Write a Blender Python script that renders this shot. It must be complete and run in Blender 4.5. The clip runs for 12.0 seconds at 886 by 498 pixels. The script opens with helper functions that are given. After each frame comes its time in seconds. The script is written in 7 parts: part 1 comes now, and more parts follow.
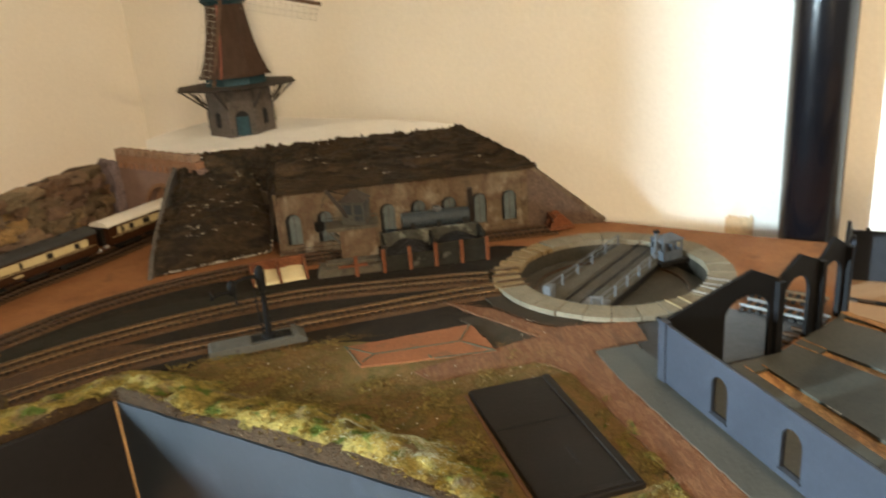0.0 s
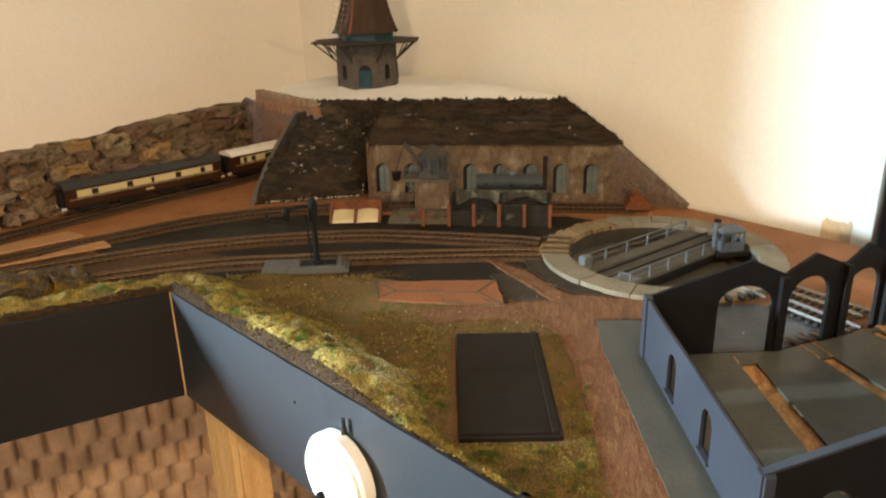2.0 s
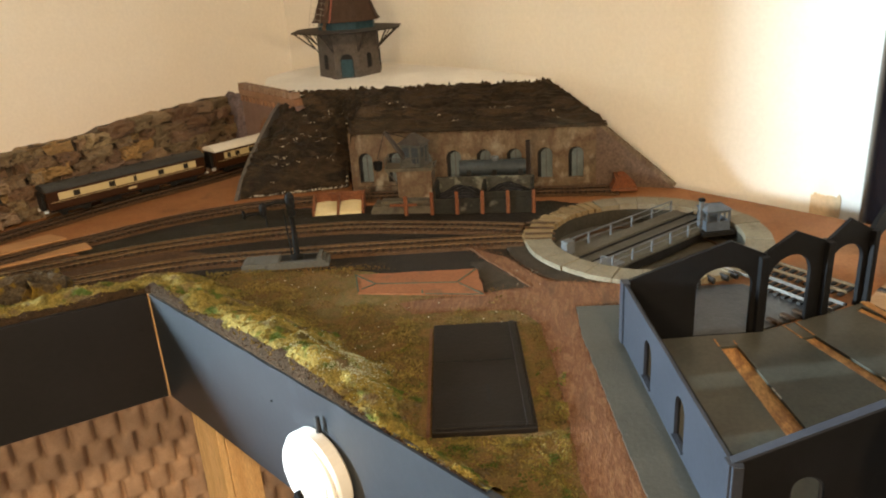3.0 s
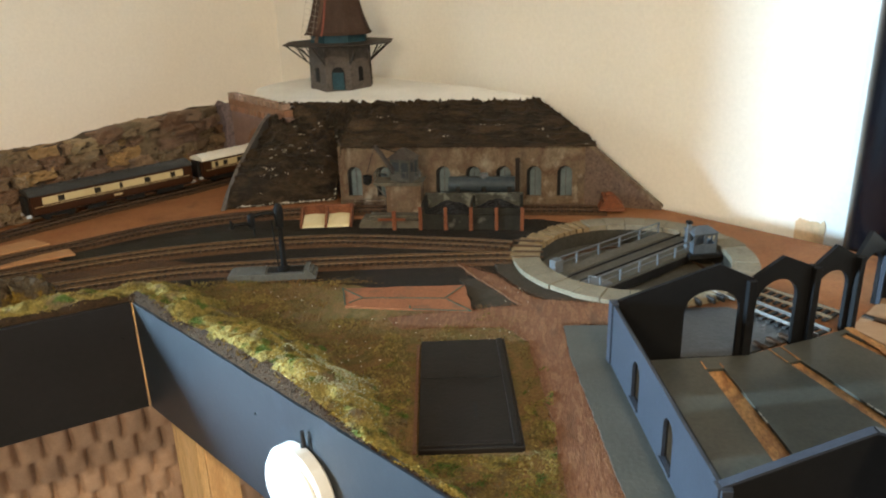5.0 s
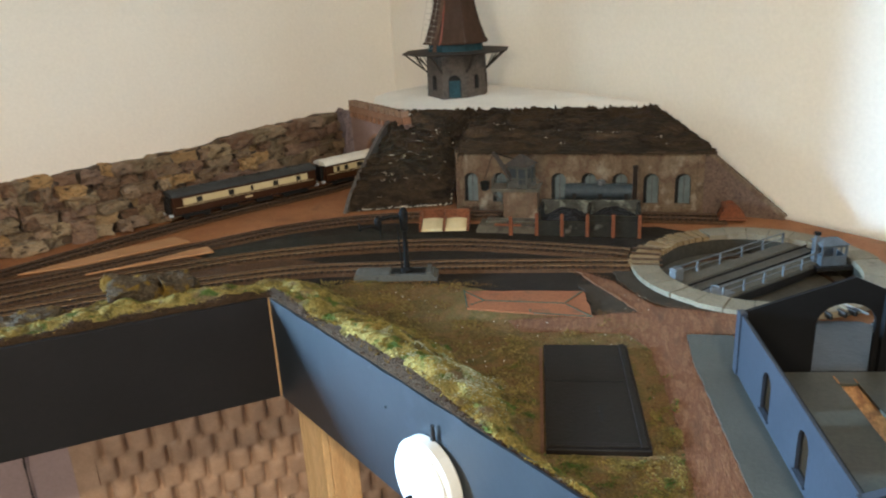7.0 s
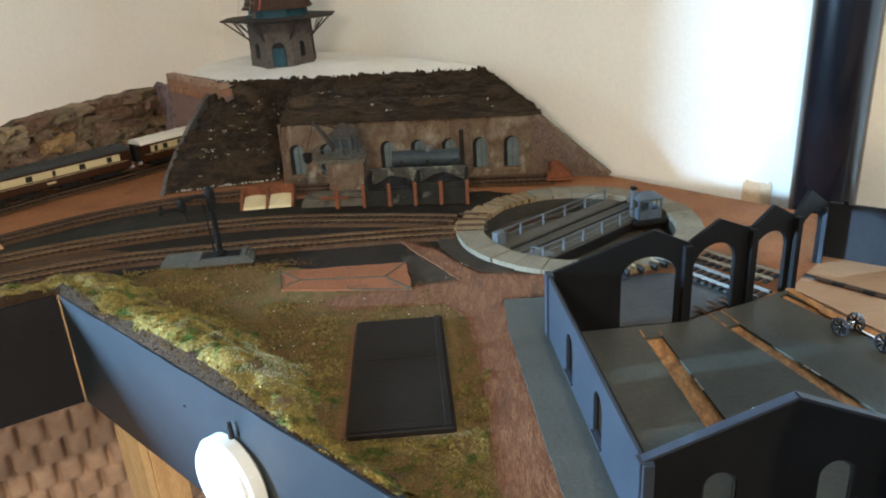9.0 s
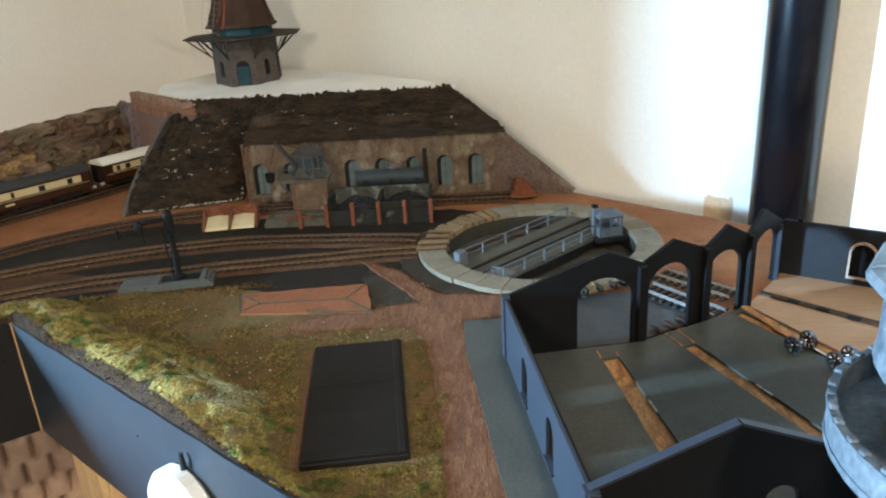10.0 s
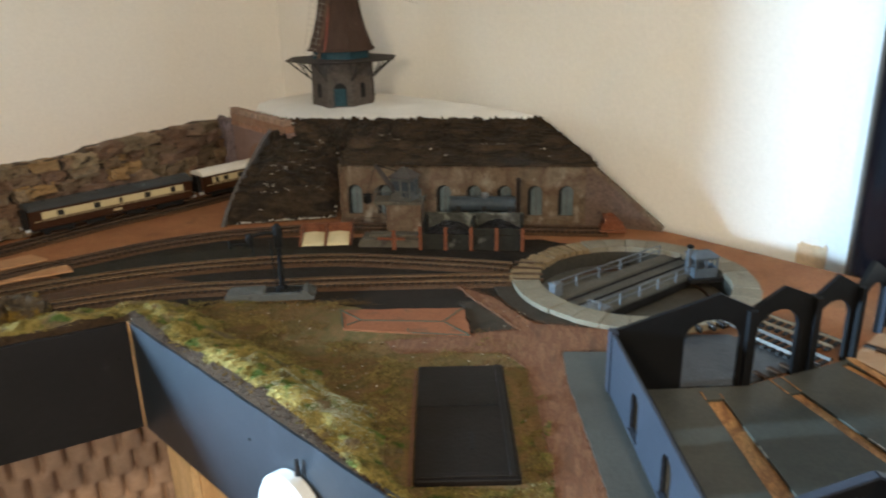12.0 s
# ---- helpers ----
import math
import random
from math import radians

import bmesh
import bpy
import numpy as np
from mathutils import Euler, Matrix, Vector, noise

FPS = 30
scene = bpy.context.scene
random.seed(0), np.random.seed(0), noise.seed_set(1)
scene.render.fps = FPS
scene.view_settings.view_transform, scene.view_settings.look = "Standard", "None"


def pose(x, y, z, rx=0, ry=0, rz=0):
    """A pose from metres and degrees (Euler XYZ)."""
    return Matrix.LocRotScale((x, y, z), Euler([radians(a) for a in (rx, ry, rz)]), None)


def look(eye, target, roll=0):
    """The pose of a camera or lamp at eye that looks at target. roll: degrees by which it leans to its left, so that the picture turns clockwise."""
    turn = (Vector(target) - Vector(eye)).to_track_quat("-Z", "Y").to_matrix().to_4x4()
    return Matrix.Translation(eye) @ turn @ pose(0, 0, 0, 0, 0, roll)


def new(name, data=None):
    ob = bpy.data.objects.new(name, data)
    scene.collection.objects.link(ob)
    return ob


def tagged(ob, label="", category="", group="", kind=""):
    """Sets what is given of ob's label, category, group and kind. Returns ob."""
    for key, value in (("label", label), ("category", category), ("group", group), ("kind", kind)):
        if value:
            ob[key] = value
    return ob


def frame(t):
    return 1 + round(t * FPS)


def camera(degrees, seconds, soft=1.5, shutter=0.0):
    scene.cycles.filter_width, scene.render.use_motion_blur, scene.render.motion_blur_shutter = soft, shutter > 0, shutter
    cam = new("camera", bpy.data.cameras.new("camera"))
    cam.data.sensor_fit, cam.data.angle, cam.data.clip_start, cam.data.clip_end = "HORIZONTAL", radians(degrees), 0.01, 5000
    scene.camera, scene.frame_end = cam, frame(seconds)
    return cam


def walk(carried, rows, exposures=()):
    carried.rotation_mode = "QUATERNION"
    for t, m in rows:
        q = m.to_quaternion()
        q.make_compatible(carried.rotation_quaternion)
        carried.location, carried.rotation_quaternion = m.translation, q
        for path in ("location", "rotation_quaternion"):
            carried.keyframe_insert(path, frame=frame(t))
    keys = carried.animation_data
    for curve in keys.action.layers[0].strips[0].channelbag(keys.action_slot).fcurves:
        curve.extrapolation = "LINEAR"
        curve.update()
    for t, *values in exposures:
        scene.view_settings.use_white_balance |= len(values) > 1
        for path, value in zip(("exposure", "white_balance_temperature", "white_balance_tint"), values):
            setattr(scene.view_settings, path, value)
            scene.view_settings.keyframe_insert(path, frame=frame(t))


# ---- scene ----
cam = camera(61.0, 12.0, soft=2.0, shutter=0.25)
PATH = [
    (0, (0.104, 0.1, 0.323), (0.358, 1.975, -0.325), -4.6),
    (0.3, (0.148, 0.116, 0.308), (0.522, 1.933, -0.439), -5.3),
    (0.5, (0.168, 0.114, 0.294), (0.621, 1.91, -0.459), -3.7),
    (0.6, (0.166, 0.114, 0.295), (0.646, 1.908, -0.448), -2.6),
    (0.8, (0.173, 0.104, 0.321), (0.526, 1.932, -0.409), -0.5),
    (1, (0.189, 0.087, 0.333), (0.401, 1.976, -0.289), 1.1),
    (1.2, (0.213, 0.065, 0.335), (0.28, 1.988, -0.21), 0.9),
    (1.5, (0.237, 0.04, 0.325), (0.098, 1.941, -0.282), 0.6),
    (1.8, (0.252, 0.034, 0.319), (0.035, 1.916, -0.317), -0.9),
    (2, (0.257, 0.046, 0.306), (0.02, 1.912, -0.374), -1.5),
    (2.2, (0.264, 0.062, 0.301), (0.012, 1.909, -0.424), -2.2),
    (2.5, (0.285, 0.068, 0.304), (0.073, 1.923, -0.411), -2.2),
    (3, (0.283, 0.06, 0.307), (0.031, 1.909, -0.411), -3.8),
    (4.8, (0.281, 0.062, 0.315), (0.051, 1.92, -0.388), -3.5),
    (5, (0.277, 0.061, 0.307), (0.07, 1.93, -0.375), -1.8),
    (5.5, (0.257, 0.067, 0.299), (-0.046, 1.903, -0.434), -2.1),
    (6, (0.258, 0.065, 0.302), (-0.152, 1.889, -0.407), -4.2),
    (6.2, (0.244, 0.055, 0.305), (-0.211, 1.85, -0.45), -4.3),
    (6.5, (0.238, 0.032, 0.319), (-0.35, 1.824, -0.346), -4.8),
    (6.8, (0.253, 0.035, 0.319), (-0.283, 1.849, -0.326), -4.4),
    (7, (0.255, 0.037, 0.315), (-0.204, 1.869, -0.345), -3.1),
    (7.5, (0.255, 0.055, 0.304), (-0.076, 1.896, -0.402), -2.2),
    (7.7, (0.262, 0.061, 0.298), (-0.002, 1.904, -0.433), -1.2),
    (9.3, (0.312, 0.083, 0.301), (0.191, 1.934, -0.448), -3.4),
    (9.5, (0.308, 0.082, 0.302), (0.192, 1.935, -0.441), -2.9),
    (10, (0.328, 0.088, 0.308), (0.248, 1.95, -0.417), -3.6),
    (10.5, (0.343, 0.099, 0.298), (0.324, 1.956, -0.444), -3.0),
    (11, (0.34, 0.098, 0.3), (0.408, 1.966, -0.411), -1.0),
    (11.5, (0.329, 0.09, 0.303), (0.339, 1.964, -0.395), -2.0),
    (12, (0.279, 0.07, 0.318), (0.067, 1.947, -0.34), -1.2),
]
EXPOSE = [
    (0, 0.09, 7700, 10),
    (0.5, -0.07, 7150, 6),
    (1.5, 0.13, 7800, 12),
    (3, 0.11, 7950, 12),
    (5, 0.11, 6500, 6),
    (5.5, 0.11, 6400, 8),
    (6.5, 0.10, 5850, 6),
    (7.5, 0.12, 5750, 5),
    (9.5, 0.11, 5650, 5),
    (10.5, 0.13, 5500, 3),
    (11, 0.06, 5300, 2),
    (11.5, -0.02, 5300, 3),
    (12, -0.08, 6000, 7),
]
walk(cam, [(t, look(eye, target, roll)) for t, eye, target, roll in PATH], EXPOSE)

# ---- directions of the room: the layout fills a corner whose walls stand askew to x and y ----
CORNER = Vector((-0.301, 1.861, 0))
ALONG_R = Vector((0.755, -0.656, 0)).normalized()      # along the right-hand wall, away from the corner
ALONG_L = Vector((-0.656, -0.755, 0)).normalized()     # along the left-hand wall, away from the corner
FLOOR_Z, CEIL_Z = -0.92, 1.55
FAS = Vector((-0.107, 0.709, 0))                       # inner corner of the two fascia boards
FAS_R = Vector((0.775, -0.632, 0)).normalized()
FAS_L = Vector((-0.812, -0.584, 0)).normalized()
BACK0, BACK1 = Vector((0.477, 1.066, 0)), Vector((0.640, 0.922, 0))


def frame_of(origin, ux, uz=(0, 0, 1)):
    """Matrix whose local x runs along ux and z along uz."""
    x = Vector(ux).normalized()
    z = Vector(uz).normalized()
    y = z.cross(x).normalized()
    z = x.cross(y)
    m = Matrix((x, y, z)).transposed().to_4x4()
    m.translation = Vector(origin)
    return m


# ---- light ----
world = bpy.data.worlds.new("world")
scene.world = world
world.use_nodes = True
wn = world.node_tree.nodes
sky = wn.new("ShaderNodeTexSky")
sky.sky_type, sky.sun_disc = "NISHITA", False
sky.sun_elevation, sky.sun_rotation = radians(35), radians(250)
wn["Background"].inputs["Strength"].default_value = 0.12
world.node_tree.links.new(sky.outputs[0], wn["Background"].inputs["Color"])

WIN_A, WIN_B, WIN_Z0, WIN_Z1 = 2.225, 3.00, 0.22, 0.66   # window in the left-hand wall, metres from the corner
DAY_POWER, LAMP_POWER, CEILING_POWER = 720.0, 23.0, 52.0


def area_lamp(name, m, sx, sy, power, colour):
    d = bpy.data.lights.new(name, "AREA")
    d.shape, d.size, d.size_y, d.energy, d.color = "RECTANGLE", sx, sy, power, colour
    ob = new(name, d)
    ob.matrix_world = m
    return ob


win_mid = CORNER + ALONG_L * 2.75 + Vector((0, 0, 0.455))   # daylight lamp set off-centre, so the deep jamb cuts its light on the wall
win_in = Vector((-ALONG_L.y, ALONG_L.x, 0)) * -1
if win_in.dot(Vector((1, 0, 0))) < 0:
    win_in = -win_in
area_lamp("window_daylight", look(win_mid - win_in * 0.305, win_mid + win_in), 0.20, 0.41, DAY_POWER, (0.52, 0.76, 1.0))

# ---- materials ----


def ramp_node(nt, fac, stops):
    r = nt.nodes.new("ShaderNodeValToRGB")
    while len(r.color_ramp.elements) < len(stops):
        r.color_ramp.elements.new(0.5)
    for e, (p, c) in zip(r.color_ramp.elements, stops):
        e.position, e.color = p, (*c, 1)
    nt.links.new(fac, r.inputs[0])
    return r.outputs[0]


def mix_node(nt, fac, a, b, mode="MIX"):
    n = nt.nodes.new("ShaderNodeMix")
    n.data_type, n.blend_type = "RGBA", mode
    for sock, v in ((n.inputs[0], fac), (n.inputs[6], a), (n.inputs[7], b)):
        if isinstance(v, (int, float)):
            sock.default_value = v
        elif isinstance(v, tuple):
            sock.default_value = (*v, 1)
        else:
            nt.links.new(v, sock)
    return n.outputs[2]


def noise_node(nt, vec, scale, detail=4, rough=0.55):
    n = nt.nodes.new("ShaderNodeTexNoise")
    n.inputs["Scale"].default_value = scale
    n.inputs["Detail"].default_value = detail
    n.inputs["Roughness"].default_value = rough
    nt.links.new(vec, n.inputs["Vector"])
    return n.outputs[0]


def surface(name, stops, scale=40, fine=400, rough=0.7, metal=0.0, bump=0.3, depth=0.001, spots=None, vary=0.0, island=0.0,
            stretch=None, fine_amount=0.35, spec=0.16, tints=None, tint_mix=0.6):
    """A procedural paint, stone, soil or wood: broad tone from stops, fine grain, relief, stains and piece-to-piece change."""
    m = bpy.data.materials.new(name)
    m.use_nodes = True
    nt = m.node_tree
    b = nt.nodes["Principled BSDF"]
    tc = nt.nodes.new("ShaderNodeTexCoord").outputs["Object"]
    if stretch:
        mp = nt.nodes.new("ShaderNodeMapping")
        mp.inputs["Scale"].default_value = stretch
        nt.links.new(tc, mp.inputs["Vector"])
        tc = mp.outputs[0]
    info = nt.nodes.new("ShaderNodeObjectInfo")
    if vary:
        add = nt.nodes.new("ShaderNodeVectorMath")
        add.operation = "MULTIPLY_ADD"
        nt.links.new(info.outputs["Random"], add.inputs[0])
        add.inputs[1].default_value = (3.1, 5.7, 2.3)
        nt.links.new(tc, add.inputs[2])
        tc = add.outputs[0]
    broad = noise_node(nt, tc, scale, 5)
    grain = noise_node(nt, tc, fine, 3)
    n = len(stops)
    cols = [(0.3 + 0.4 * i / max(1, n - 1), c) for i, c in enumerate(stops)] if not isinstance(stops[0][1], tuple) else stops
    col = ramp_node(nt, broad, cols)
    tone = ramp_node(nt, grain, [(0.25, (1 - fine_amount,) * 3), (0.75, (1 + 0.5 * fine_amount,) * 3)])
    col = mix_node(nt, 1.0, col, tone, "MULTIPLY")
    if tints:
        col = mix_node(nt, tint_mix, col, ramp_node(nt, info.outputs["Random"], [((k + 0.5) / len(tints), c) for k, c in enumerate(tints)]))
    if spots:
        scol, sscale, lo, hi = spots
        s = noise_node(nt, tc, sscale, 6, 0.6)
        mask = ramp_node(nt, s, [(lo, (0, 0, 0)), (hi, (1, 1, 1))])
        col = mix_node(nt, mask, col, scol)
    for amount, sock in ((vary, info.outputs["Random"]), (island, None)):
        if not amount:
            continue
        if sock is None:
            sock = nt.nodes.new("ShaderNodeNewGeometry").outputs["Random Per Island"]
        mr = nt.nodes.new("ShaderNodeMapRange")
        mr.inputs["To Min"].default_value, mr.inputs["To Max"].default_value = 1 - amount, 1 + amount
        nt.links.new(sock, mr.inputs["Value"])
        hsv = nt.nodes.new("ShaderNodeHueSaturation")
        nt.links.new(mr.outputs[0], hsv.inputs["Value"])
        nt.links.new(col, hsv.inputs["Color"])
        col = hsv.outputs[0]
    nt.links.new(col, b.inputs["Base Color"])
    b.inputs["Roughness"].default_value = rough
    b.inputs["Metallic"].default_value = metal
    b.inputs["Specular IOR Level"].default_value = spec
    if bump:
        bp = nt.nodes.new("ShaderNodeBump")
        bp.inputs["Strength"].default_value = bump
        bp.inputs["Distance"].default_value = depth
        both = nt.nodes.new("ShaderNodeMath")
        both.operation = "ADD"
        nt.links.new(broad, both.inputs[0])
        nt.links.new(grain, both.inputs[1])
        nt.links.new(both.outputs[0], bp.inputs["Height"])
        nt.links.new(bp.outputs[0], b.inputs["Normal"])
    return m


M_WALL = surface("cream_wall_paint", [(0.83, 0.785, 0.705), (0.865, 0.825, 0.75)], 3, 180, 0.75, bump=0.15, depth=0.0006, fine_amount=0.05)
M_BARE = surface("bare_plaster", [(0.66, 0.46, 0.27), (0.74, 0.55, 0.36)], 30, 200, 0.85, fine_amount=0.15)
# tan of the wall without daylight, painted on as a cast shadow
M_TANSHADOW = surface("tan_wall_shadow", [(0.47, 0.36, 0.25), (0.57, 0.45, 0.32)], 30, 200, 0.85, fine_amount=0.15)
# unseen walls, ceiling and carpet kept dark to cut bounced light
M_UNSEENWALL = surface("unseen_dark_wall", [(0.09, 0.072, 0.054), (0.117, 0.0945, 0.072)], 4, 180, 0.8, fine_amount=0.1)
M_CEIL = surface("ceiling_paint", [(0.273, 0.26, 0.247), (0.312, 0.299, 0.286)], 3, 150, 0.8, fine_amount=0.05)
M_CARPET = surface("brown_carpet", [(0.112, 0.077, 0.056), (0.154, 0.112, 0.084)], 8, 500, 0.95, bump=0.6, depth=0.003)
M_BOARD = surface("painted_board", [(0.195, 0.076, 0.0295), (0.245, 0.103, 0.0410), (0.222, 0.085, 0.0340)], 16, 300, 0.75, spots=((0.113, 0.0481, 0.0233), 22, 0.60, 0.75), fine_amount=0.2)
# one dark fascia paint in two copies: this one has blue daylight mixed in
M_FASCIADAYLIT = surface("fascia_paint_daylit", [(0.0080, 0.0113, 0.0160), (0.0111, 0.0156, 0.0212)], 9, 160, 0.44, bump=0.22, depth=0.0006,
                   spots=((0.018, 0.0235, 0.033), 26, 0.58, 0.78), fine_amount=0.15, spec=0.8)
# the other copy, kept dark for the board that daylight misses
M_FASCIASHADED = surface("fascia_paint_shaded", [(0.00828, 0.007245, 0.007245), (0.01127, 0.00989, 0.00989)], 9, 160, 0.5, bump=0.22, depth=0.0006, fine_amount=0.2, spec=0.25)
M_BALLAST = surface("dark_cinder", [(0.008694, 0.005299, 0.002893), (0.01452, 0.00889, 0.004449), (0.01058, 0.006454, 0.003278)], 26, 700, 0.9, bump=0.8, depth=0.0015,
                    spots=((0.0307, 0.0184, 0.00725), 30, 0.60, 0.72), fine_amount=0.5)
M_GREYBALLAST = surface("grey_cinder", [(0.01365, 0.01162, 0.007268), (0.02051, 0.0171, 0.01062)], 30, 800, 0.9, bump=0.6, depth=0.001, fine_amount=0.4)
M_TRACKBED = surface("brown_ballast", [(0.0504, 0.0241, 0.0114), (0.0753, 0.0376, 0.0167), (0.0454, 0.0231, 0.0118)], 40, 800, 0.9, bump=0.9, depth=0.0015, fine_amount=0.6)
M_EARTH = surface("earth_and_turf", [(0.080, 0.055, 0.0175), (0.125, 0.069, 0.0245), (0.098, 0.070, 0.0205), (0.142, 0.078, 0.0275), (0.090, 0.066, 0.0180), (0.128, 0.084, 0.0300)], 20, 600, 0.92, bump=0.9, depth=0.002,
                  spots=((0.046, 0.044, 0.0105), 38, 0.60, 0.70), fine_amount=0.5)


def turf_material(name, value, island=0.0):
    """Ground foam in patches of olive, straw and brown, with tufts of green."""
    m = bpy.data.materials.new(name)
    m.use_nodes = True
    nt = m.node_tree
    b = nt.nodes["Principled BSDF"]
    tc = nt.nodes.new("ShaderNodeTexCoord").outputs["Object"]
    mp = nt.nodes.new("ShaderNodeMapping")
    mp.inputs["Location"].default_value = (3.7, 1.9, 0.6)
    nt.links.new(tc, mp.inputs["Vector"])
    patch = noise_node(nt, tc, 58, 3, 0.6)
    col = ramp_node(nt, patch, [(0.30, (0.050, 0.036, 0.014)), (0.40, (0.105, 0.080, 0.021)), (0.47, (0.182, 0.136, 0.033)), (0.56, (0.230, 0.165, 0.048)), (0.64, (0.150, 0.116, 0.030)), (0.74, (0.275, 0.215, 0.095))])
    brown = ramp_node(nt, noise_node(nt, mp.outputs[0], 27, 3, 0.6), [(0.55, (0, 0, 0)), (0.66, (1, 1, 1))])
    col = mix_node(nt, brown, col, (0.118, 0.083, 0.046))
    green = ramp_node(nt, noise_node(nt, mp.outputs[0], 62, 2, 0.5), [(0.56, (0, 0, 0)), (0.66, (1, 1, 1))])
    col = mix_node(nt, green, col, (0.052, 0.078, 0.014))
    grain = noise_node(nt, tc, 420, 3)
    col = mix_node(nt, 1.0, col, ramp_node(nt, grain, [(0.25, (0.55 * value,) * 3), (0.75, (1.25 * value,) * 3)]), "MULTIPLY")
    if island:
        mr = nt.nodes.new("ShaderNodeMapRange")
        mr.inputs["To Min"].default_value, mr.inputs["To Max"].default_value = 1 - island, 1 + island
        nt.links.new(nt.nodes.new("ShaderNodeNewGeometry").outputs["Random Per Island"], mr.inputs["Value"])
        hsv = nt.nodes.new("ShaderNodeHueSaturation")
        nt.links.new(mr.outputs[0], hsv.inputs["Value"])
        nt.links.new(col, hsv.inputs["Color"])
        col = hsv.outputs[0]
    nt.links.new(col, b.inputs["Base Color"])
    b.inputs["Roughness"].default_value = 0.92
    b.inputs["Specular IOR Level"].default_value = 0.1
    bp = nt.nodes.new("ShaderNodeBump")
    bp.inputs["Strength"].default_value, bp.inputs["Distance"].default_value = 0.9, 0.002
    nt.links.new(grain, bp.inputs["Height"])
    nt.links.new(bp.outputs[0], b.inputs["Normal"])
    return m


M_TURF = turf_material("turf", 0.95)
M_BLADE = turf_material("grass_fibre", 1.0, 0.22)
M_MOSS = turf_material("moss_foam", 0.75, 0.30)
M_OLIVE = surface("olive_foam", [(0.105, 0.072, 0.024), (0.150, 0.106, 0.034), (0.090, 0.078, 0.022)], 40, 300, 0.9, bump=0, island=0.4)
M_SOIL = surface("brown_soil", [(0.02097, 0.01144, 0.005148), (0.03844, 0.02132, 0.009828), (0.02796, 0.0156, 0.00702)], 70, 500, 0.92, bump=1.0, depth=0.002, fine_amount=0.5)
M_GRIT = surface("brown_grit", [(0.01742, 0.008504, 0.004508), (0.03136, 0.01564, 0.008384), (0.05401, 0.02856, 0.01676)], 50, 300, 0.9, bump=0, island=0.5)
M_SCATTER = surface("soil_scatter", [(0.075, 0.045, 0.0170), (0.118, 0.076, 0.0270), (0.130, 0.084, 0.0360)], 50, 300, 0.9, bump=0, island=0.5)
M_PATH = surface("pink_clay_path", [(0.118, 0.052, 0.0258), (0.150, 0.070, 0.0350), (0.108, 0.0470, 0.0235), (0.165, 0.082, 0.0425), (0.130, 0.0587, 0.0290)], 75, 520, 0.9, bump=0.5, depth=0.0012, fine_amount=0.35,
                 stretch=(2.0, 0.42, 1), spots=((0.0780, 0.0380, 0.0200), 34, 0.54, 0.66))
M_REDPAD = surface("red_brick_paper", [(0.174, 0.061, 0.025), (0.205, 0.0774, 0.0334)], 40, 300, 0.8, spots=((0.115, 0.052, 0.026), 46, 0.55, 0.68), fine_amount=0.3)
M_GREENLINE = surface("green_ink", [(0.0315, 0.05, 0.035), (0.045, 0.065, 0.045)], 60, 300, 0.8)
M_GREYPAD = surface("grey_card", [(0.04914, 0.05083, 0.0442), (0.06214, 0.06214, 0.05395)], 18, 300, 0.6, fine_amount=0.12)
M_SHEDFLOOR = surface("concrete_grey_card", [(0.040, 0.037, 0.028), (0.054, 0.050, 0.038), (0.045, 0.041, 0.032)], 14, 300, 0.5, bump=0.12, depth=0.0005, fine_amount=0.2, spots=((0.070, 0.062, 0.045), 120, 0.72, 0.80), spec=0.10)
M_PLY = surface("bare_plywood", [(0.293, 0.173, 0.0952), (0.344, 0.217, 0.128)], 18, 200, 0.6, stretch=(0.35, 2.5, 1), fine_amount=0.15)
M_WEDGE = surface("orange_plywood", [(0.30, 0.150, 0.066), (0.37, 0.195, 0.092)], 18, 200, 0.65, stretch=(0.35, 2.5, 1), fine_amount=0.2)
M_PITWOOD = surface("raw_wood_slot", [(0.24, 0.105, 0.034), (0.36, 0.170, 0.058), (0.20, 0.085, 0.028), (0.40, 0.20, 0.07)], 38, 300, 0.7, stretch=(2, 0.8, 1), fine_amount=0.5)
M_BLACKPANEL = surface("black_card", [(0.00568, 0.00374, 0.00241), (0.0085, 0.00549, 0.00356)], 25, 300, 0.62, fine_amount=0.2, spots=((0.0143, 0.00867, 0.00497), 70, 0.70, 0.80))
# lit copy of the shed's black plastic, with blue daylight in the colour
M_SHEDDAYLIT = surface("shed_plastic_daylit", [(0.0195, 0.0222, 0.0289), (0.0264, 0.0296, 0.0376)], 14, 250, 0.5, bump=0.2, depth=0.0004, fine_amount=0.15)
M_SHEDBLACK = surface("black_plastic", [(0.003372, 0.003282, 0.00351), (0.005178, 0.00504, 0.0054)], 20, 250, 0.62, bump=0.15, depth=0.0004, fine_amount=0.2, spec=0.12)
M_FRAME = surface("tan_window_frame", [(0.35, 0.252, 0.182), (0.42, 0.322, 0.238)], 60, 300, 0.5)
M_RAIL = surface("rusty_rail", [(0.0558, 0.0341, 0.0223), (0.0918, 0.0558, 0.0328)], 50, 500, 0.42, metal=0.35, fine_amount=0.3)
M_SILVERRAIL = surface("nickel_rail", [(0.341, 0.33, 0.314), (0.396, 0.385, 0.363)], 50, 500, 0.28, metal=1.0, fine_amount=0.1)
M_SLEEPER = surface("brown_sleeper", [(0.0212, 0.0118, 0.00635), (0.0328, 0.0175, 0.00927)], 90, 500, 0.85, vary=0.25)
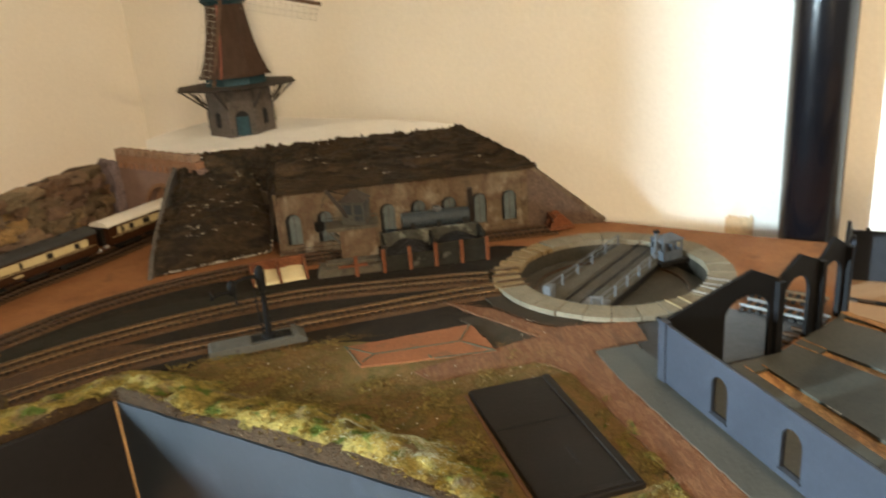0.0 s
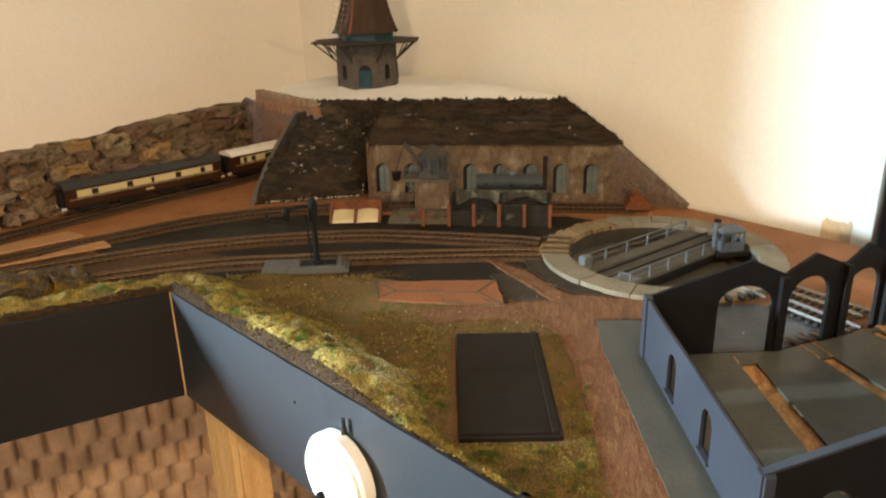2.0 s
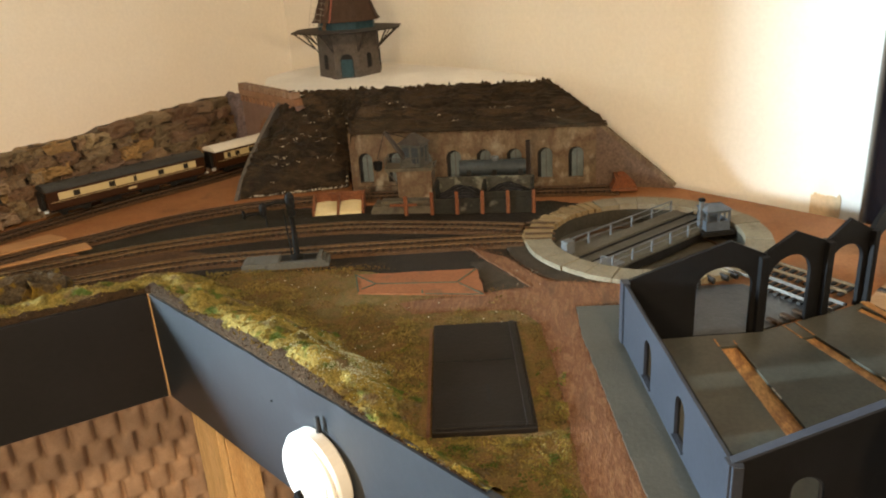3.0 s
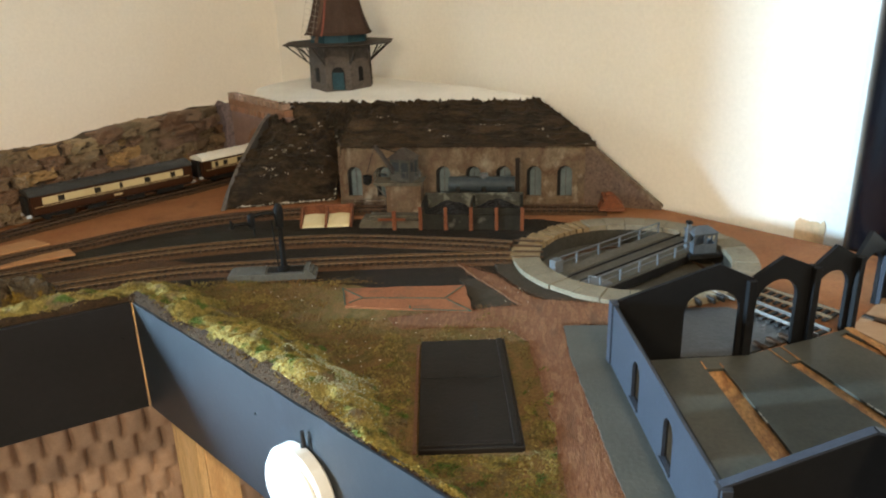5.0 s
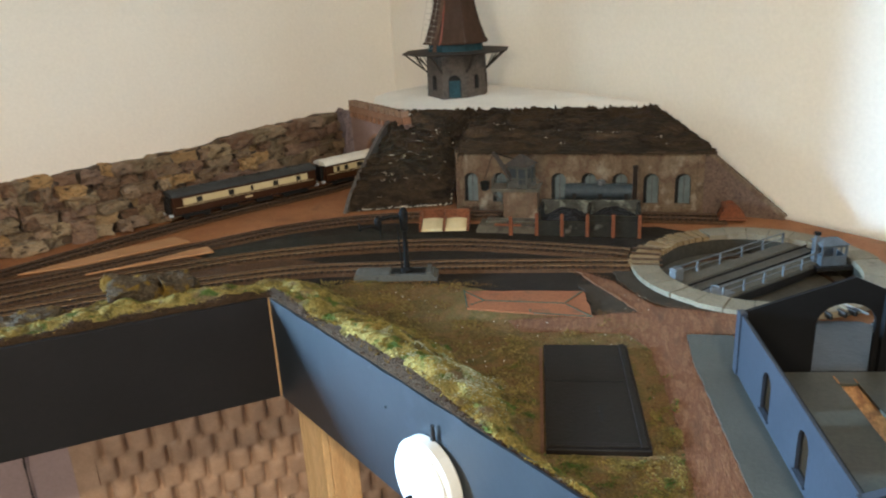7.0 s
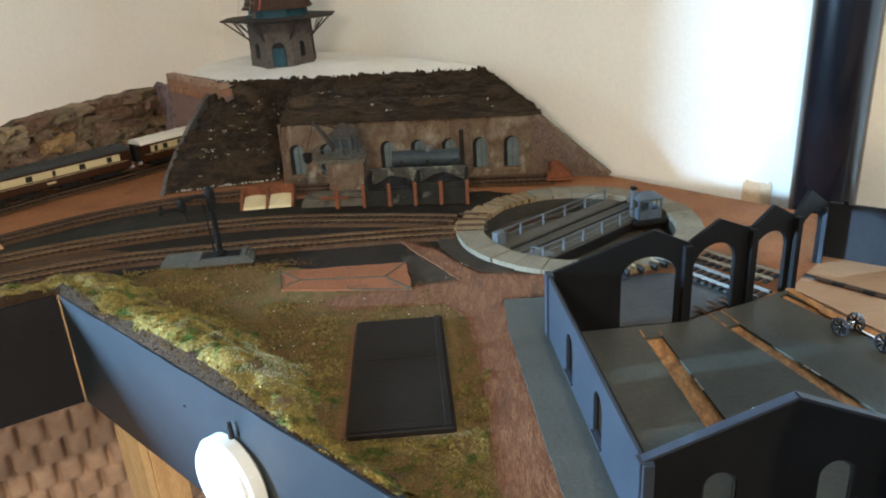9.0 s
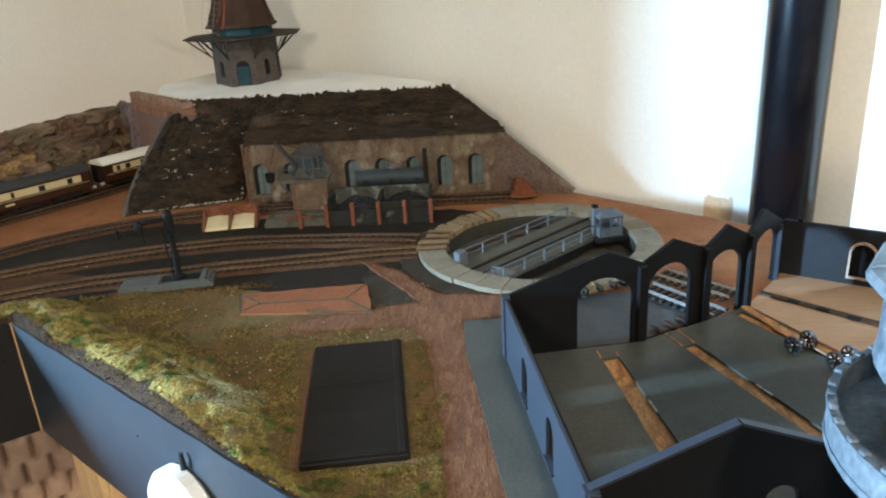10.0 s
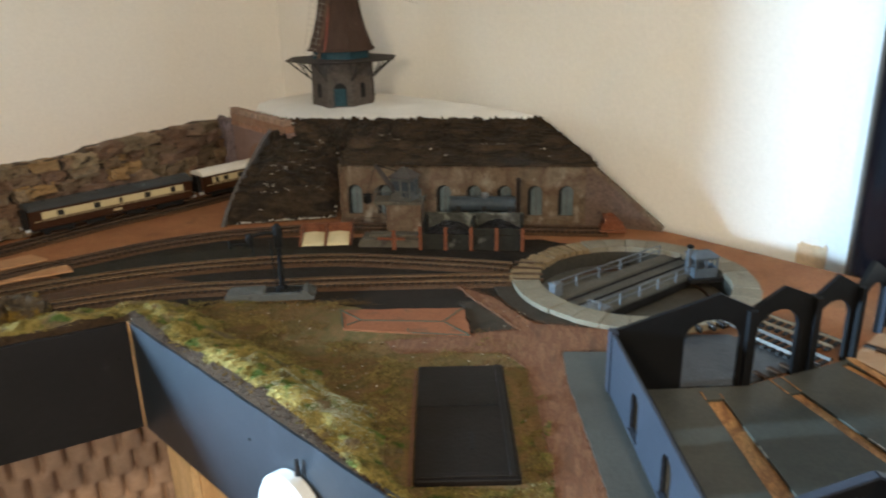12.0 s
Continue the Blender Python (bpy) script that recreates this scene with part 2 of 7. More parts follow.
M_BLACKSLEEPER = surface("black_sleeper", [(0.014, 0.014, 0.014), (0.0245, 0.0224, 0.021)], 90, 500, 0.7, vary=0.2)
M_RINGSTONE = surface("tan_coping", [(0.15, 0.127, 0.0882), (0.183, 0.155, 0.109)], 50, 400, 0.75, fine_amount=0.25, vary=0.08, spots=((0.109, 0.0851, 0.0525), 60, 0.60, 0.75))
M_RINGWOOD = surface("tan_sleeper", [(0.161, 0.108, 0.0536), (0.205, 0.144, 0.0748)], 60, 400, 0.7, fine_amount=0.3, vary=0.12)
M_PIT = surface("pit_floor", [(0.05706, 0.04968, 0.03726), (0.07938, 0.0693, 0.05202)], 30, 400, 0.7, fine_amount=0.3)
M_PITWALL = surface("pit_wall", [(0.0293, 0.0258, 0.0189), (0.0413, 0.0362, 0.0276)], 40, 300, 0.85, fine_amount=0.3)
M_DECK = surface("deck_planks", [(0.05535, 0.05144, 0.04347), (0.07506, 0.06925, 0.05724)], 50, 400, 0.7, stretch=(0.6, 2, 1))
M_TTGREY = surface("pale_grey_plastic", [(0.0758, 0.0815, 0.0869), (0.0951, 0.101, 0.107)], 50, 300, 0.5, fine_amount=0.15)
M_STONE = surface("buff_stone", [(0.058, 0.037, 0.022), (0.125, 0.090, 0.058), (0.092, 0.056, 0.034), (0.165, 0.127, 0.086), (0.078, 0.052, 0.031)], 19, 350, 0.9, bump=0.6, depth=0.0008,
                  spots=((0.225, 0.190, 0.145), 36, 0.56, 0.70), fine_amount=0.35, stretch=(1.1, 1, 0.8))
M_WINGSTONE = surface("reddish_stone", [(0.0959, 0.0622, 0.046), (0.12, 0.0799, 0.0599), (0.0799, 0.054, 0.042)], 60, 350, 0.9, bump=0.8, depth=0.001, fine_amount=0.5)
M_PANE = surface("grey_window_card", [(0.0769, 0.0972, 0.101), (0.108, 0.13, 0.133)], 60, 300, 0.4, fine_amount=0.15)
# flat dark colour for shade in openings and slots, also for nails and seams
M_DARK = surface("dark_recess", [(0.0072, 0.0072, 0.00768), (0.012, 0.0115, 0.0115)], 60, 300, 0.7)
# uneven clay, its contrast raised to stand in for shaded crevices and highlights
M_HILL = surface("brown_modelling_clay", [(0.0062, 0.0036, 0.0018), (0.0360, 0.0216, 0.0100), (0.0120, 0.0070, 0.0034), (0.0680, 0.0430, 0.0225)], 20, 260, 0.8, bump=0.8, depth=0.004,
                 spots=((0.085, 0.058, 0.034), 48, 0.66, 0.78), fine_amount=0.45, stretch=(0.6, 1.0, 1.7))
M_HILLCRUMB = surface("clay_crumb", [(0.0226, 0.0137, 0.00697), (0.0403, 0.0249, 0.0124)], 90, 500, 0.85, bump=0, island=0.4)
M_PLASTER = surface("white_plaster", [(0.72, 0.70, 0.65), (0.80, 0.78, 0.73)], 14, 250, 0.85, bump=0.4, depth=0.001, fine_amount=0.08)
M_PLANK = surface("grey_plank", [(0.06545, 0.05586, 0.04816), (0.1001, 0.0868, 0.077), (0.05775, 0.04816, 0.04235)], 50, 300, 0.7, stretch=(1, 1, 3))
M_PORTAL = surface("pink_stone", [(0.189, 0.117, 0.0961), (0.236, 0.15, 0.122)], 50, 350, 0.85, bump=0.5, depth=0.0006, fine_amount=0.3)
M_PORTALBRICK = surface("orange_brick", [(0.211, 0.107, 0.0627), (0.27, 0.144, 0.0884)], 60, 350, 0.85, fine_amount=0.3, vary=0.15)
M_CAPSTONE = surface("greyish_pink_cap", [(0.225, 0.144, 0.103), (0.28, 0.187, 0.133)], 60, 350, 0.85, fine_amount=0.3)
M_ROCK = surface("layered_rock", [(0.104, 0.059, 0.0331), (0.312, 0.184, 0.0963), (0.156, 0.111, 0.0697), (0.382, 0.251, 0.144), (0.261, 0.125, 0.0543), (0.139, 0.0886, 0.0573)], 1.6, 7, 0.88, bump=0.6, depth=0.06,
                 spots=((0.0608, 0.0406, 0.0272), 2.4, 0.56, 0.68), vary=0.35, fine_amount=0.6,
                 tints=[(0.32, 0.24, 0.149), (0.256, 0.148, 0.0967), (0.152, 0.084, 0.0506), (0.24, 0.156, 0.123), (0.384, 0.288, 0.171), (0.2, 0.12, 0.0893), (0.16, 0.124, 0.0818), (0.296, 0.176, 0.0707)], tint_mix=0.72)
# darker than the blocks, so shade in their gaps is in the colour
M_ROCKDARK = surface("rock_bed", [(0.0369, 0.0262, 0.0197), (0.082, 0.0558, 0.0369), (0.0492, 0.0369, 0.0295)], 50, 350, 0.9, bump=0.9, depth=0.002)
M_PURPLE = surface("purple_rock", [(0.12, 0.095, 0.098), (0.19, 0.145, 0.15), (0.07, 0.055, 0.055)], 45, 350, 0.9, bump=0.8, depth=0.002)
M_GREYROCK = surface("grey_rock", [(0.0436, 0.03, 0.0177), (0.0821, 0.0599, 0.0355), (0.0513, 0.035, 0.0201), (0.108, 0.0786, 0.0458)], 60, 420, 0.92, bump=1.0, depth=0.003, spots=((0.133, 0.0786, 0.0104), 45, 0.52, 0.62), fine_amount=0.6)
M_UMBER = surface("coach_umber", [(0.0286, 0.0108, 0.0047), (0.037, 0.0141, 0.00605)], 30, 300, 0.32, fine_amount=0.1)
M_CREAM = surface("coach_cream", [(0.446, 0.353, 0.187), (0.49, 0.396, 0.223)], 30, 300, 0.32, fine_amount=0.08)
M_ROOFGREY = surface("coach_roof_grey", [(0.0297, 0.0297, 0.0287), (0.042, 0.042, 0.0403)], 40, 300, 0.6, fine_amount=0.2)
M_ROOFWHITE = surface("coach_roof_white", [(0.62, 0.58, 0.50), (0.70, 0.66, 0.58)], 40, 300, 0.55, fine_amount=0.1)
M_UNDER = surface("underframe_black", [(0.0084, 0.0078, 0.0072), (0.015, 0.0132, 0.012)], 60, 300, 0.6)
M_GLASSDARK = surface("dark_coach_window", [(0.02, 0.018, 0.016), (0.035, 0.03, 0.025)], 60, 300, 0.15)
M_BUFFER = surface("silver_buffer", [(0.65, 0.64, 0.62), (0.75, 0.74, 0.72)], 60, 300, 0.3, metal=0.6)
M_CRANEBLACK = surface("cast_iron_black", [(0.005, 0.005, 0.005), (0.010, 0.0095, 0.009)], 70, 300, 0.6, spec=0.08)
M_CONCRETE = surface("pale_concrete", [(0.06402, 0.06216, 0.05321), (0.08032, 0.07798, 0.0677)], 50, 350, 0.8, fine_amount=0.2, spots=((0.0448, 0.042, 0.0364), 60, 0.62, 0.74))
M_SLAB = surface("dirty_concrete", [(0.0638, 0.05655, 0.04205), (0.0899, 0.07975, 0.0609), (0.0522, 0.04495, 0.0348)], 50, 350, 0.85, fine_amount=0.25, spots=((0.085, 0.078, 0.062), 60, 0.60, 0.72))
M_POSTBROWN = surface("dark_brown_post", [(0.011, 0.0068, 0.0048), (0.018, 0.011, 0.0078)], 60, 300, 0.7)
M_CINDERBROWN = surface("grey_brown_cinder", [(0.022, 0.0165, 0.0105), (0.036, 0.027, 0.0175), (0.026, 0.0205, 0.0135)], 34, 700, 0.92, bump=0.7, depth=0.0012, fine_amount=0.5)
M_COALWALL = surface("stained_concrete", [(0.007886, 0.006944, 0.004712), (0.01709, 0.01519, 0.01031), (0.005915, 0.00527, 0.003652)], 45, 350, 0.8, spots=((0.070, 0.066, 0.052), 42, 0.60, 0.70), fine_amount=0.3)
M_COALBACK = surface("pale_stained_concrete", [(0.020, 0.020, 0.015), (0.050, 0.049, 0.040), (0.016, 0.016, 0.012)], 45, 350, 0.8, spots=((0.130, 0.130, 0.110), 60, 0.50, 0.60), fine_amount=0.3)
M_COAL = surface("coal", [(0.008, 0.008, 0.009), (0.02, 0.02, 0.021)], 120, 500, 0.35, bump=1.0, depth=0.002)
M_ORANGEPOST = surface("rusty_orange_post", [(0.122, 0.0382, 0.0153), (0.158, 0.0536, 0.0229)], 60, 300, 0.6)
M_SAND = surface("cream_sand", [(0.51, 0.425, 0.246), (0.578, 0.493, 0.306)], 60, 600, 0.9, bump=0.5, fine_amount=0.15)
M_BINWOOD = surface("dark_red_wood", [(0.13, 0.045, 0.022), (0.18, 0.065, 0.03)], 60, 300, 0.6)
M_TANK = surface("slate_tank", [(0.0236, 0.0307, 0.0355), (0.0332, 0.042, 0.0473)], 50, 300, 0.5, fine_amount=0.2)
M_RUSTBROWN = surface("brown_paint", [(0.085, 0.04, 0.022), (0.12, 0.055, 0.03)], 50, 300, 0.6)
M_CABGREY = surface("weathered_cab", [(0.05796, 0.05519, 0.04876), (0.0849, 0.08085, 0.07169)], 60, 300, 0.6)
M_MILLSTONE = surface("grey_mill_stone", [(0.0635, 0.0546, 0.0488), (0.0976, 0.0828, 0.0731), (0.0753, 0.0635, 0.0561)], 50, 350, 0.9, bump=0.7, depth=0.0008, fine_amount=0.4)
M_THATCH = surface("brown_thatch", [(0.0443, 0.0258, 0.0172), (0.0646, 0.0381, 0.0258)], 60, 500, 0.85, stretch=(2, 2, 0.4), bump=0.6, depth=0.0006)
M_TEAL = surface("teal_paint", [(0.0123, 0.042, 0.056), (0.0196, 0.056, 0.0728)], 60, 300, 0.6)
M_MILLDECK = surface("dark_deck_wood", [(0.0315, 0.0266, 0.0231), (0.0525, 0.0434, 0.0364)], 60, 300, 0.7)
M_MILLRED = surface("dull_red_timber", [(0.20, 0.06, 0.045), (0.26, 0.085, 0.06)], 60, 300, 0.6)
M_SAIL = surface("brown_sail_timber", [(0.085, 0.05, 0.035), (0.12, 0.075, 0.05)], 60, 300, 0.7)
M_SAILCLOTH = surface("pale_sail_lattice", [(0.36, 0.325, 0.28), (0.46, 0.42, 0.365)], 60, 300, 0.7)
M_TOWER = surface("pale_grey_tower", [(0.0561, 0.06402, 0.0726), (0.1122, 0.1221, 0.132), (0.0792, 0.08778, 0.09702), (0.132, 0.1406, 0.1485), (0.066, 0.07458, 0.08382)], 30, 260, 0.6, bump=0.7, depth=0.0012, fine_amount=0.35, spots=((0.055, 0.065, 0.077), 38, 0.56, 0.74))
M_TOWERROOF = surface("grey_felt_roof", [(0.06375, 0.0731, 0.07905), (0.119, 0.13, 0.1377), (0.085, 0.0952, 0.102)], 24, 260, 0.65, fine_amount=0.3, spots=((0.18, 0.19, 0.195), 30, 0.62, 0.76))
M_POLE = surface("black_enamel_pipe", [(0.0028, 0.00294, 0.0042), (0.0042, 0.00434, 0.0063)], 20, 200, 0.24, bump=0.03, depth=0.0003, fine_amount=0.1, spec=0.4)
M_WOODLEG = surface("pine_leg", [(0.552, 0.324, 0.144), (0.672, 0.432, 0.216)], 20, 250, 0.5, stretch=(5, 5, 0.4))
# paler copy of the leg's pine, for the face the light strikes
M_WOODLIT = surface("lit_pine", [(0.60, 0.38, 0.175), (0.71, 0.49, 0.26)], 20, 250, 0.5, stretch=(5, 5, 0.4))
M_WICKER = surface("woven_wicker", [(0.367, 0.242, 0.171), (0.509, 0.347, 0.246)], 30, 400, 0.65, fine_amount=0.12)
M_PURPLEBOX = surface("mauve_grey_board", [(0.33, 0.243, 0.242), (0.405, 0.297, 0.293)], 6, 200, 0.6, fine_amount=0.1)
M_DAYLITFOAM = surface("daylit_foam", [(0.22, 0.225, 0.145), (0.32, 0.33, 0.25), (0.14, 0.175, 0.065)], 60, 300, 0.9, bump=0, island=0.25)
M_FLECK = surface("chalk_fleck_and_glint", [(0.30, 0.26, 0.20), (0.46, 0.42, 0.35)], 90, 300, 0.9, bump=0, island=0.3)
M_DARKSTEEL = surface("dark_steel", [(0.045, 0.045, 0.048), (0.075, 0.075, 0.078)], 40, 200, 0.42, metal=0.8, bump=0, fine_amount=0.1)
# brighter rail; on the yard tracks its colour carries the lamp's gleam
M_BRIGHTRAIL = surface("bright_rail", [(0.149, 0.093, 0.0527), (0.211, 0.136, 0.0744)], 50, 500, 0.3, metal=0.8, fine_amount=0.3)
M_CABIN = surface("slate_grey_cabin", [(0.060, 0.070, 0.082), (0.085, 0.097, 0.11)], 50, 300, 0.5, fine_amount=0.2)
M_DARKAPRON = surface("dark_blue_grey_card", [(0.01647, 0.01728, 0.01886), (0.02995, 0.03096, 0.03213), (0.02097, 0.0216, 0.02235)], 30, 300, 0.42, fine_amount=0.3, spots=((0.07, 0.065, 0.055), 60, 0.66, 0.76))
# the shed's black plastic made lighter, for daylight on the far wall
M_FARWALL = surface("far_plastic_daylit", [(0.0133, 0.01365, 0.0154), (0.0182, 0.01855, 0.021)], 20, 250, 0.6, bump=0.15, depth=0.0004, fine_amount=0.2, spec=0.15)
M_BROWNBOX = surface("plain_brown_board", [(0.36, 0.24, 0.18), (0.42, 0.29, 0.22)], 6, 200, 0.6, fine_amount=0.1)
M_WHITEPLASTIC = surface("white_plastic", [(0.66, 0.65, 0.62), (0.71, 0.70, 0.67)], 10, 200, 0.35, bump=0, fine_amount=0.03)
M_CHROME = surface("polished_steel", [(0.65, 0.65, 0.66), (0.72, 0.72, 0.73)], 40, 200, 0.15, metal=1.0, bump=0, fine_amount=0.05)

# ---- mesh helpers ----
ID = Matrix.Identity(4)


def finish(name, bm, mat, smooth=False):
    bmesh.ops.recalc_face_normals(bm, faces=bm.faces)
    me = bpy.data.meshes.new(name)
    if smooth:
        for f in bm.faces:
            f.smooth = True
    bm.to_mesh(me)
    bm.free()
    me.materials.append(mat)
    return me


def part(name, bm, mat, parent=None, label="", smooth=False):
    ob = new(name, finish(name, bm, mat, smooth))
    if parent is not None:
        ob.parent = parent
    if label:
        ob["label"] = label
    return ob


def thing(name, label, category, m=ID, group="", kind=""):
    ob = new(name)
    ob.empty_display_size = 0.02
    ob.matrix_world = m
    return tagged(ob, label, category, group, kind)


def box(bm, x0, x1, y0, y1, z0, z1, m=ID, bevel=0.0):
    vs = [bm.verts.new(m @ Vector(c)) for c in ((x0, y0, z0), (x1, y0, z0), (x1, y1, z0), (x0, y1, z0), (x0, y0, z1), (x1, y0, z1), (x1, y1, z1), (x0, y1, z1))]
    fs = [bm.faces.new([vs[i] for i in q]) for q in ((3, 2, 1, 0), (4, 5, 6, 7), (0, 1, 5, 4), (1, 2, 6, 5), (2, 3, 7, 6), (3, 0, 4, 7))]
    if bevel:
        es = list({e for f in fs for e in f.edges})
        bmesh.ops.bevel(bm, geom=es, offset=bevel, segments=2, affect="EDGES", profile=0.5)
    return bm


def cyl(bm, r0, r1, z0, z1, seg=24, m=ID):
    bmesh.ops.create_cone(bm, cap_ends=True, segments=seg, radius1=r0, radius2=max(r1, 1e-5), depth=z1 - z0, matrix=m @ Matrix.Translation((0, 0, (z0 + z1) / 2)))
    return bm


def lathe(bm, prof, seg=32, m=ID, phase=0.0):
    """Rings of (radius, z) joined round the z axis."""
    rings = []
    for r, z in prof:
        rings.append([bm.verts.new(m @ Vector((r * math.cos(phase + 2 * math.pi * k / seg), r * math.sin(phase + 2 * math.pi * k / seg), z))) for k in range(seg)])
    for a, b in zip(rings, rings[1:]):
        for k in range(seg):
            bm.faces.new((a[k], a[(k + 1) % seg], b[(k + 1) % seg], b[k]))
    bm.faces.new(rings[0][::-1])
    bm.faces.new(rings[-1])
    return bm


def plate(bm, outer, holes, t, m=ID):
    """A plate standing in local x and z with thickness t along local y, with openings through it."""
    b = bmesh.new()
    edges = []
    for loop in (outer, *holes):
        vs = [b.verts.new((u, 0, v)) for u, v in loop]
        edges += [b.edges.new((vs[i], vs[(i + 1) % len(vs)])) for i in range(len(vs))]
    bmesh.ops.triangle_fill(b, use_beauty=True, edges=edges)
    ret = bmesh.ops.extrude_face_region(b, geom=list(b.faces))
    bmesh.ops.translate(b, vec=(0, t, 0), verts=[v for v in ret["geom"] if isinstance(v, bmesh.types.BMVert)])
    bmesh.ops.recalc_face_normals(b, faces=b.faces)
    bmesh.ops.transform(b, matrix=m, verts=b.verts)
    me = bpy.data.meshes.new("tmp")
    b.to_mesh(me)
    b.free()
    bm.from_mesh(me)
    bpy.data.meshes.remove(me)
    return bm


def arch(u0, u1, v0, v1, n=8):
    """Outline of a round-headed opening."""
    r = (u1 - u0) / 2
    c = (u0 + u1) / 2
    rise = min(r, v1 - v0)
    return [(u0, v0), (u1, v0)] + [(c + r * math.cos(math.pi * k / n), v1 - rise + rise * math.sin(math.pi * k / n)) for k in range(n + 1)]


def tube(bm, pts, r, seg=8):
    pts = [Vector(p) for p in pts]
    rings = []
    for i, p in enumerate(pts):
        d = (pts[min(i + 1, len(pts) - 1)] - pts[max(i - 1, 0)]).normalized()
        a = d.cross(Vector((0, 0, 1)))
        a = a.normalized() if a.length > 1e-4 else Vector((1, 0, 0))
        b = d.cross(a)
        rings.append([bm.verts.new(p + r * (math.cos(2 * math.pi * k / seg) * a + math.sin(2 * math.pi * k / seg) * b)) for k in range(seg)])
    for s, t in zip(rings, rings[1:]):
        for k in range(seg):
            bm.faces.new((s[k], s[(k + 1) % seg], t[(k + 1) % seg], t[k]))
    bm.faces.new(rings[0])
    bm.faces.new(rings[-1][::-1])
    return bm


def spline(pts, step=0.004):
    """Points at even steps on a smooth line through pts."""
    p = [Vector((*q, 0)) if len(q) == 2 else Vector(q) for q in pts]
    p = [2 * p[0] - p[1]] + p + [2 * p[-1] - p[-2]]
    dense = []
    for i in range(1, len(p) - 2):
        for k in range(40):
            t = k / 40
            a, b, c, d = p[i - 1], p[i], p[i + 1], p[i + 2]
            dense.append(0.5 * ((2 * b) + (c - a) * t + (2 * a - 5 * b + 4 * c - d) * t * t + (3 * b - a - 3 * c + d) * t ** 3))
    dense.append(p[-2])
    out, need = [dense[0]], step
    for a, b in zip(dense, dense[1:]):
        d = (b - a).length
        while d >= need and d > 0:
            a = a + (b - a) * (need / d)
            out.append(a.copy())
            d = (b - a).length
            need = step
        need -= d
    return out


def sweep(bm, pts, prof):
    """A closed profile of (side, height) swept along pts, upright."""
    rings = []
    for i, p in enumerate(pts):
        d = (pts[min(i + 1, len(pts) - 1)] - pts[max(i - 1, 0)]).normalized()
        s = Vector((d.y, -d.x, 0)).normalized()
        rings.append([bm.verts.new(p + s * a + Vector((0, 0, b))) for a, b in prof])
    n = len(prof)
    for s, t in zip(rings, rings[1:]):
        for k in range(n):
            bm.faces.new((s[k], s[(k + 1) % n], t[(k + 1) % n], t[k]))
    bm.faces.new(rings[0])
    bm.faces.new(rings[-1][::-1])
    return bm


def ragged(outline, amp=0.003, step=0.004, freq=60, keep=()):
    """The outline at even steps with an uneven edge."""
    out = []
    n = len(outline)
    for i in range(n):
        a, b = Vector((*outline[i], 0)), Vector((*outline[(i + 1) % n], 0))
        d = b - a
        side = Vector((d.y, -d.x, 0)).normalized()
        k = max(1, int(d.length / step))
        for j in range(k):
            p = a + d * (j / k)
            w = 0 if i in keep else amp * (noise.noise(p * freq) + 0.5 * noise.noise(p * freq * 3.1))
            out.append((p.x + side.x * w, p.y + side.y * w))
    return out


def sheet(name, outline, z, mat, label, category, amp=0.003, thick=0.002, kind="structure", keep=(), parent=None, freq=60):
    bm = bmesh.new()
    plate(bm, ragged(outline, amp, freq=freq, keep=keep) if amp else outline, [], thick, Matrix(((1, 0, 0, 0), (0, 0, 1, 0), (0, 1, 0, z - thick), (0, 0, 0, 1))))
    ob = part(name, bm, mat, parent)
    return ob if parent is not None else tagged(ob, label, category, kind=kind)


def rough_rock(bm, sx, sy, sz, seed, m=ID, cuts=2, amp=0.25, soft=0.35):
    """A block of stone: a divided cube, rounded and broken by noise."""
    b = bmesh.new()
    bmesh.ops.create_cube(b, size=1)
    bmesh.ops.subdivide_edges(b, edges=b.edges, cuts=cuts, use_grid_fill=True)
    off = Vector((seed * 3.7, seed * 1.9, seed * 5.3))
    for v in b.verts:
        p = v.co.copy()
        q = p.normalized() * 0.62
        p = p.lerp(q, soft)
        p += Vector((noise.noise(p * 1.7 + off), noise.noise(p * 1.7 + off + Vector((9, 0, 0))), noise.noise(p * 2.3 + off + Vector((0, 9, 0))))) * amp
        v.co = Vector((p.x * sx, p.y * sy, p.z * sz))
    bmesh.ops.transform(b, matrix=m, verts=b.verts)
    me = bpy.data.meshes.new("tmp")
    b.to_mesh(me)
    b.free()
    bm.from_mesh(me)
    bpy.data.meshes.remove(me)
    return bm

# ---- room ----
RIGHT_LEN, LEFT_LEN, WALL_T = 3.9, 4.3, 0.12


def wall(name, start, along, length, outward, holes=(), mat=None, thick=WALL_T):
    m = frame_of(start, along)
    t = thick if (m.to_3x3() @ Vector((0, 1, 0))).dot(outward) > 0 else -thick
    bm = bmesh.new()
    plate(bm, [(-0.13, FLOOR_Z - 0.1), (length + 0.13, FLOOR_Z - 0.1), (length + 0.13, CEIL_Z + 0.1), (-0.13, CEIL_Z + 0.1)], holes, t, m)
    return tagged(part(name, bm, mat or M_WALL), "plain room wall, painted cream, unseen ones dark to cut bounce", "wall", kind="structure")


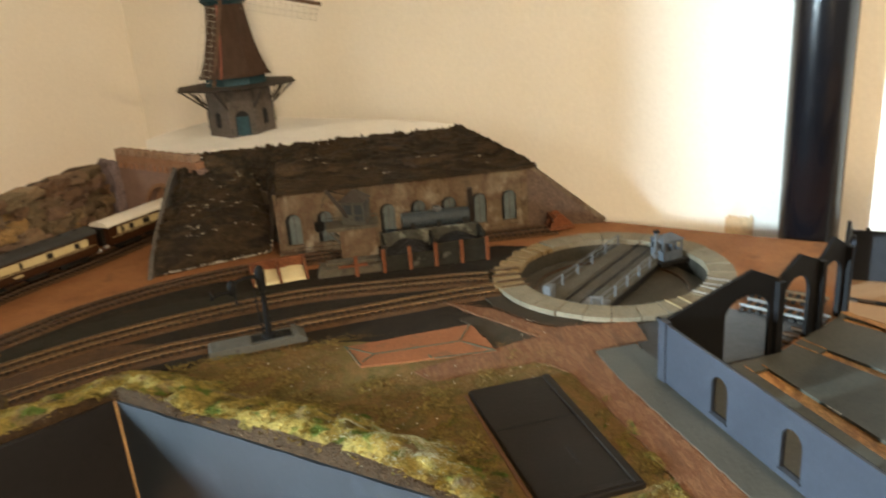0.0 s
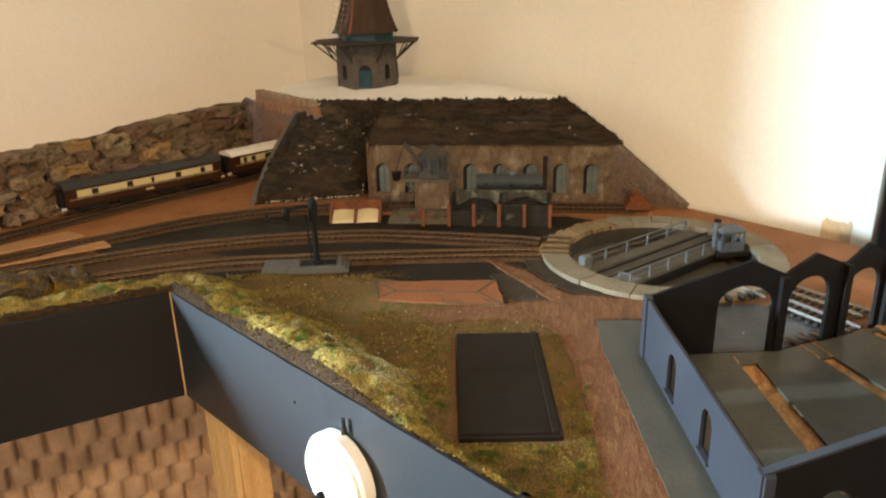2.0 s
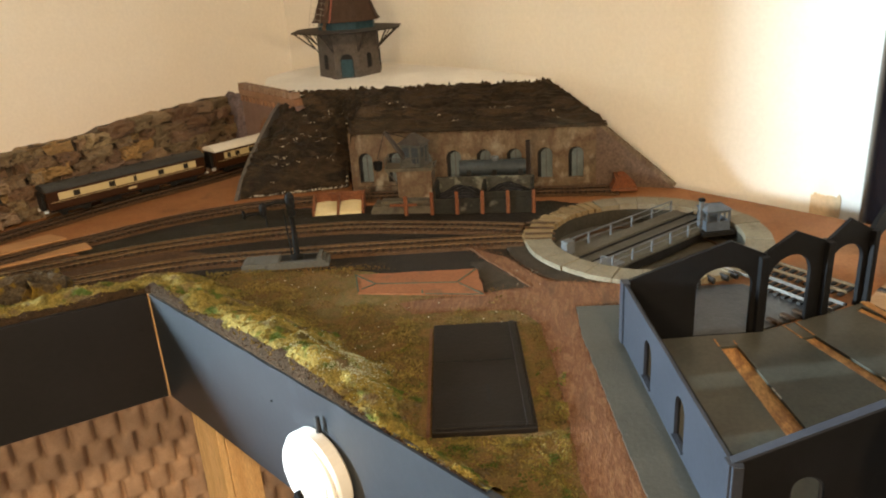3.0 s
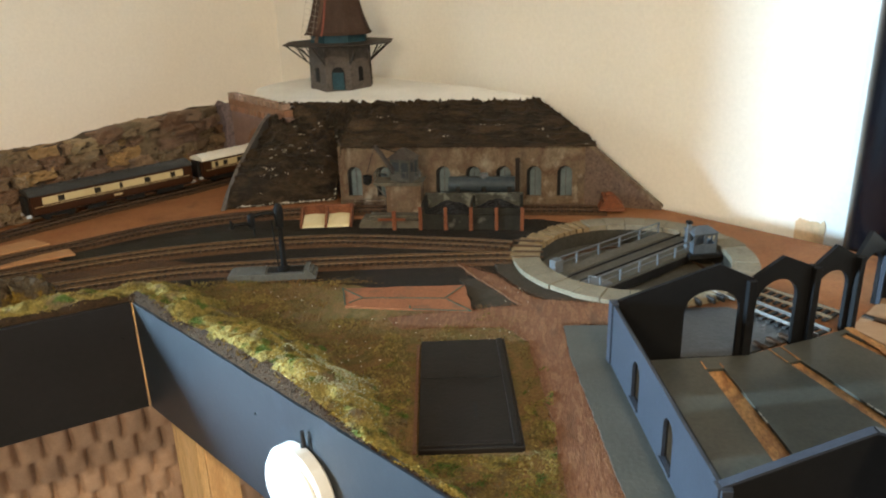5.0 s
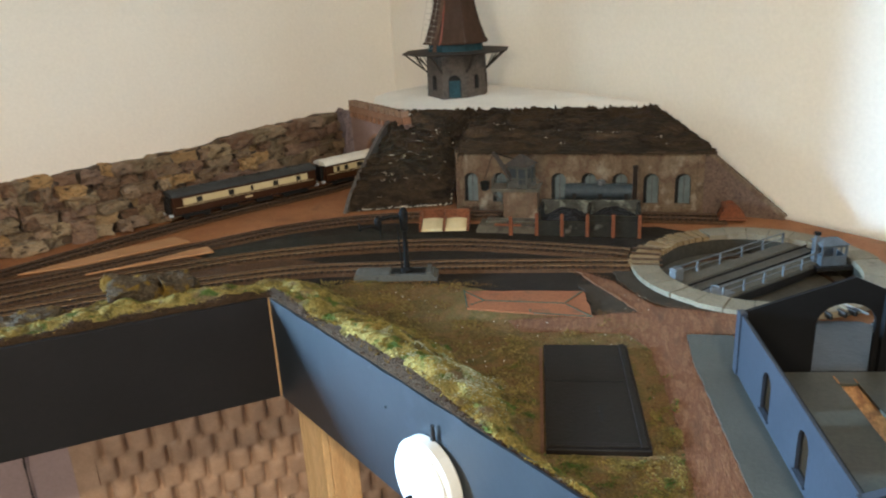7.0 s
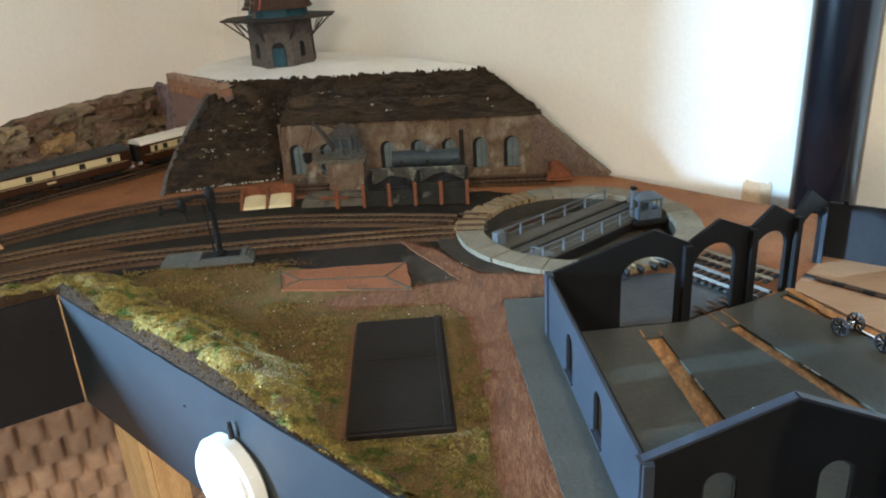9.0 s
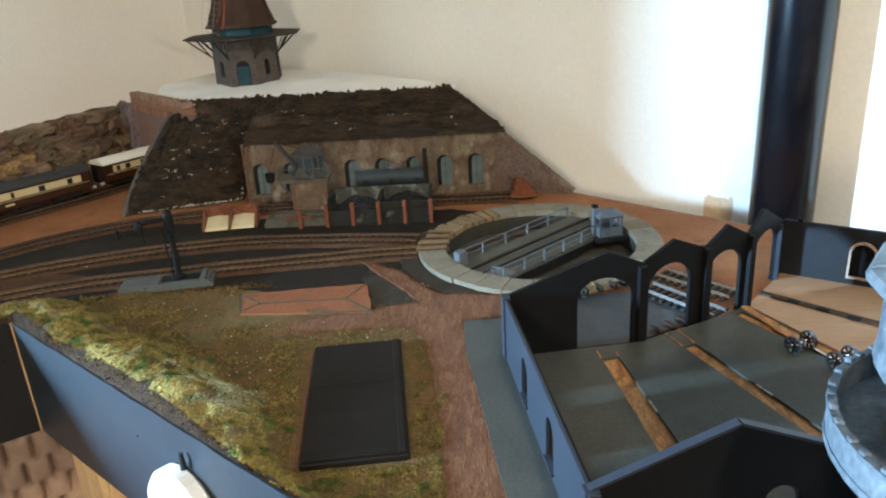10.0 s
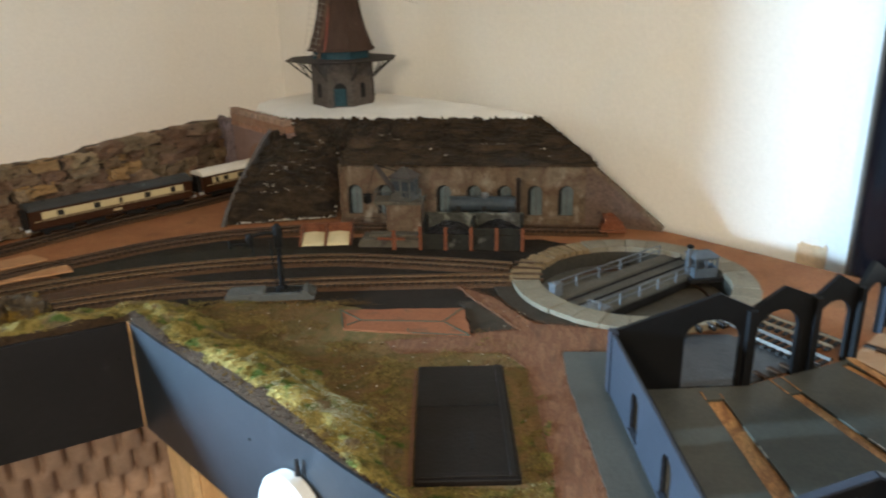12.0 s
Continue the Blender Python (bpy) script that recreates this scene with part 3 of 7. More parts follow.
OUT_R = ALONG_L * -1
OUT_L = ALONG_R * -1
wall("wall_right", CORNER, ALONG_R, RIGHT_LEN, OUT_R)
wall("wall_left", CORNER, ALONG_L, LEFT_LEN, OUT_L, [[(WIN_A, WIN_Z0), (WIN_B, WIN_Z0), (WIN_B, WIN_Z1), (WIN_A, WIN_Z1)]], thick=0.34)
# unseen walls that close the room, dark so they bounce little light
wall("wall_near", CORNER + ALONG_L * LEFT_LEN, ALONG_R, RIGHT_LEN, ALONG_L, mat=M_UNSEENWALL)
wall("wall_far_right", CORNER + ALONG_R * RIGHT_LEN, ALONG_L, LEFT_LEN, ALONG_R, mat=M_UNSEENWALL)
for nm, z0, z1, mt, lb in (("floor", FLOOR_Z - 0.1, FLOOR_Z, M_CARPET, "brown carpeted room floor"), ("ceiling", CEIL_Z, CEIL_Z + 0.1, M_CEIL, "plain grey unseen ceiling, darkened to cut bounce")):
    bm = bmesh.new()
    box(bm, -0.1, RIGHT_LEN + 0.1, -LEFT_LEN - 0.1, 0.1, z0, z1, frame_of(CORNER, ALONG_R))
    tagged(part(nm, bm, mt), lb, nm, kind="structure")
# window frame round the opening
win = thing("window_1", "white framed window letting in cool daylight", "window", frame_of(CORNER, ALONG_L), kind="structure")
for k, (a, b, c, d) in enumerate(((WIN_A, WIN_A + 0.05, WIN_Z0, WIN_Z1), (WIN_B - 0.05, WIN_B, WIN_Z0, WIN_Z1), (WIN_A + 0.05, WIN_B - 0.05, WIN_Z0, WIN_Z0 + 0.05), (WIN_A + 0.05, WIN_B - 0.05, WIN_Z1 - 0.05, WIN_Z1))):
    bm = bmesh.new()
    s = 1 if (win.matrix_world.to_3x3() @ Vector((0, 1, 0))).dot(OUT_L) > 0 else -1
    box(bm, a + 0.001, b - 0.001, min(s * 0.315, s * 0.335), max(s * 0.315, s * 0.335), c + 0.001, d - 0.001)
    part("window_frame", bm, M_WHITEPLASTIC, win)
# floor lamp behind the operator, its head turned to the layout
LAMP = Vector((0.03, -1.40, 0.62))
AIM = Vector((0.05, 1.0, 0.05))
lamp = thing("floor_lamp", "black floor lamp with a round head turned to the layout", "lamp", Matrix.Translation((LAMP.x + 0.03, LAMP.y - 0.2, FLOOR_Z)))
part("base", lathe(bmesh.new(), [(0.14, 0.0), (0.14, 0.015), (0.02, 0.025)], 32), M_CRANEBLACK, lamp)
part("pole", cyl(bmesh.new(), 0.011, 0.011, 0.024, LAMP.z - FLOOR_Z, 16), M_CRANEBLACK, lamp)
head = part("head", lathe(bmesh.new(), [(0.04, 0.16), (0.10, 0.12), (0.125, 0.02), (0.122, 0.02), (0.097, 0.115), (0.03, 0.15)], 32), M_CRANEBLACK, lamp)
head.matrix_world = look(LAMP, AIM)
area_lamp("floor_lamp_light", look(LAMP, AIM), 0.2, 0.2, LAMP_POWER, (1.0, 0.78, 0.52))
# unseen round ceiling light, added as a second warm light for the room
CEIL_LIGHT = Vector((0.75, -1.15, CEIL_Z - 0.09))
fit_ = thing("unseen_ceiling_light", "unseen round ceiling light, added as a second warm light", "lamp", Matrix.Translation((CEIL_LIGHT.x, CEIL_LIGHT.y, CEIL_Z)))
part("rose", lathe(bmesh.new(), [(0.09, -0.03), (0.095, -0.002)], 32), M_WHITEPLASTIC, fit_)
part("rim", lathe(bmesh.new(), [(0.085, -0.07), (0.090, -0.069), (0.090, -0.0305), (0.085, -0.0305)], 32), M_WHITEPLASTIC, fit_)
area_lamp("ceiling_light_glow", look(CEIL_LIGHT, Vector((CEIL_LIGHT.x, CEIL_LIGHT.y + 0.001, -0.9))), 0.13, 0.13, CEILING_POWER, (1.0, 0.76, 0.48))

bx = frame_of(CORNER, ALONG_R)
s_in = -1 if (bx.to_3x3() @ Vector((0, 1, 0))).dot(OUT_R) > 0 else 1
# a patch where the wall paint stops short of the boards, and a cast shadow painted as a tan hump
for k, (u0, u1, z0, z1) in enumerate((((Vector((0.637, 1.046, 0)) - CORNER).dot(ALONG_R), (Vector((0.665, 1.021, 0)) - CORNER).dot(ALONG_R), -0.06, -0.006),
                                      ((Vector((0.805, 0.90, 0)) - CORNER).dot(ALONG_R), (Vector((0.805, 0.90, 0)) - CORNER).dot(ALONG_R) + 0.135, -0.06, 0.014))):
    n = 26
    top = []
    for i in range(n + 1):
        f = i / n
        u = u1 + (u0 - u1) * f
        hump = 0.030 * max(0, math.sin(math.pi * f)) ** 0.7 if k else 0
        top.append((u, z1 + hump + 0.006 * noise.noise(Vector((u * 240, k * 7, 0)))))
    bm = bmesh.new()
    plate(bm, [(u0, z0), (u1, z0)] + top, [], s_in * 0.0015, bx)
    tagged(part("wall_patch", bm, M_TANSHADOW if k else M_BARE), "beige wall patch: bare plaster, and a shadow painted tan", "plaster", kind="structure")

# black pipe behind the boards
PIPE = Vector((0.6947, 0.9434, 0))
pipe = thing("stove_pipe", "tall glossy black enamelled round pipe behind the layout", "pipe", Matrix.Translation((PIPE.x, PIPE.y, 0)))
part("pipe", lathe(bmesh.new(), [(0.0354, FLOOR_Z), (0.0354, CEIL_Z)], 48), M_POLE, pipe, smooth=True)
part("collar", lathe(bmesh.new(), [(0.0385, CEIL_Z - 0.03), (0.0385, CEIL_Z - 0.002)], 48), M_POLE, pipe)

# ---- baseboard ----
BL = FAS + FAS_L * 1.25
BR = FAS + FAS_R * 0.95
E_R, E_L = Vector((0.632, 0.775, 0)) * 0.0062, Vector((-0.584, 0.812, 0)) * 0.0062
B_OUT = [(FAS.x + 0.001, FAS.y + 0.0085), (BR.x + E_R.x, BR.y + E_R.y), (1.05, 0.20), (1.13, 0.489), (0.0, 1.487), (-0.30, 1.752), (-0.47, 1.66), (-1.45, 0.53), (BL.x + E_L.x, BL.y + E_L.y)]
board = thing("baseboard", "layout baseboard top painted orange brown", "board", kind="structure")
bm = bmesh.new()
TT = Vector((0.402, 0.874, 0))
PIT_R, RING_R = 0.1065, 0.1345
hole = [(TT.x + (PIT_R + 0.012) * math.cos(2 * math.pi * k / 64), TT.y + (PIT_R + 0.012) * math.sin(2 * math.pi * k / 64)) for k in range(64)]
plate(bm, B_OUT, [hole], 0.018, Matrix(((1, 0, 0, 0), (0, 0, 1, 0), (0, 1, 0, -0.020), (0, 0, 0, 1))))
part("board_top", bm, M_BOARD, board)
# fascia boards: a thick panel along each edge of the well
# right board in the daylit copy of the paint, left board in the shaded
for d, ln, nm, paint, tint in ((FAS_R, 0.95, "fascia_panel", M_FASCIADAYLIT, "slate blue"), (FAS_L, 1.25, "fascia_panel", M_FASCIASHADED, "brown black")):
    m = frame_of(FAS, d)
    s = 1 if (m.to_3x3() @ Vector((0, 1, 0))).dot(Vector((0, 1, 0))) > 0 else -1
    bm = bmesh.new()
    # the free face is at the well's edge, the panel goes back under the ground cover
    u0 = 0.0015
    n = 60
    top = [(u0 + (ln - u0) * k / n, 0.0125 + 0.0012 * noise.noise(Vector((k * 0.9, ln * 10, 0)))) for k in range(n, -1, -1)]
    plate(bm, [(u0, -0.106), (ln, -0.106)] + top, [], s * 0.006, m)
    tagged(part(nm, bm, paint), tint + " fascia board along the layout edge, its lighting painted in", "fascia", kind="structure")
# nail heads in the fascia boards
for d, u, z in ((FAS_L, 0.014, -0.024), (FAS_L, 0.36, -0.035), (FAS_R, 0.220, -0.022), (FAS_R, 0.43, -0.045)):
    bm = bmesh.new()
    nrm = Vector((d.y, -d.x, 0)) if Vector((d.y, -d.x, 0)).y < 0 else Vector((-d.y, d.x, 0))
    cyl(bm, 0.0012, 0.0010, 0.0, 0.0008, 10, frame_of(FAS + d * u + Vector((0, 0, z)), d, nrm))
    tagged(part("nail", bm, M_DARK), "small dark nail head in the fascia", "nail", group="nails in the fascia")
strip = bmesh.new()
box(strip, -0.0012, 0.0014, -0.0012, 0.0014, -0.1055, 0.012, frame_of(FAS + Vector((0, 0.0008, 0)), FAS_R))
tagged(part("corner_strip", strip, M_WOODLEG), "bare wood strip in the joint of the fascia boards", "trim", kind="structure")

# timber leg under the corner
leg = thing("table_leg", "square planed pine leg under the baseboard, one face coloured lit", "leg", frame_of((-0.075, 0.748, 0), FAS_R))
part("post", box(bmesh.new(), -0.028, 0.028, -0.0135, 0.022, FLOOR_Z, -0.022, ID, 0.0015), M_WOODLEG, leg)
# one face split off and coloured paler, as if lit
part("facing_strip", box(bmesh.new(), -0.028, 0.028, -0.022, -0.0138, FLOOR_Z, -0.022, ID, 0.0015), M_WOODLIT, leg, "lit face of the leg in paler pine")

# woven screen standing under the boards
SCREEN = Vector((-0.33, 1.03, 0))
sd = Vector((0.812, 0.584, 0)).normalized()
ms = frame_of(SCREEN, sd)
scr = thing("wicker_screen", "brown woven wicker screen standing under the layout", "screen", ms)
bm = bmesh.new()
NU, NV, U0, U1, V0, V1 = 460, 190, -0.255, 0.95, FLOOR_Z, -0.06
PER, ROW = 0.037, 0.040
grid = []
for j in range(NV + 1):
    v = V0 + (V1 - V0) * j / NV
    line = []
    for i in range(NU + 1):
        u = U0 + (U1 - U0) * i / NU
        r = v / ROW + 0.08 * noise.noise(Vector((u * 9, 4, 0)))
        row = math.floor(r)
        fv = r - row
        cell = u / PER + 0.5 * (row % 2) + 0.05 * noise.noise(Vector((u * 12, row * 2.1, 0)))
        ph = cell % 1.0
        # each strand rises over its rod and dives behind the next one
        over = math.sin(math.pi * min(1.0, ph * 1.04)) ** 0.7
        waist = min(1.0, min(fv, 1 - fv) / 0.16) ** 0.5
        h = 0.0075 * over * (0.35 + 0.65 * waist) + 0.0010 * waist + 0.0008 * noise.noise(Vector((u * 40, v * 260, 0)))
        dist = min(ph, 1 - ph)
        h -= 0.012 * math.exp(-(dist / 0.085) ** 2) * min(1.0, min(fv, 1 - fv) / 0.10)
        line.append(bm.verts.new((u, -h, v)))
    grid.append(line)
for j in range(NV):
    for i in range(NU):
        bm.faces.new((grid[j][i], grid[j][i + 1], grid[j + 1][i + 1], grid[j + 1][i]))
part("weave", bm, M_WICKER, scr, smooth=True)
bm = bmesh.new()
box(bm, U0, U1, 0.026, 0.036, V0, V1)
part("backing", bm, M_WICKER, scr)
bm = bmesh.new()
box(bm, U0 - 0.030, U0 + 0.002, -0.007, 0.034, V0, V1, ID, 0.001)
part("side_frame", bm, M_WICKER, scr)
bm = bmesh.new()
box(bm, U0 - 0.135, U0 - 0.0302, -0.004, 0.03, FLOOR_Z, -0.03, ms, 0.0004)
tagged(part("storage_board", bm, M_PURPLEBOX), "plain mauve grey board leaning under the layout", "board")
bm = bmesh.new()
box(bm, U0 - 0.95, U0 - 0.1352, -0.003, 0.03, FLOOR_Z, -0.03, ms, 0.0004)
tagged(part("storage_board", bm, M_BROWNBOX), "plain brown board leaning under the layout", "board")
bm = bmesh.new()
tube(bm, [tuple(ms @ Vector((U0 - 0.085 + 0.006 * math.sin(k * 0.7), -0.012, -0.03 - 0.05 * k))) for k in range(17)], 0.0016, 6)
tagged(part("hanging_cable", bm, M_UNDER), "thin dark cable hanging below the baseboard", "cable")

# white round dial hung on the fascia
mdi = frame_of(FAS, FAS_R)
sd_in = -1 if (mdi.to_3x3() @ Vector((0, 1, 0))).dot(Vector((0, 1, 0))) > 0 else 1
DISC = mdi @ Matrix.Translation((0.289, 0, -0.0555)) @ Matrix.Rotation(radians(90 * -sd_in), 4, "X")
disc = thing("round_lamp", "round white plastic lamp hung on the fascia", "lamp", DISC)
# local z points out of the fascia
part("body", lathe(bmesh.new(), [(0.0345, 0.0005), (0.0375, 0.003), (0.0377, 0.0125), (0.0360, 0.0145), (0.0342, 0.0148)], 56), M_WHITEPLASTIC, disc, smooth=False)
part("face_plate", lathe(bmesh.new(), [(0.0340, 0.0149), (0.0338, 0.0172), (0.0325, 0.0182), (0.0290, 0.0184), (0.0286, 0.0168), (0.012, 0.0168)], 56), M_WHITEPLASTIC, disc)
part("lens", lathe(bmesh.new(), [(0.0270, 0.0169), (0.0270, 0.0195), (0.0250, 0.0206), (0.004, 0.0210)], 48), M_WHITEPLASTIC, disc)
bm = bmesh.new()
plate(bm, [(-0.021, -0.0375), (-0.003, -0.0375), (-0.004, -0.016), (-0.0065, -0.010), (-0.010, -0.012)], [], sd_in * 0.006, DISC.inverted() @ mdi @ Matrix.Translation((0.289, sd_in * 0.0185, -0.0555)))
part("switch", bm, M_SHEDBLACK, disc, "black wedge switch")
bm = bmesh.new()
cyl(bm, 0.0024, 0.0016, 0.0, 0.013, 12, Matrix.Translation((0.004, 0.0385, 0.004)) @ Matrix.Rotation(radians(-90), 4, "X"))
part("hook", bm, M_DARKSTEEL, disc, "steel screw hook")

# ---- ground covers ----
sheet("cinder_ground", [(-0.30, 0.865), (-0.20, 0.955), (-0.10, 1.012), (0.0, 1.02), (0.30, 1.025), (0.345, 1.0), (0.29, 0.93), (0.255, 0.87), (0.285, 0.80), (0.25, 0.72), (0.10, 0.79), (-0.06, 0.775), (-0.14, 0.79), (-0.20, 0.83)],
      -0.0005, M_BALLAST, "dark cinder yard surface round the tracks", "ground", 0.004)
sheet("grey_cinder_ground", [(-0.275, 0.872), (-0.20, 0.925), (-0.10, 0.965), (0.0, 0.965), (0.07, 0.955), (0.02, 0.942), (-0.08, 0.915), (-0.17, 0.885), (-0.25, 0.848)],
      0.0006, M_GREYBALLAST, "grey cinder strip between the tracks", "ground", 0.003)
sheet("earth_ground", [(-0.10, 0.72), (-0.05, 0.785), (0.09, 0.79), (0.21, 0.735), (0.285, 0.69), (0.31, 0.44), (0.33, 0.36), (0.27, 0.41)],
      0.0012, M_EARTH, "brown earth scattered with fine turf", "ground", 0.006)
sheet("brown_cinder_patch", [(0.222, 0.775), (0.212, 0.806), (0.245, 0.812), (0.272, 0.782), (0.278, 0.745), (0.262, 0.716), (0.236, 0.716)],
      0.0007, M_CINDERBROWN, "grey brown cinders beside the brick patch", "ground", 0.006)
RIM = [(0.402 + r * math.cos(radians(a)), 0.874 + r * math.sin(radians(a))) for r, steps in ((0.1340, range(168, 282, 6)), (0.1560, range(276, 162, -6))) for a in steps]
sheet("turntable_surround", RIM, 0.0011, M_CINDERBROWN, "grey brown cinders round the turntable ring", "ground", 0.003)
PATH_EDGE = [(0.205, 0.85), (0.25, 0.815), (0.275, 0.775), (0.29, 0.755), (0.345, 0.745), (0.375, 0.74), (0.37, 0.70), (0.316, 0.695), (0.319, 0.638), (0.331, 0.544), (0.341, 0.465), (0.366, 0.352), (0.325, 0.33), (0.307, 0.45), (0.298, 0.55), (0.284, 0.660), (0.262, 0.69), (0.165, 0.682), (0.15, 0.705), (0.235, 0.728), (0.275, 0.738), (0.262, 0.762), (0.235, 0.80)]
sheet("clay_path", PATH_EDGE,
      0.0022, M_PATH, "pinkish clay footpath with a rough surface", "path", 0.0022)
sheet("grey_apron", [(0.316, 0.692), (0.356, 0.694), (0.40, 0.385), (0.357, 0.35), (0.340, 0.46), (0.3285, 0.555), (0.3185, 0.635)],
      0.0030, M_GREYPAD, "flat grey card apron beside the engine shed", "ground", 0.0012)
PAD_LINES = [((0.091, 0.772), (0.118, 0.748)), ((0.118, 0.748), (0.201, 0.750)), ((0.201, 0.750), (0.217, 0.783)), ((0.203, 0.748), (0.230, 0.720)), ((0.230, 0.720), (0.172, 0.7225)), ((0.168, 0.731), (0.1695, 0.7235)), ((0.092, 0.7715), (0.104, 0.729)), ((0.118, 0.748), (0.106, 0.735))]
# brown earth round the shed's gable and the tower
sheet("tower_ground", [(0.350, 0.350), (0.378, 0.396), (0.530, 0.4150), (0.560, 0.404), (0.700, 0.350), (0.700, 0.150), (0.600, 0.152), (0.470, 0.258)],
      0.0014, M_TRACKBED, "brown earth round the water tower", "ground", 0.004)
# patch of red brick paper with green ink lines
pad = sheet("brick_pad", [(0.092, 0.772), (0.218, 0.785), (0.231, 0.719), (0.104, 0.727)], 0.0030, M_REDPAD, "flat red brick paper patch with green lines", "ground", 0.0012)
for a, b in PAD_LINES:
    bm = bmesh.new()
    d = Vector((b[0] - a[0], b[1] - a[1], 0))
    box(bm, 0, d.length, -0.0008, 0.0008, 0.003, 0.0035, frame_of((a[0], a[1], 0), d))
    part("ink_line", bm, M_GREENLINE, pad)

# rectangular black trapdoor panel let into the ground
pm = frame_of((0.2355, 0.5735, 0), (0.075, 0.0045, 0))
hatch = thing("access_panel", "flat black rectangular panel with raised rims", "panel", pm @ Matrix.Rotation(radians(3.0), 4, "Z"))
bm = bmesh.new()
box(bm, -0.0365, 0.0365, -0.081, 0.081, 0.0, 0.0058, ID, 0.001)
part("plate", bm, M_BLACKPANEL, hatch)
bm = bmesh.new()
box(bm, 0.029, 0.034, -0.079, 0.079, 0.0058, 0.0076, ID, 0.0006)
part("rim", bm, M_BLACKPANEL, hatch)
bm = bmesh.new()
box(bm, -0.034, 0.0285, -0.0785, -0.074, 0.0058, 0.0072, ID, 0.0006)
part("rim", bm, M_BLACKPANEL, hatch)
bm = bmesh.new()
box(bm, -0.035, 0.028, 0.014, 0.0149, 0.0057, 0.0063)
part("seam", bm, M_DARK, hatch)
bm = bmesh.new()
box(bm, 0.004, 0.0062, -0.045, -0.022, 0.0056, 0.0060)
part("catch", bm, M_DARK, hatch)
bm = bmesh.new()
box(bm, -0.0405, -0.0380, -0.08, 0.08, 0.0, 0.0025)
part("wooden_edge", bm, M_RUSTBROWN, hatch)

# ---- grass bank along the edge ----


def bank_width(s):
    """Width of the bank at s metres past the corner (negative: along the other board)."""
    if s < 0:
        return 0.093 + 0.012 * math.sin(s * 30)
    if s < 0.285:
        return 0.079
    return max(0.024, 0.079 - 0.055 * (s - 0.285) / 0.09)


BANK = []
S0, S1, NS, NW = -0.95, 0.46, 230, 22
for i in range(NS + 1):
    s = S0 + (S1 - S0) * i / NS
    base = FAS + (FAS_R * s if s >= 0 else FAS_L * -s)
    nr, nl = Vector((0.632, 0.775, 0)), Vector((-0.584, 0.812, 0))
    f = min(1, max(0, (s + 0.05) / 0.10))
    nn = (nl * (1 - f) + nr * f).normalized()
    w = bank_width(s) * (1 + 0.18 * noise.noise(Vector((s * 22, 3, 0))))
    line = []
    for j in range(NW + 1):
        v = j / NW
        p = base + nn * (0.0050 - 0.0038 * f + w * v)
        crest = (0.0095 + 0.007 * noise.noise(Vector((s * 14, 0.7, 0))) + 0.008 * math.exp(-((s - 0.235) / 0.085) ** 2)) * (1 - 0.85 * min(1, max(0, (s - 0.285) / 0.085)))
        z = 0.0128 * (1 - v) + 1.25 * crest * math.sin(math.pi * v ** 0.72) ** 0.8
        z = z * (1 - v ** 3) + 0.0022 * noise.noise(p * 170) + 0.0085 * noise.noise(p * 58) * (1 - v ** 4) * min(1, v * 5)
        line.append(Vector((p.x, p.y, max(0.0002, z) if v < 1 else -0.001)))
    line[0].z = 0.0105 + 0.0030 * f
    BANK.append(line)
bank = thing("grass_bank", "raised bank of yellow green model grass along the edge", "grass", kind="structure")
bm = bmesh.new()
vv = [[bm.verts.new(p) for p in line] for line in BANK]



def soil_rows(i):
    """How many rows of the bank, counted from the fascia, are bare soil at step i."""
    if i < 150:
        return 2 + round(1.5 * noise.noise(Vector((i * 0.16, 8, 0))))
    return max(1, round(min(1.9, 1.4 + (i - 150) * 0.2) + 1.6 * noise.noise(Vector((i * 0.21, 8, 0)))))


soil = bmesh.new()
sv = [[soil.verts.new(p) for p in line] for line in BANK]
for i in range(NS):
    k = soil_rows(i)
    for j in range(NW):
        b, w = (soil, sv) if j < k else (bm, vv)
        b.faces.new((w[i][j], w[i + 1][j], w[i + 1][j + 1], w[i][j + 1]))
for b in (bm, soil):
    bmesh.ops.delete(b, geom=[v for v in b.verts if not v.link_faces], context="VERTS")
part("turf", bm, M_TURF, bank, smooth=True)
part("soil_edge", soil, M_SOIL, bank, "bare brown soil along the fascia", smooth=True)


def blades(name, places, h0, h1, mat, label, category, parent=None):
    """Many small upright fibres, joined."""
    rnd = random.Random(7)
    verts, faces = [], []
    for p in places:
        a = rnd.uniform(0, 2 * math.pi)
        h = rnd.uniform(h0, h1)
        w = h * rnd.uniform(0.16, 0.34)
        lean = Vector((rnd.uniform(-1, 1), rnd.uniform(-1, 1), 0)) * h * 0.75
        d = Vector((math.cos(a), math.sin(a), 0)) * w
        k = len(verts)
        verts += [p - d - Vector((0, 0, 0.0006)), p + d - Vector((0, 0, 0.0006)), p + lean * 0.5 + d * 0.7 + Vector((0, 0, h * 0.65)), p + lean + Vector((0, 0, h))]
        faces += [(k, k + 1, k + 2), (k, k + 2, k + 3)]
    me = bpy.data.meshes.new(name)
    me.from_pydata([tuple(v) for v in verts], [], faces)
    me.materials.append(mat)
    ob = new(name, me)
    if parent is not None:
        ob.parent = parent
    return tagged(ob, label, category, kind="stuff")


def on_bank(i, j):
    """The bank's surface between its grid points."""
    a, b = int(i), int(j)
    return BANK[a][b].lerp(BANK[a + 1][b], i - a).lerp(BANK[a][b + 1].lerp(BANK[a + 1][b + 1], i - a), j - b)


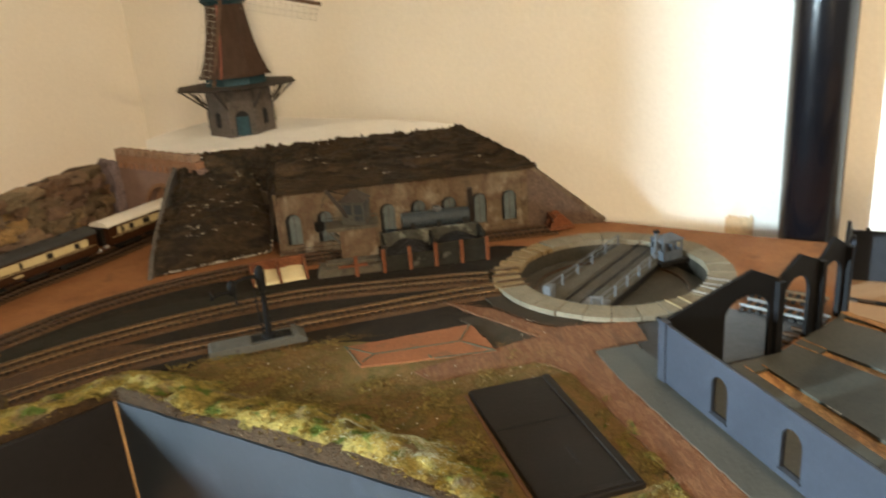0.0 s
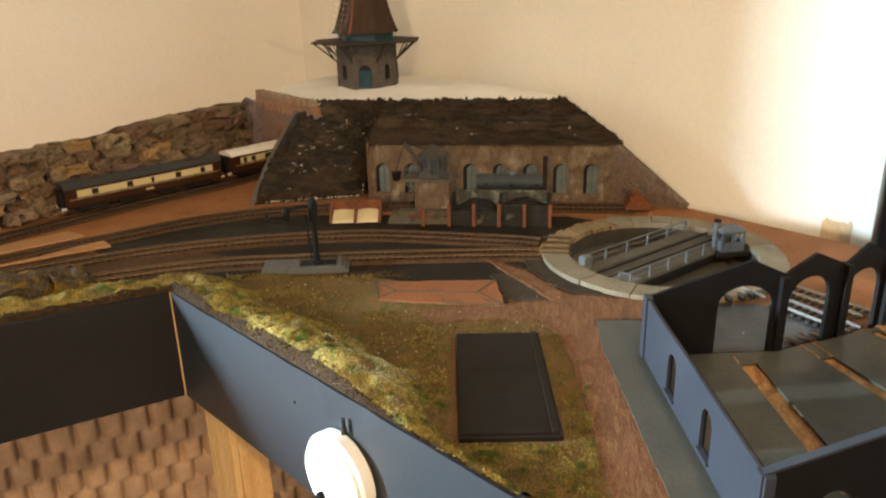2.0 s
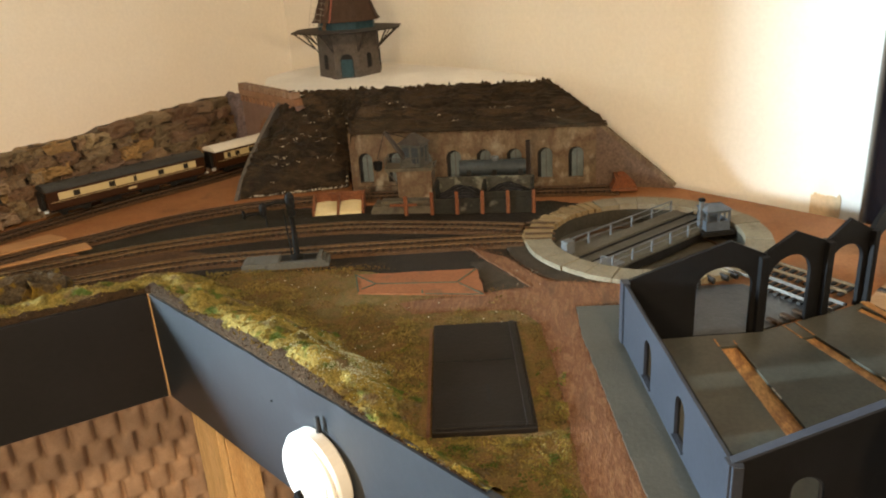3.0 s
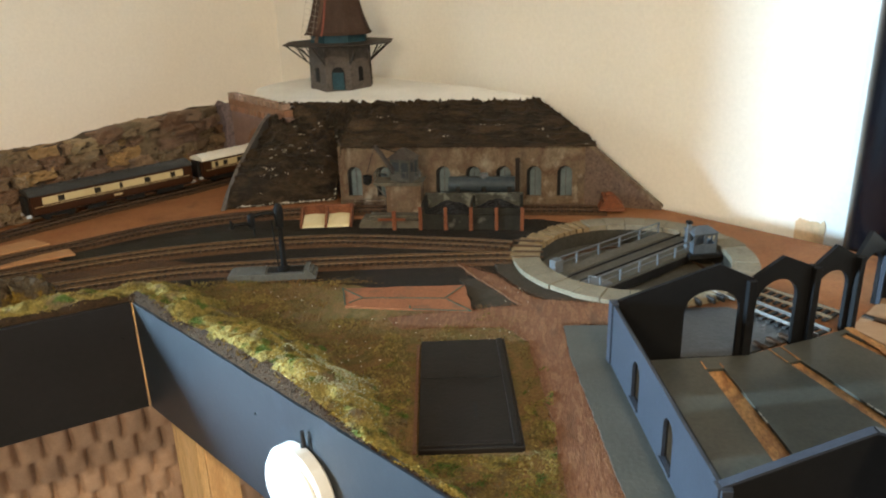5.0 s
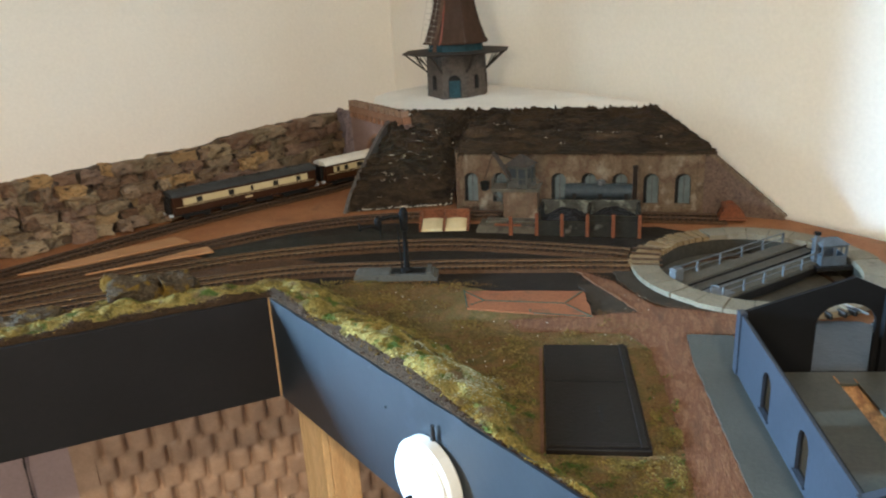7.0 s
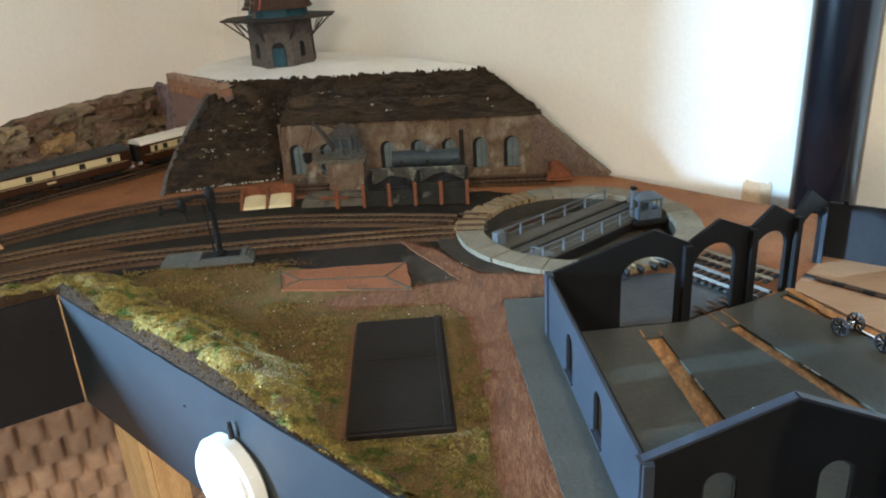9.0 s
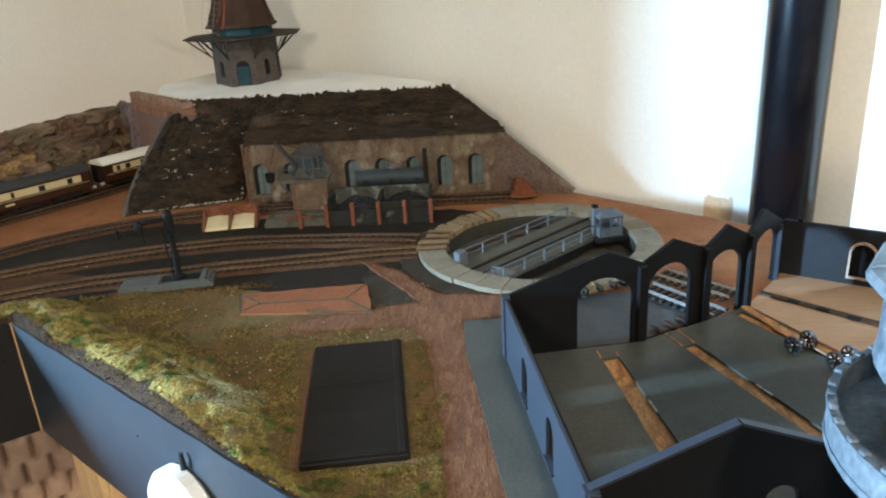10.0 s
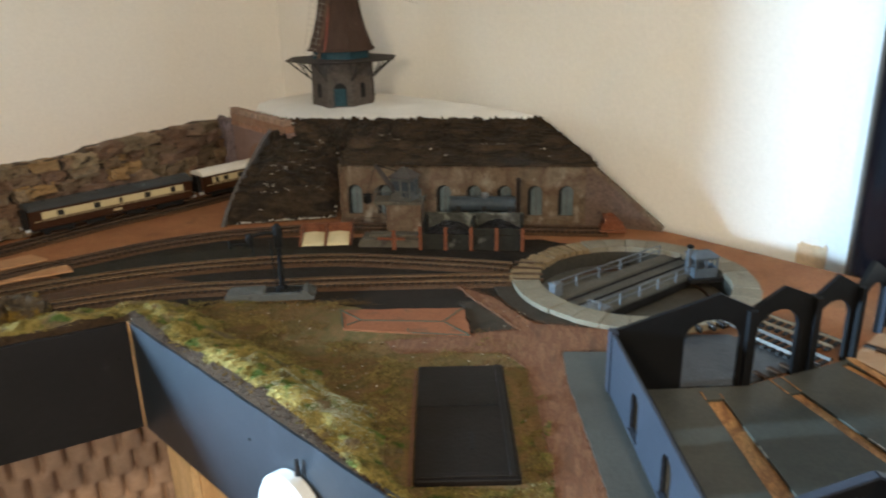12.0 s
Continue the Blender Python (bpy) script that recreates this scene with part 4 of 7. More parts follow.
rnd = random.Random(3)
spots = []
clumps, grit = [], []
while len(spots) + len(clumps) < 17000:
    i, j = rnd.uniform(0, NS - 1), rnd.uniform(0, NW - 1)
    p = on_bank(i, j)
    k = noise.noise(p * 48)
    if j < soil_rows(int(i)) + 0.1 + 1.6 * noise.noise(p * 90):
        (clumps if j > 0.8 and noise.noise(p * 110) > 0.12 else grit).append(p)
    elif k > 0.12:
        spots.append(p)
    elif k > -0.30:
        clumps.append(p)
# strip of low turf between the panel and the edge
for n in range(5200):
    p = FAS + FAS_R * rnd.uniform(0.27, 0.45) + Vector((0.632, 0.775, 0)) * rnd.uniform(0.012, 0.095)
    q = pm.inverted() @ p
    if (abs(q.x) < 0.046 and abs(q.y) < 0.0835) or p.x > 0.315:
        continue
    if noise.noise(p * 34) + rnd.uniform(-0.25, 0.25) > -0.02:
        (spots if noise.noise(p * 48) > 0.1 else clumps).append(p + Vector((0, 0, 0.0008)))


def clods(name, places, r0, r1, mat, label, category):
    """Many small crumbs of ground foam, joined."""
    rnd = random.Random(17)
    verts, faces = [], []
    for p in places:
        r = rnd.uniform(r0, r1)
        k = len(verts)
        for q in ((1, 0, 0), (-0.5, 0.87, 0), (-0.5, -0.87, 0), (0, 0, 1), (0, 0, -0.6)):
            verts.append(tuple(p + Vector((q[0] * rnd.uniform(0.5, 1.4), q[1] * rnd.uniform(0.5, 1.4), q[2] * rnd.uniform(0.5, 1.3) + 0.2)) * r))
        faces += [(k, k + 1, k + 3), (k + 1, k + 2, k + 3), (k + 2, k, k + 3), (k + 1, k, k + 4), (k + 2, k + 1, k + 4), (k, k + 2, k + 4)]
    me = bpy.data.meshes.new(name)
    me.from_pydata(verts, [], faces)
    me.materials.append(mat)
    return tagged(new(name, me), label, category, kind="stuff")


clods("turf_crumbs", clumps, 0.0005, 0.0015, M_BLADE, "crumbs of yellow and olive ground foam", "turf")
clods("edge_grit", grit, 0.0003, 0.0011, M_GRIT, "brown grit along the fascia edge", "grit")
blades("grass_tufts", spots, 0.0008, 0.0022, M_BLADE, "tufts of yellow and green model grass", "grass")
spots = []
while len(spots) < 7000:
    x, y = rnd.uniform(-0.08, 0.31), rnd.uniform(0.42, 0.79)
    s = (Vector((x, y, 0)) - FAS).dot(Vector((0.632, 0.775, 0)))
    if s < 0.045 or y > 0.80 - 0.30 * max(0, x - 0.1) - 0.02 or (0.085 < x < 0.235 and y > 0.70):
        continue
    q = (pm.inverted() @ Vector((x, y, 0)))
    if abs(q.x) < 0.044 and abs(q.y) < 0.083:
        continue
    if x > 0.285:
        continue
    if noise.noise(Vector((x, y, 0)) * 32) + rnd.uniform(-0.3, 0.3) > -0.05:
        spots.append(Vector((x, y, 0.0012)))
blades("turf_scatter", spots, 0.0008, 0.0024, M_SCATTER, "fine brown and olive turf scattered on earth", "turf")

# tufts of foam thinning out from the bank over the earth, and a few pale specks
tufts, specks = [], []
while len(tufts) < 2600:
    x, y = rnd.uniform(-0.09, 0.30), rnd.uniform(0.45, 0.79)
    s = (Vector((x, y, 0)) - FAS).dot(Vector((0.632, 0.775, 0)))
    q = pm.inverted() @ Vector((x, y, 0))
    if s < 0.06 or (abs(q.x) < 0.046 and abs(q.y) < 0.085) or x > 0.286 or (0.085 < x < 0.24 and y > 0.705):
        continue
    n = noise.noise(Vector((x, y, 5)) * 40)
    if n + rnd.uniform(-0.25, 0.25) > 0.10 + max(0, s - 0.09) * 4.5:
        tufts.append(Vector((x, y, 0.0014 + max(0, n) * 0.003)))
    if rnd.random() < 0.004:
        specks.append(Vector((x, y, 0.0026)))
clods("olive_turf", tufts, 0.0005, 0.0016, M_OLIVE, "olive tufts of ground foam scattered over the earth", "turf")
clods("pale_specks", specks, 0.0006, 0.0012, M_FLECK, "small pale crumbs scattered over the earth", "crumbs")

# mossy turf in front of and beside the panel
MOSS = [(0.166, 0.560), (0.186, 0.520), (0.196, 0.489), (0.240, 0.484), (0.281, 0.487), (0.289, 0.512), (0.299, 0.520), (0.307, 0.455), (0.322, 0.372), (0.296, 0.388), (0.240, 0.430), (0.190, 0.480)]
sheet("moss_ground", MOSS, 0.0017, M_EARTH, "mossy yellow green turf round the black panel", "turf", 0.010, freq=45)
moss = []
while len(moss) < 5200:
    x, y = rnd.uniform(0.15, 0.325), rnd.uniform(0.36, 0.63)
    q = pm.inverted() @ Vector((x, y, 0))
    if abs(q.x) < 0.043 and abs(q.y) < 0.0838:
        continue
    s = (Vector((x, y, 0)) - FAS).dot(Vector((0.632, 0.775, 0)))
    if s < 0.012 or x > 0.302 + 0.10 * max(0, 0.45 - y):
        continue
    near = max(0, y - 0.50) * 5 if x > 0.20 else max(0, y - 0.53) * 5 + max(0, x - 0.185) * 4
    n = noise.noise(Vector((x, y, 2)) * 55)
    if n + rnd.uniform(-0.42, 0.42) > 0.0 + near * 1.3:
        moss.append(Vector((x, y, 0.0016 + max(0, n) * 0.0035)))
clods("moss_clumps", moss, 0.0005, 0.0012, M_MOSS, "mossy clumps of ground foam round the black panel", "turf")
# earth spilling over the edge of the cinders
spill = []
edge = [(-0.05, 0.785), (0.09, 0.79), (0.21, 0.738), (0.285, 0.69)]
for (x0, y0), (x1, y1) in zip(edge, edge[1:]):
    for k in range(int(math.hypot(x1 - x0, y1 - y0) / 0.00009)):
        f = rnd.random()
        x, y = x0 + (x1 - x0) * f + rnd.gauss(0, 0.003), y0 + (y1 - y0) * f + rnd.gauss(0.002, 0.0075)
        if not (0.085 < x < 0.235 and 0.715 < y < 0.79) and x < 0.275:
            spill.append(Vector((x, y, 0.0012)))
clods("earth_crumbs", spill, 0.0003, 0.0010, M_EARTH, "brown earth crumbs strewn over the cinders", "earth")

# daylight on the hump of the bank, put in as whitish crumbs
pale = []
while len(pale) < 2600:
    s = rnd.gauss(0.268, 0.024)
    i = (s - S0) / (S1 - S0) * NS
    j = 11 + rnd.gauss(0, 3.8)
    if 0 < j < NW - 1 and 0 < i < NS - 1 and noise.noise(Vector((s * 60, j * 0.28, 4))) + rnd.uniform(-0.35, 0.35) > 0.0:
        pale.append(on_bank(i, j) + Vector((0, 0, 0.0004)))
clods("pale_turf", pale, 0.0003, 0.0009, M_DAYLITFOAM, "whitish ground foam with daylight painted in", "turf")
# pinkish grit strewn over the path's edges
strewn = []
for (x0, y0), (x1, y1) in zip(PATH_EDGE, PATH_EDGE[1:] + PATH_EDGE[:1]):
    for k in range(int(math.hypot(x1 - x0, y1 - y0) / 0.00022)):
        f = rnd.random()
        strewn.append(Vector((x0 + (x1 - x0) * f + rnd.gauss(0, 0.0035), y0 + (y1 - y0) * f + rnd.gauss(0, 0.0035), 0.0024)))
strewn = [p for p in strewn if not (abs((pm.inverted() @ p).x) < 0.046 and abs((pm.inverted() @ p).y) < 0.085) and p.x < 0.352]
clods("path_grit", strewn, 0.0002, 0.0006, M_PATH, "pinkish clay grit strewn along the footpath", "grit")

# grey rocks in the bank
for x, y, sx, sy, sz, seed in ((-0.266, 0.700, 0.056, 0.040, 0.042, 1), (-0.222, 0.720, 0.036, 0.030, 0.036, 2), (-0.345, 0.622, 0.060, 0.030, 0.016, 3), (-0.425, 0.565, 0.034, 0.026, 0.018, 4), (-0.385, 0.59, 0.03, 0.022, 0.014, 5), (-0.475, 0.525, 0.040, 0.03, 0.018, 6)):
    bm = bmesh.new()
    rough_rock(bm, sx, sy, sz, seed, frame_of((x, y, 0.0075), (0.81, 0.58, 0)), 9, 0.30)
    for v in bm.verts:
        v.co += 0.0035 * Vector((noise.noise(v.co * 110), noise.noise(v.co * 110 + Vector((7, 0, 0))), noise.noise(v.co * 110 + Vector((0, 7, 0)))))
    tagged(part("bank_rock", bm, M_GREYROCK), "weathered grey rock set in the grass bank", "rock", group="rocks in the bank")

# ---- tracks ----
GAUGE = 0.0165
_SLEEPER = {}


def sleeper_mesh(mat):
    if mat.name not in _SLEEPER:
        bm = bmesh.new()
        box(bm, -0.0155, 0.0155, -0.0018, 0.0018, 0, 0.0022)
        _SLEEPER[mat.name] = finish("sleeper", bm, mat)
    return _SLEEPER[mat.name]


def track(label, pts, z=0.001, rail=None, tie=None, bed=True, pitch=0.0082, lift=0.0):
    line = [p + Vector((0, 0, z)) for p in spline(pts)]
    t = thing("railway_track", label, "track", group="tracks of the yard")
    if bed:
        sweep_pts = line
        bm = bmesh.new()
        sweep(bm, sweep_pts, [(-0.021, -0.0015), (-0.0175, 0.0012), (0.0175, 0.0012), (0.021, -0.0015)])
        part("ballast", bm, M_TRACKBED, t)
    for side in (-1, 1):
        bm = bmesh.new()
        o = side * (GAUGE / 2 + 0.0005)
        sweep(bm, line, [(o - 0.0010, 0.0022), (o + 0.0010, 0.0022), (o + 0.0004, 0.0030), (o + 0.0004, 0.0040), (o + 0.0006, 0.0044), (o + 0.0006, 0.0050), (o - 0.0006, 0.0050), (o - 0.0006, 0.0044), (o - 0.0004, 0.0040), (o - 0.0004, 0.0030)])
        part("rail", bm, rail or M_RAIL, t)
    tie = tie or M_SLEEPER
    step = max(1, round(pitch / 0.004))
    for i in range(1, len(line) - 1, step):
        d = (line[i + 1] - line[i - 1]).normalized()
        ob = new("sleeper", sleeper_mesh(tie))
        ob.parent = t
        ob.matrix_world = frame_of(line[i] + Vector((0, 0, 0.0003)), Vector((d.y, -d.x, 0)))
    return t


track("rusty main line track beside the rock face", [(-0.74, 0.30), (-0.63, 0.545), (-0.535, 0.70), (-0.480, 0.802), (-0.441, 0.872), (-0.397, 0.949), (-0.322, 1.068), (-0.246, 1.166), (-0.165, 1.29), (-0.08, 1.42)], 0.0005)
track("rusty siding curving along the stone front", [(-0.70, 0.43), (-0.58, 0.60), (-0.50, 0.695), (-0.435, 0.755), (-0.385, 0.799), (-0.333, 0.851), (-0.279, 0.903), (-0.218, 0.962), (-0.163, 0.999), (-0.10, 1.028), (0.0, 1.052), (0.10, 1.060), (0.29, 1.0615), (0.395, 1.0605)], 0.0005)
track("rusty yard track leading to the turntable", [(-0.62, 0.47), (-0.50, 0.615), (-0.42, 0.695), (-0.34, 0.764), (-0.244, 0.829), (-0.18, 0.865), (-0.11, 0.893), (-0.036, 0.914), (0.035, 0.927), (0.10, 0.928), (0.216, 0.917), (0.268, 0.909)], 0.0010, M_BRIGHTRAIL)
track("rusty yard track leading to the turntable", [(-0.60, 0.49), (-0.47, 0.604), (-0.398, 0.653), (-0.347, 0.688), (-0.294, 0.722), (-0.210, 0.770), (-0.150, 0.800), (-0.088, 0.822), (-0.012, 0.836), (0.05, 0.848), (0.11, 0.856), (0.22, 0.8685), (0.268, 0.871)], 0.0010, M_BRIGHTRAIL)
sheet("junction_ballast", [(-0.75, 0.36), (-0.56, 0.66), (-0.46, 0.758), (-0.36, 0.842), (-0.27, 0.848), (-0.16, 0.862), (-0.10, 0.845), (-0.15, 0.788), (-0.29, 0.70), (-0.46, 0.588), (-0.62, 0.44)], 0.0008, M_TRACKBED, "brown ballast spread over the junction", "ground", 0.003)
# bare wood wedges between the tracks
sheet("wood_wedge", [(-0.475, 0.765), (-0.42, 0.800), (-0.37, 0.852), (-0.318, 0.905), (-0.352, 0.922), (-0.40, 0.870)], 0.0032, M_WEDGE, "bare wooden wedge between the tracks", "board", 0.0008)
sheet("wood_wedge", [(-0.385, 0.775), (-0.30, 0.842), (-0.262, 0.868), (-0.285, 0.890), (-0.33, 0.828)], 0.0032, M_WEDGE, "bare wooden wedge between the tracks", "board", 0.0008)

# ---- turntable ----
tt = thing("turntable", "sunken locomotive turntable with pale coping ring", "turntable", Matrix.Translation(TT), kind="")
PIT_Z = -0.019
bm = bmesh.new()
cyl(bm, PIT_R + 0.012, PIT_R + 0.012, PIT_Z - 0.006, PIT_Z, 64)
part("pit_floor", bm, M_PIT, tt)
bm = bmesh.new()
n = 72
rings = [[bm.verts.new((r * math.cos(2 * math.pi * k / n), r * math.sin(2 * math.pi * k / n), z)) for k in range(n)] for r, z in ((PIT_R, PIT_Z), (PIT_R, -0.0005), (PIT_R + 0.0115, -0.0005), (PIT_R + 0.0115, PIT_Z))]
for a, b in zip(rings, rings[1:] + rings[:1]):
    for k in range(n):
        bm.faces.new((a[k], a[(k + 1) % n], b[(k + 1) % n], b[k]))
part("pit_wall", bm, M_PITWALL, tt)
for r in (0.0865,):
    bm = bmesh.new()
    n = 72
    prof = ((r - 0.001, PIT_Z), (r + 0.001, PIT_Z), (r + 0.001, PIT_Z + 0.003), (r - 0.001, PIT_Z + 0.003))
    rings = [[bm.verts.new((q * math.cos(2 * math.pi * k / n), q * math.sin(2 * math.pi * k / n), z)) for k in range(n)] for q, z in prof]
    for a, b in zip(rings, rings[1:] + rings[:1]):
        for k in range(n):
            bm.faces.new((a[k], a[(k + 1) % n], b[(k + 1) % n], b[k]))
    part("ring_rail", bm, M_RAIL, tt)
# coping blocks: stone all round, but timbers where the yard tracks arrive
a_from, a_to = radians(112), radians(187)
count = 0
ang = radians(0)


def ring_block(a0, a1, r0, r1, z0, z1, mat, name):
    bm = bmesh.new()
    k = 3
    vs = []
    for z in (z0, z1):
        vs.append([bm.verts.new((r * math.cos(a0 + (a1 - a0) * i / k), r * math.sin(a0 + (a1 - a0) * i / k), z)) for r in (r0, r1) for i in range(k + 1)])
    lo, hi = vs
    m = k + 1
    for i in range(k):
        bm.faces.new((hi[i], hi[i + 1], hi[m + i + 1], hi[m + i]))
        bm.faces.new((lo[i], lo[m + i], lo[m + i + 1], lo[i + 1]))
        bm.faces.new((lo[i], lo[i + 1], hi[i + 1], hi[i]))
        bm.faces.new((lo[m + i], hi[m + i], hi[m + i + 1], lo[m + i + 1]))
    bm.faces.new((lo[0], hi[0], hi[m], lo[m]))
    bm.faces.new((lo[k], lo[m + k], hi[m + k], hi[k]))
    return part(name, bm, mat, tt)


STONES = 23
gap = radians(0.22)
span = 2 * math.pi - (a_to - a_from)
rr = random.Random(5)
for i in range(STONES):
    a0 = a_to + span * i / STONES
    a1 = a_to + span * (i + 1) / STONES
    ring_block(a0 + gap, a1 - gap, PIT_R - 0.001, RING_R + rr.uniform(-0.001, 0.001), -0.0005, 0.0062 + rr.uniform(-0.0004, 0.0004), M_RINGSTONE, "coping_stone")
TIES = 14
for i in range(TIES):
    a0 = a_from + (a_to - a_from) * i / TIES
    a1 = a_from + (a_to - a_from) * (i + 1) / TIES
    ring_block(a0 + gap * 3, a1 - gap * 3, PIT_R - 0.003 + rr.uniform(0, 0.002), RING_R + rr.uniform(-0.004, 0.004), -0.0005, 0.0052 + rr.uniform(-0.0006, 0.0006), M_RINGWOOD, "coping_timber")
# short rails over the coping for the two yard tracks
for c, dvec in ((Vector((0.268, 0.909, 0)) - TT, Vector((0.995, -0.10, 0))), (Vector((0.268, 0.871, 0)) - TT, Vector((1, 0.0, 0)))):
    for side in (-1, 1):
        bm = bmesh.new()
        box(bm, 0.0, 0.034, side * 0.00875 - 0.0006, side * 0.00875 + 0.0006, 0.0045, 0.0072, frame_of(c, dvec))
        part("approach_rail", bm, M_RAIL, tt)

# bridge
BA = radians(44.5)
bridge = part("bridge_deck", box(bmesh.new(), -0.101, 0.101, -0.034, 0.034, -0.0025, 0.0005, ID, 0.0005), M_DECK, tt)
bridge.matrix_world = Matrix.Translation(TT + Vector((0, 0, 0.0))) @ Matrix.Rotation(BA, 4, "Z")
for s in (-1, 1):
    bm = bmesh.new()
    box(bm, -0.103, 0.103, s * 0.00875 - 0.0006, s * 0.00875 + 0.0006, 0.0015, 0.0036)
    part("bridge_rail", bm, M_UNDER, bridge)
    bm = bmesh.new()
    n = 14
    # fish-bellied girder under each side
    top = [(-0.098 + 0.196 * k / n, -0.0025) for k in range(n + 1)]
    bot = [(0.098 - 0.196 * k / n, -0.0085 - 0.006 * math.sin(math.pi * k / n)) for k in range(n + 1)]
    plate(bm, top + bot, [], 0.003, Matrix.Translation((0, s * 0.029 - 0.0015, 0)))
    part("girder", bm, M_UNDER, bridge)
    bm = bmesh.new()
    box(bm, -0.098, 0.098, s * 0.024 - 0.0085, s * 0.024 + 0.0085, 0.0006, 0.0016)
    part("walkway", bm, M_PIT, bridge)
    x0, x1 = (-0.094, 0.092) if s > 0 else (-0.094, 0.066)
    for z in (0.0145,):
        bm = bmesh.new()
        tube(bm, [(x0, s * 0.0325, z), (x1, s * 0.0325, z)], 0.0008, 6)
        part("handrail", bm, M_TTGREY, bridge)
    bm = bmesh.new()
    tube(bm, [(x0, s * 0.0325, 0.008), (x1, s * 0.0325, 0.008)], 0.0005, 5)
    part("handrail", bm, M_TTGREY, bridge)
    for k in range(6):
        x = x0 + (x1 - x0) * k / 5
        bm = bmesh.new()
        box(bm, x - 0.0009, x + 0.0009, s * 0.0325 - 0.0009, s * 0.0325 + 0.0009, 0.0005, 0.015)
        part("handrail_post", bm, M_TTGREY, bridge)
# handrails turn in at the far end
for s in (-1, 1):
    bm = bmesh.new()
    tube(bm, [(-0.094, s * 0.0325, 0.0145), (-0.099, s * 0.0315, 0.0145), (-0.101, s * 0.0235, 0.0145), (-0.101, s * 0.0235, 0.0008)], 0.0008, 6)
    part("handrail_return", bm, M_TTGREY, bridge)
# end box and control cabin on the bridge
bm = bmesh.new()
box(bm, -0.100, -0.088, 0.024, 0.034, 0.0005, 0.016, ID, 0.001)
part("winch_box", bm, M_TTGREY, bridge)
bm = bmesh.new()
box(bm, -0.103, -0.076, -0.034, -0.010, 0.0007, 0.0035, ID, 0.0008)
part("ramp", bm, M_TTGREY, bridge)
CABM = Matrix.Translation(TT + Vector((0.080, 0.028, 0))) @ Matrix.Rotation(BA + radians(-30), 4, "Z")
bm = bmesh.new()
for face, (w, rot) in enumerate(((0.028, 0), (0.024, 90), (0.028, 180), (0.024, 270))):
    h = [[(-w * 0.40, 0.012), (-w * 0.05, 0.012), (-w * 0.05, 0.022), (-w * 0.40, 0.022)], [(w * 0.05, 0.012), (w * 0.40, 0.012), (w * 0.40, 0.022), (w * 0.05, 0.022)]] if face != 2 else []
    plate(bm, [(-w / 2, 0.001), (w / 2, 0.001), (w / 2, 0.025), (-w / 2, 0.025)], h, 0.001, Matrix.Rotation(radians(rot), 4, "Z") @ Matrix.Translation((0, -(0.012 if rot in (0, 180) else 0.014), 0)))
cab = part("cabin", bm, M_CABIN, tt)
cab.matrix_world = CABM
bm = bmesh.new()
vs = [bm.verts.new(p) for p in ((-0.016, -0.014, 0.025), (0.016, -0.014, 0.025), (0.016, 0.014, 0.025), (-0.016, 0.014, 0.025), (-0.006, 0, 0.031), (0.006, 0, 0.031))]
for q in ((0, 1, 5, 4), (1, 2, 5), (2, 3, 4, 5), (3, 0, 4), (3, 2, 1, 0)):
    bm.faces.new([vs[i] for i in q])
part("cabin_roof", bm, M_CABIN, cab)
part("chimney", box(bmesh.new(), -0.0175, -0.0135, -0.002, 0.002, 0.002, 0.034, ID, 0.0004), M_TTGREY, cab)
part("chimney_cap", box(bmesh.new(), -0.0185, -0.0125, -0.003, 0.003, 0.034, 0.0375, ID, 0.0004), M_CRANEBLACK, cab)
bm = bmesh.new()
box(bm, -0.02, 0.02, -0.016, 0.016, -0.004, 0.0009, ID, 0.0005)
part("cabin_platform", bm, M_UNDER, cab)
# rails carried over the coping towards the shed, dark blocks for the shade of slots in the pit wall, and stubs of cut
# sleepers
for a, r1 in ((-54.9, 0.150), (-41.4, 0.146), (-76.0, 0.134)):
    rm = Matrix.Rotation(radians(a), 4, "Z")
    for side in (-1, 1):
        part("crossing_rail", box(bmesh.new(), 0.1055, r1, side * 0.00825 - 0.0006, side * 0.00825 + 0.0006, 0.0058, 0.0078, rm), M_SILVERRAIL if a > -70 else M_RINGWOOD, tt)
    for k in (-1, 0, 1):
        part("rail_slot", box(bmesh.new(), 0.1020, 0.1056, k * 0.0085 - 0.0023, k * 0.0085 + 0.0023, -0.0052, 0.0028, rm, 0.0004), M_DARK, tt)
for k, a in enumerate((-77, -71, -65, -60.5)):
    rm = Matrix.Rotation(radians(a), 4, "Z")
    part("sleeper_stub", box(bmesh.new(), 0.131, 0.1425, -0.0014, 0.0014, 0.0025, 0.0078, rm, 0.0003), M_BLACKSLEEPER, tt)
# tracks from the turntable to the shed
for k, (p0, p1, rl) in enumerate((((0.4915, 0.745), (0.540, 0.681), M_SILVERRAIL), ((0.511, 0.778), (0.567, 0.716), M_BRIGHTRAIL))):
    a, b = Vector((*p0, 0)), Vector((*p1, 0))
    track("short track from the turntable towards the shed", [tuple(a), tuple((a + b) / 2), tuple(b)], 0.0015, rl, M_BLACKSLEEPER, bed=False)
sheet("dark_apron", [(0.352, 0.63), (0.365, 0.735), (0.42, 0.738), (0.475, 0.742), (0.53, 0.69), (0.50, 0.668), (0.46, 0.645)], 0.0012, M_DARKAPRON, "smooth dark grey card before the shed arches", "ground", 0.001)
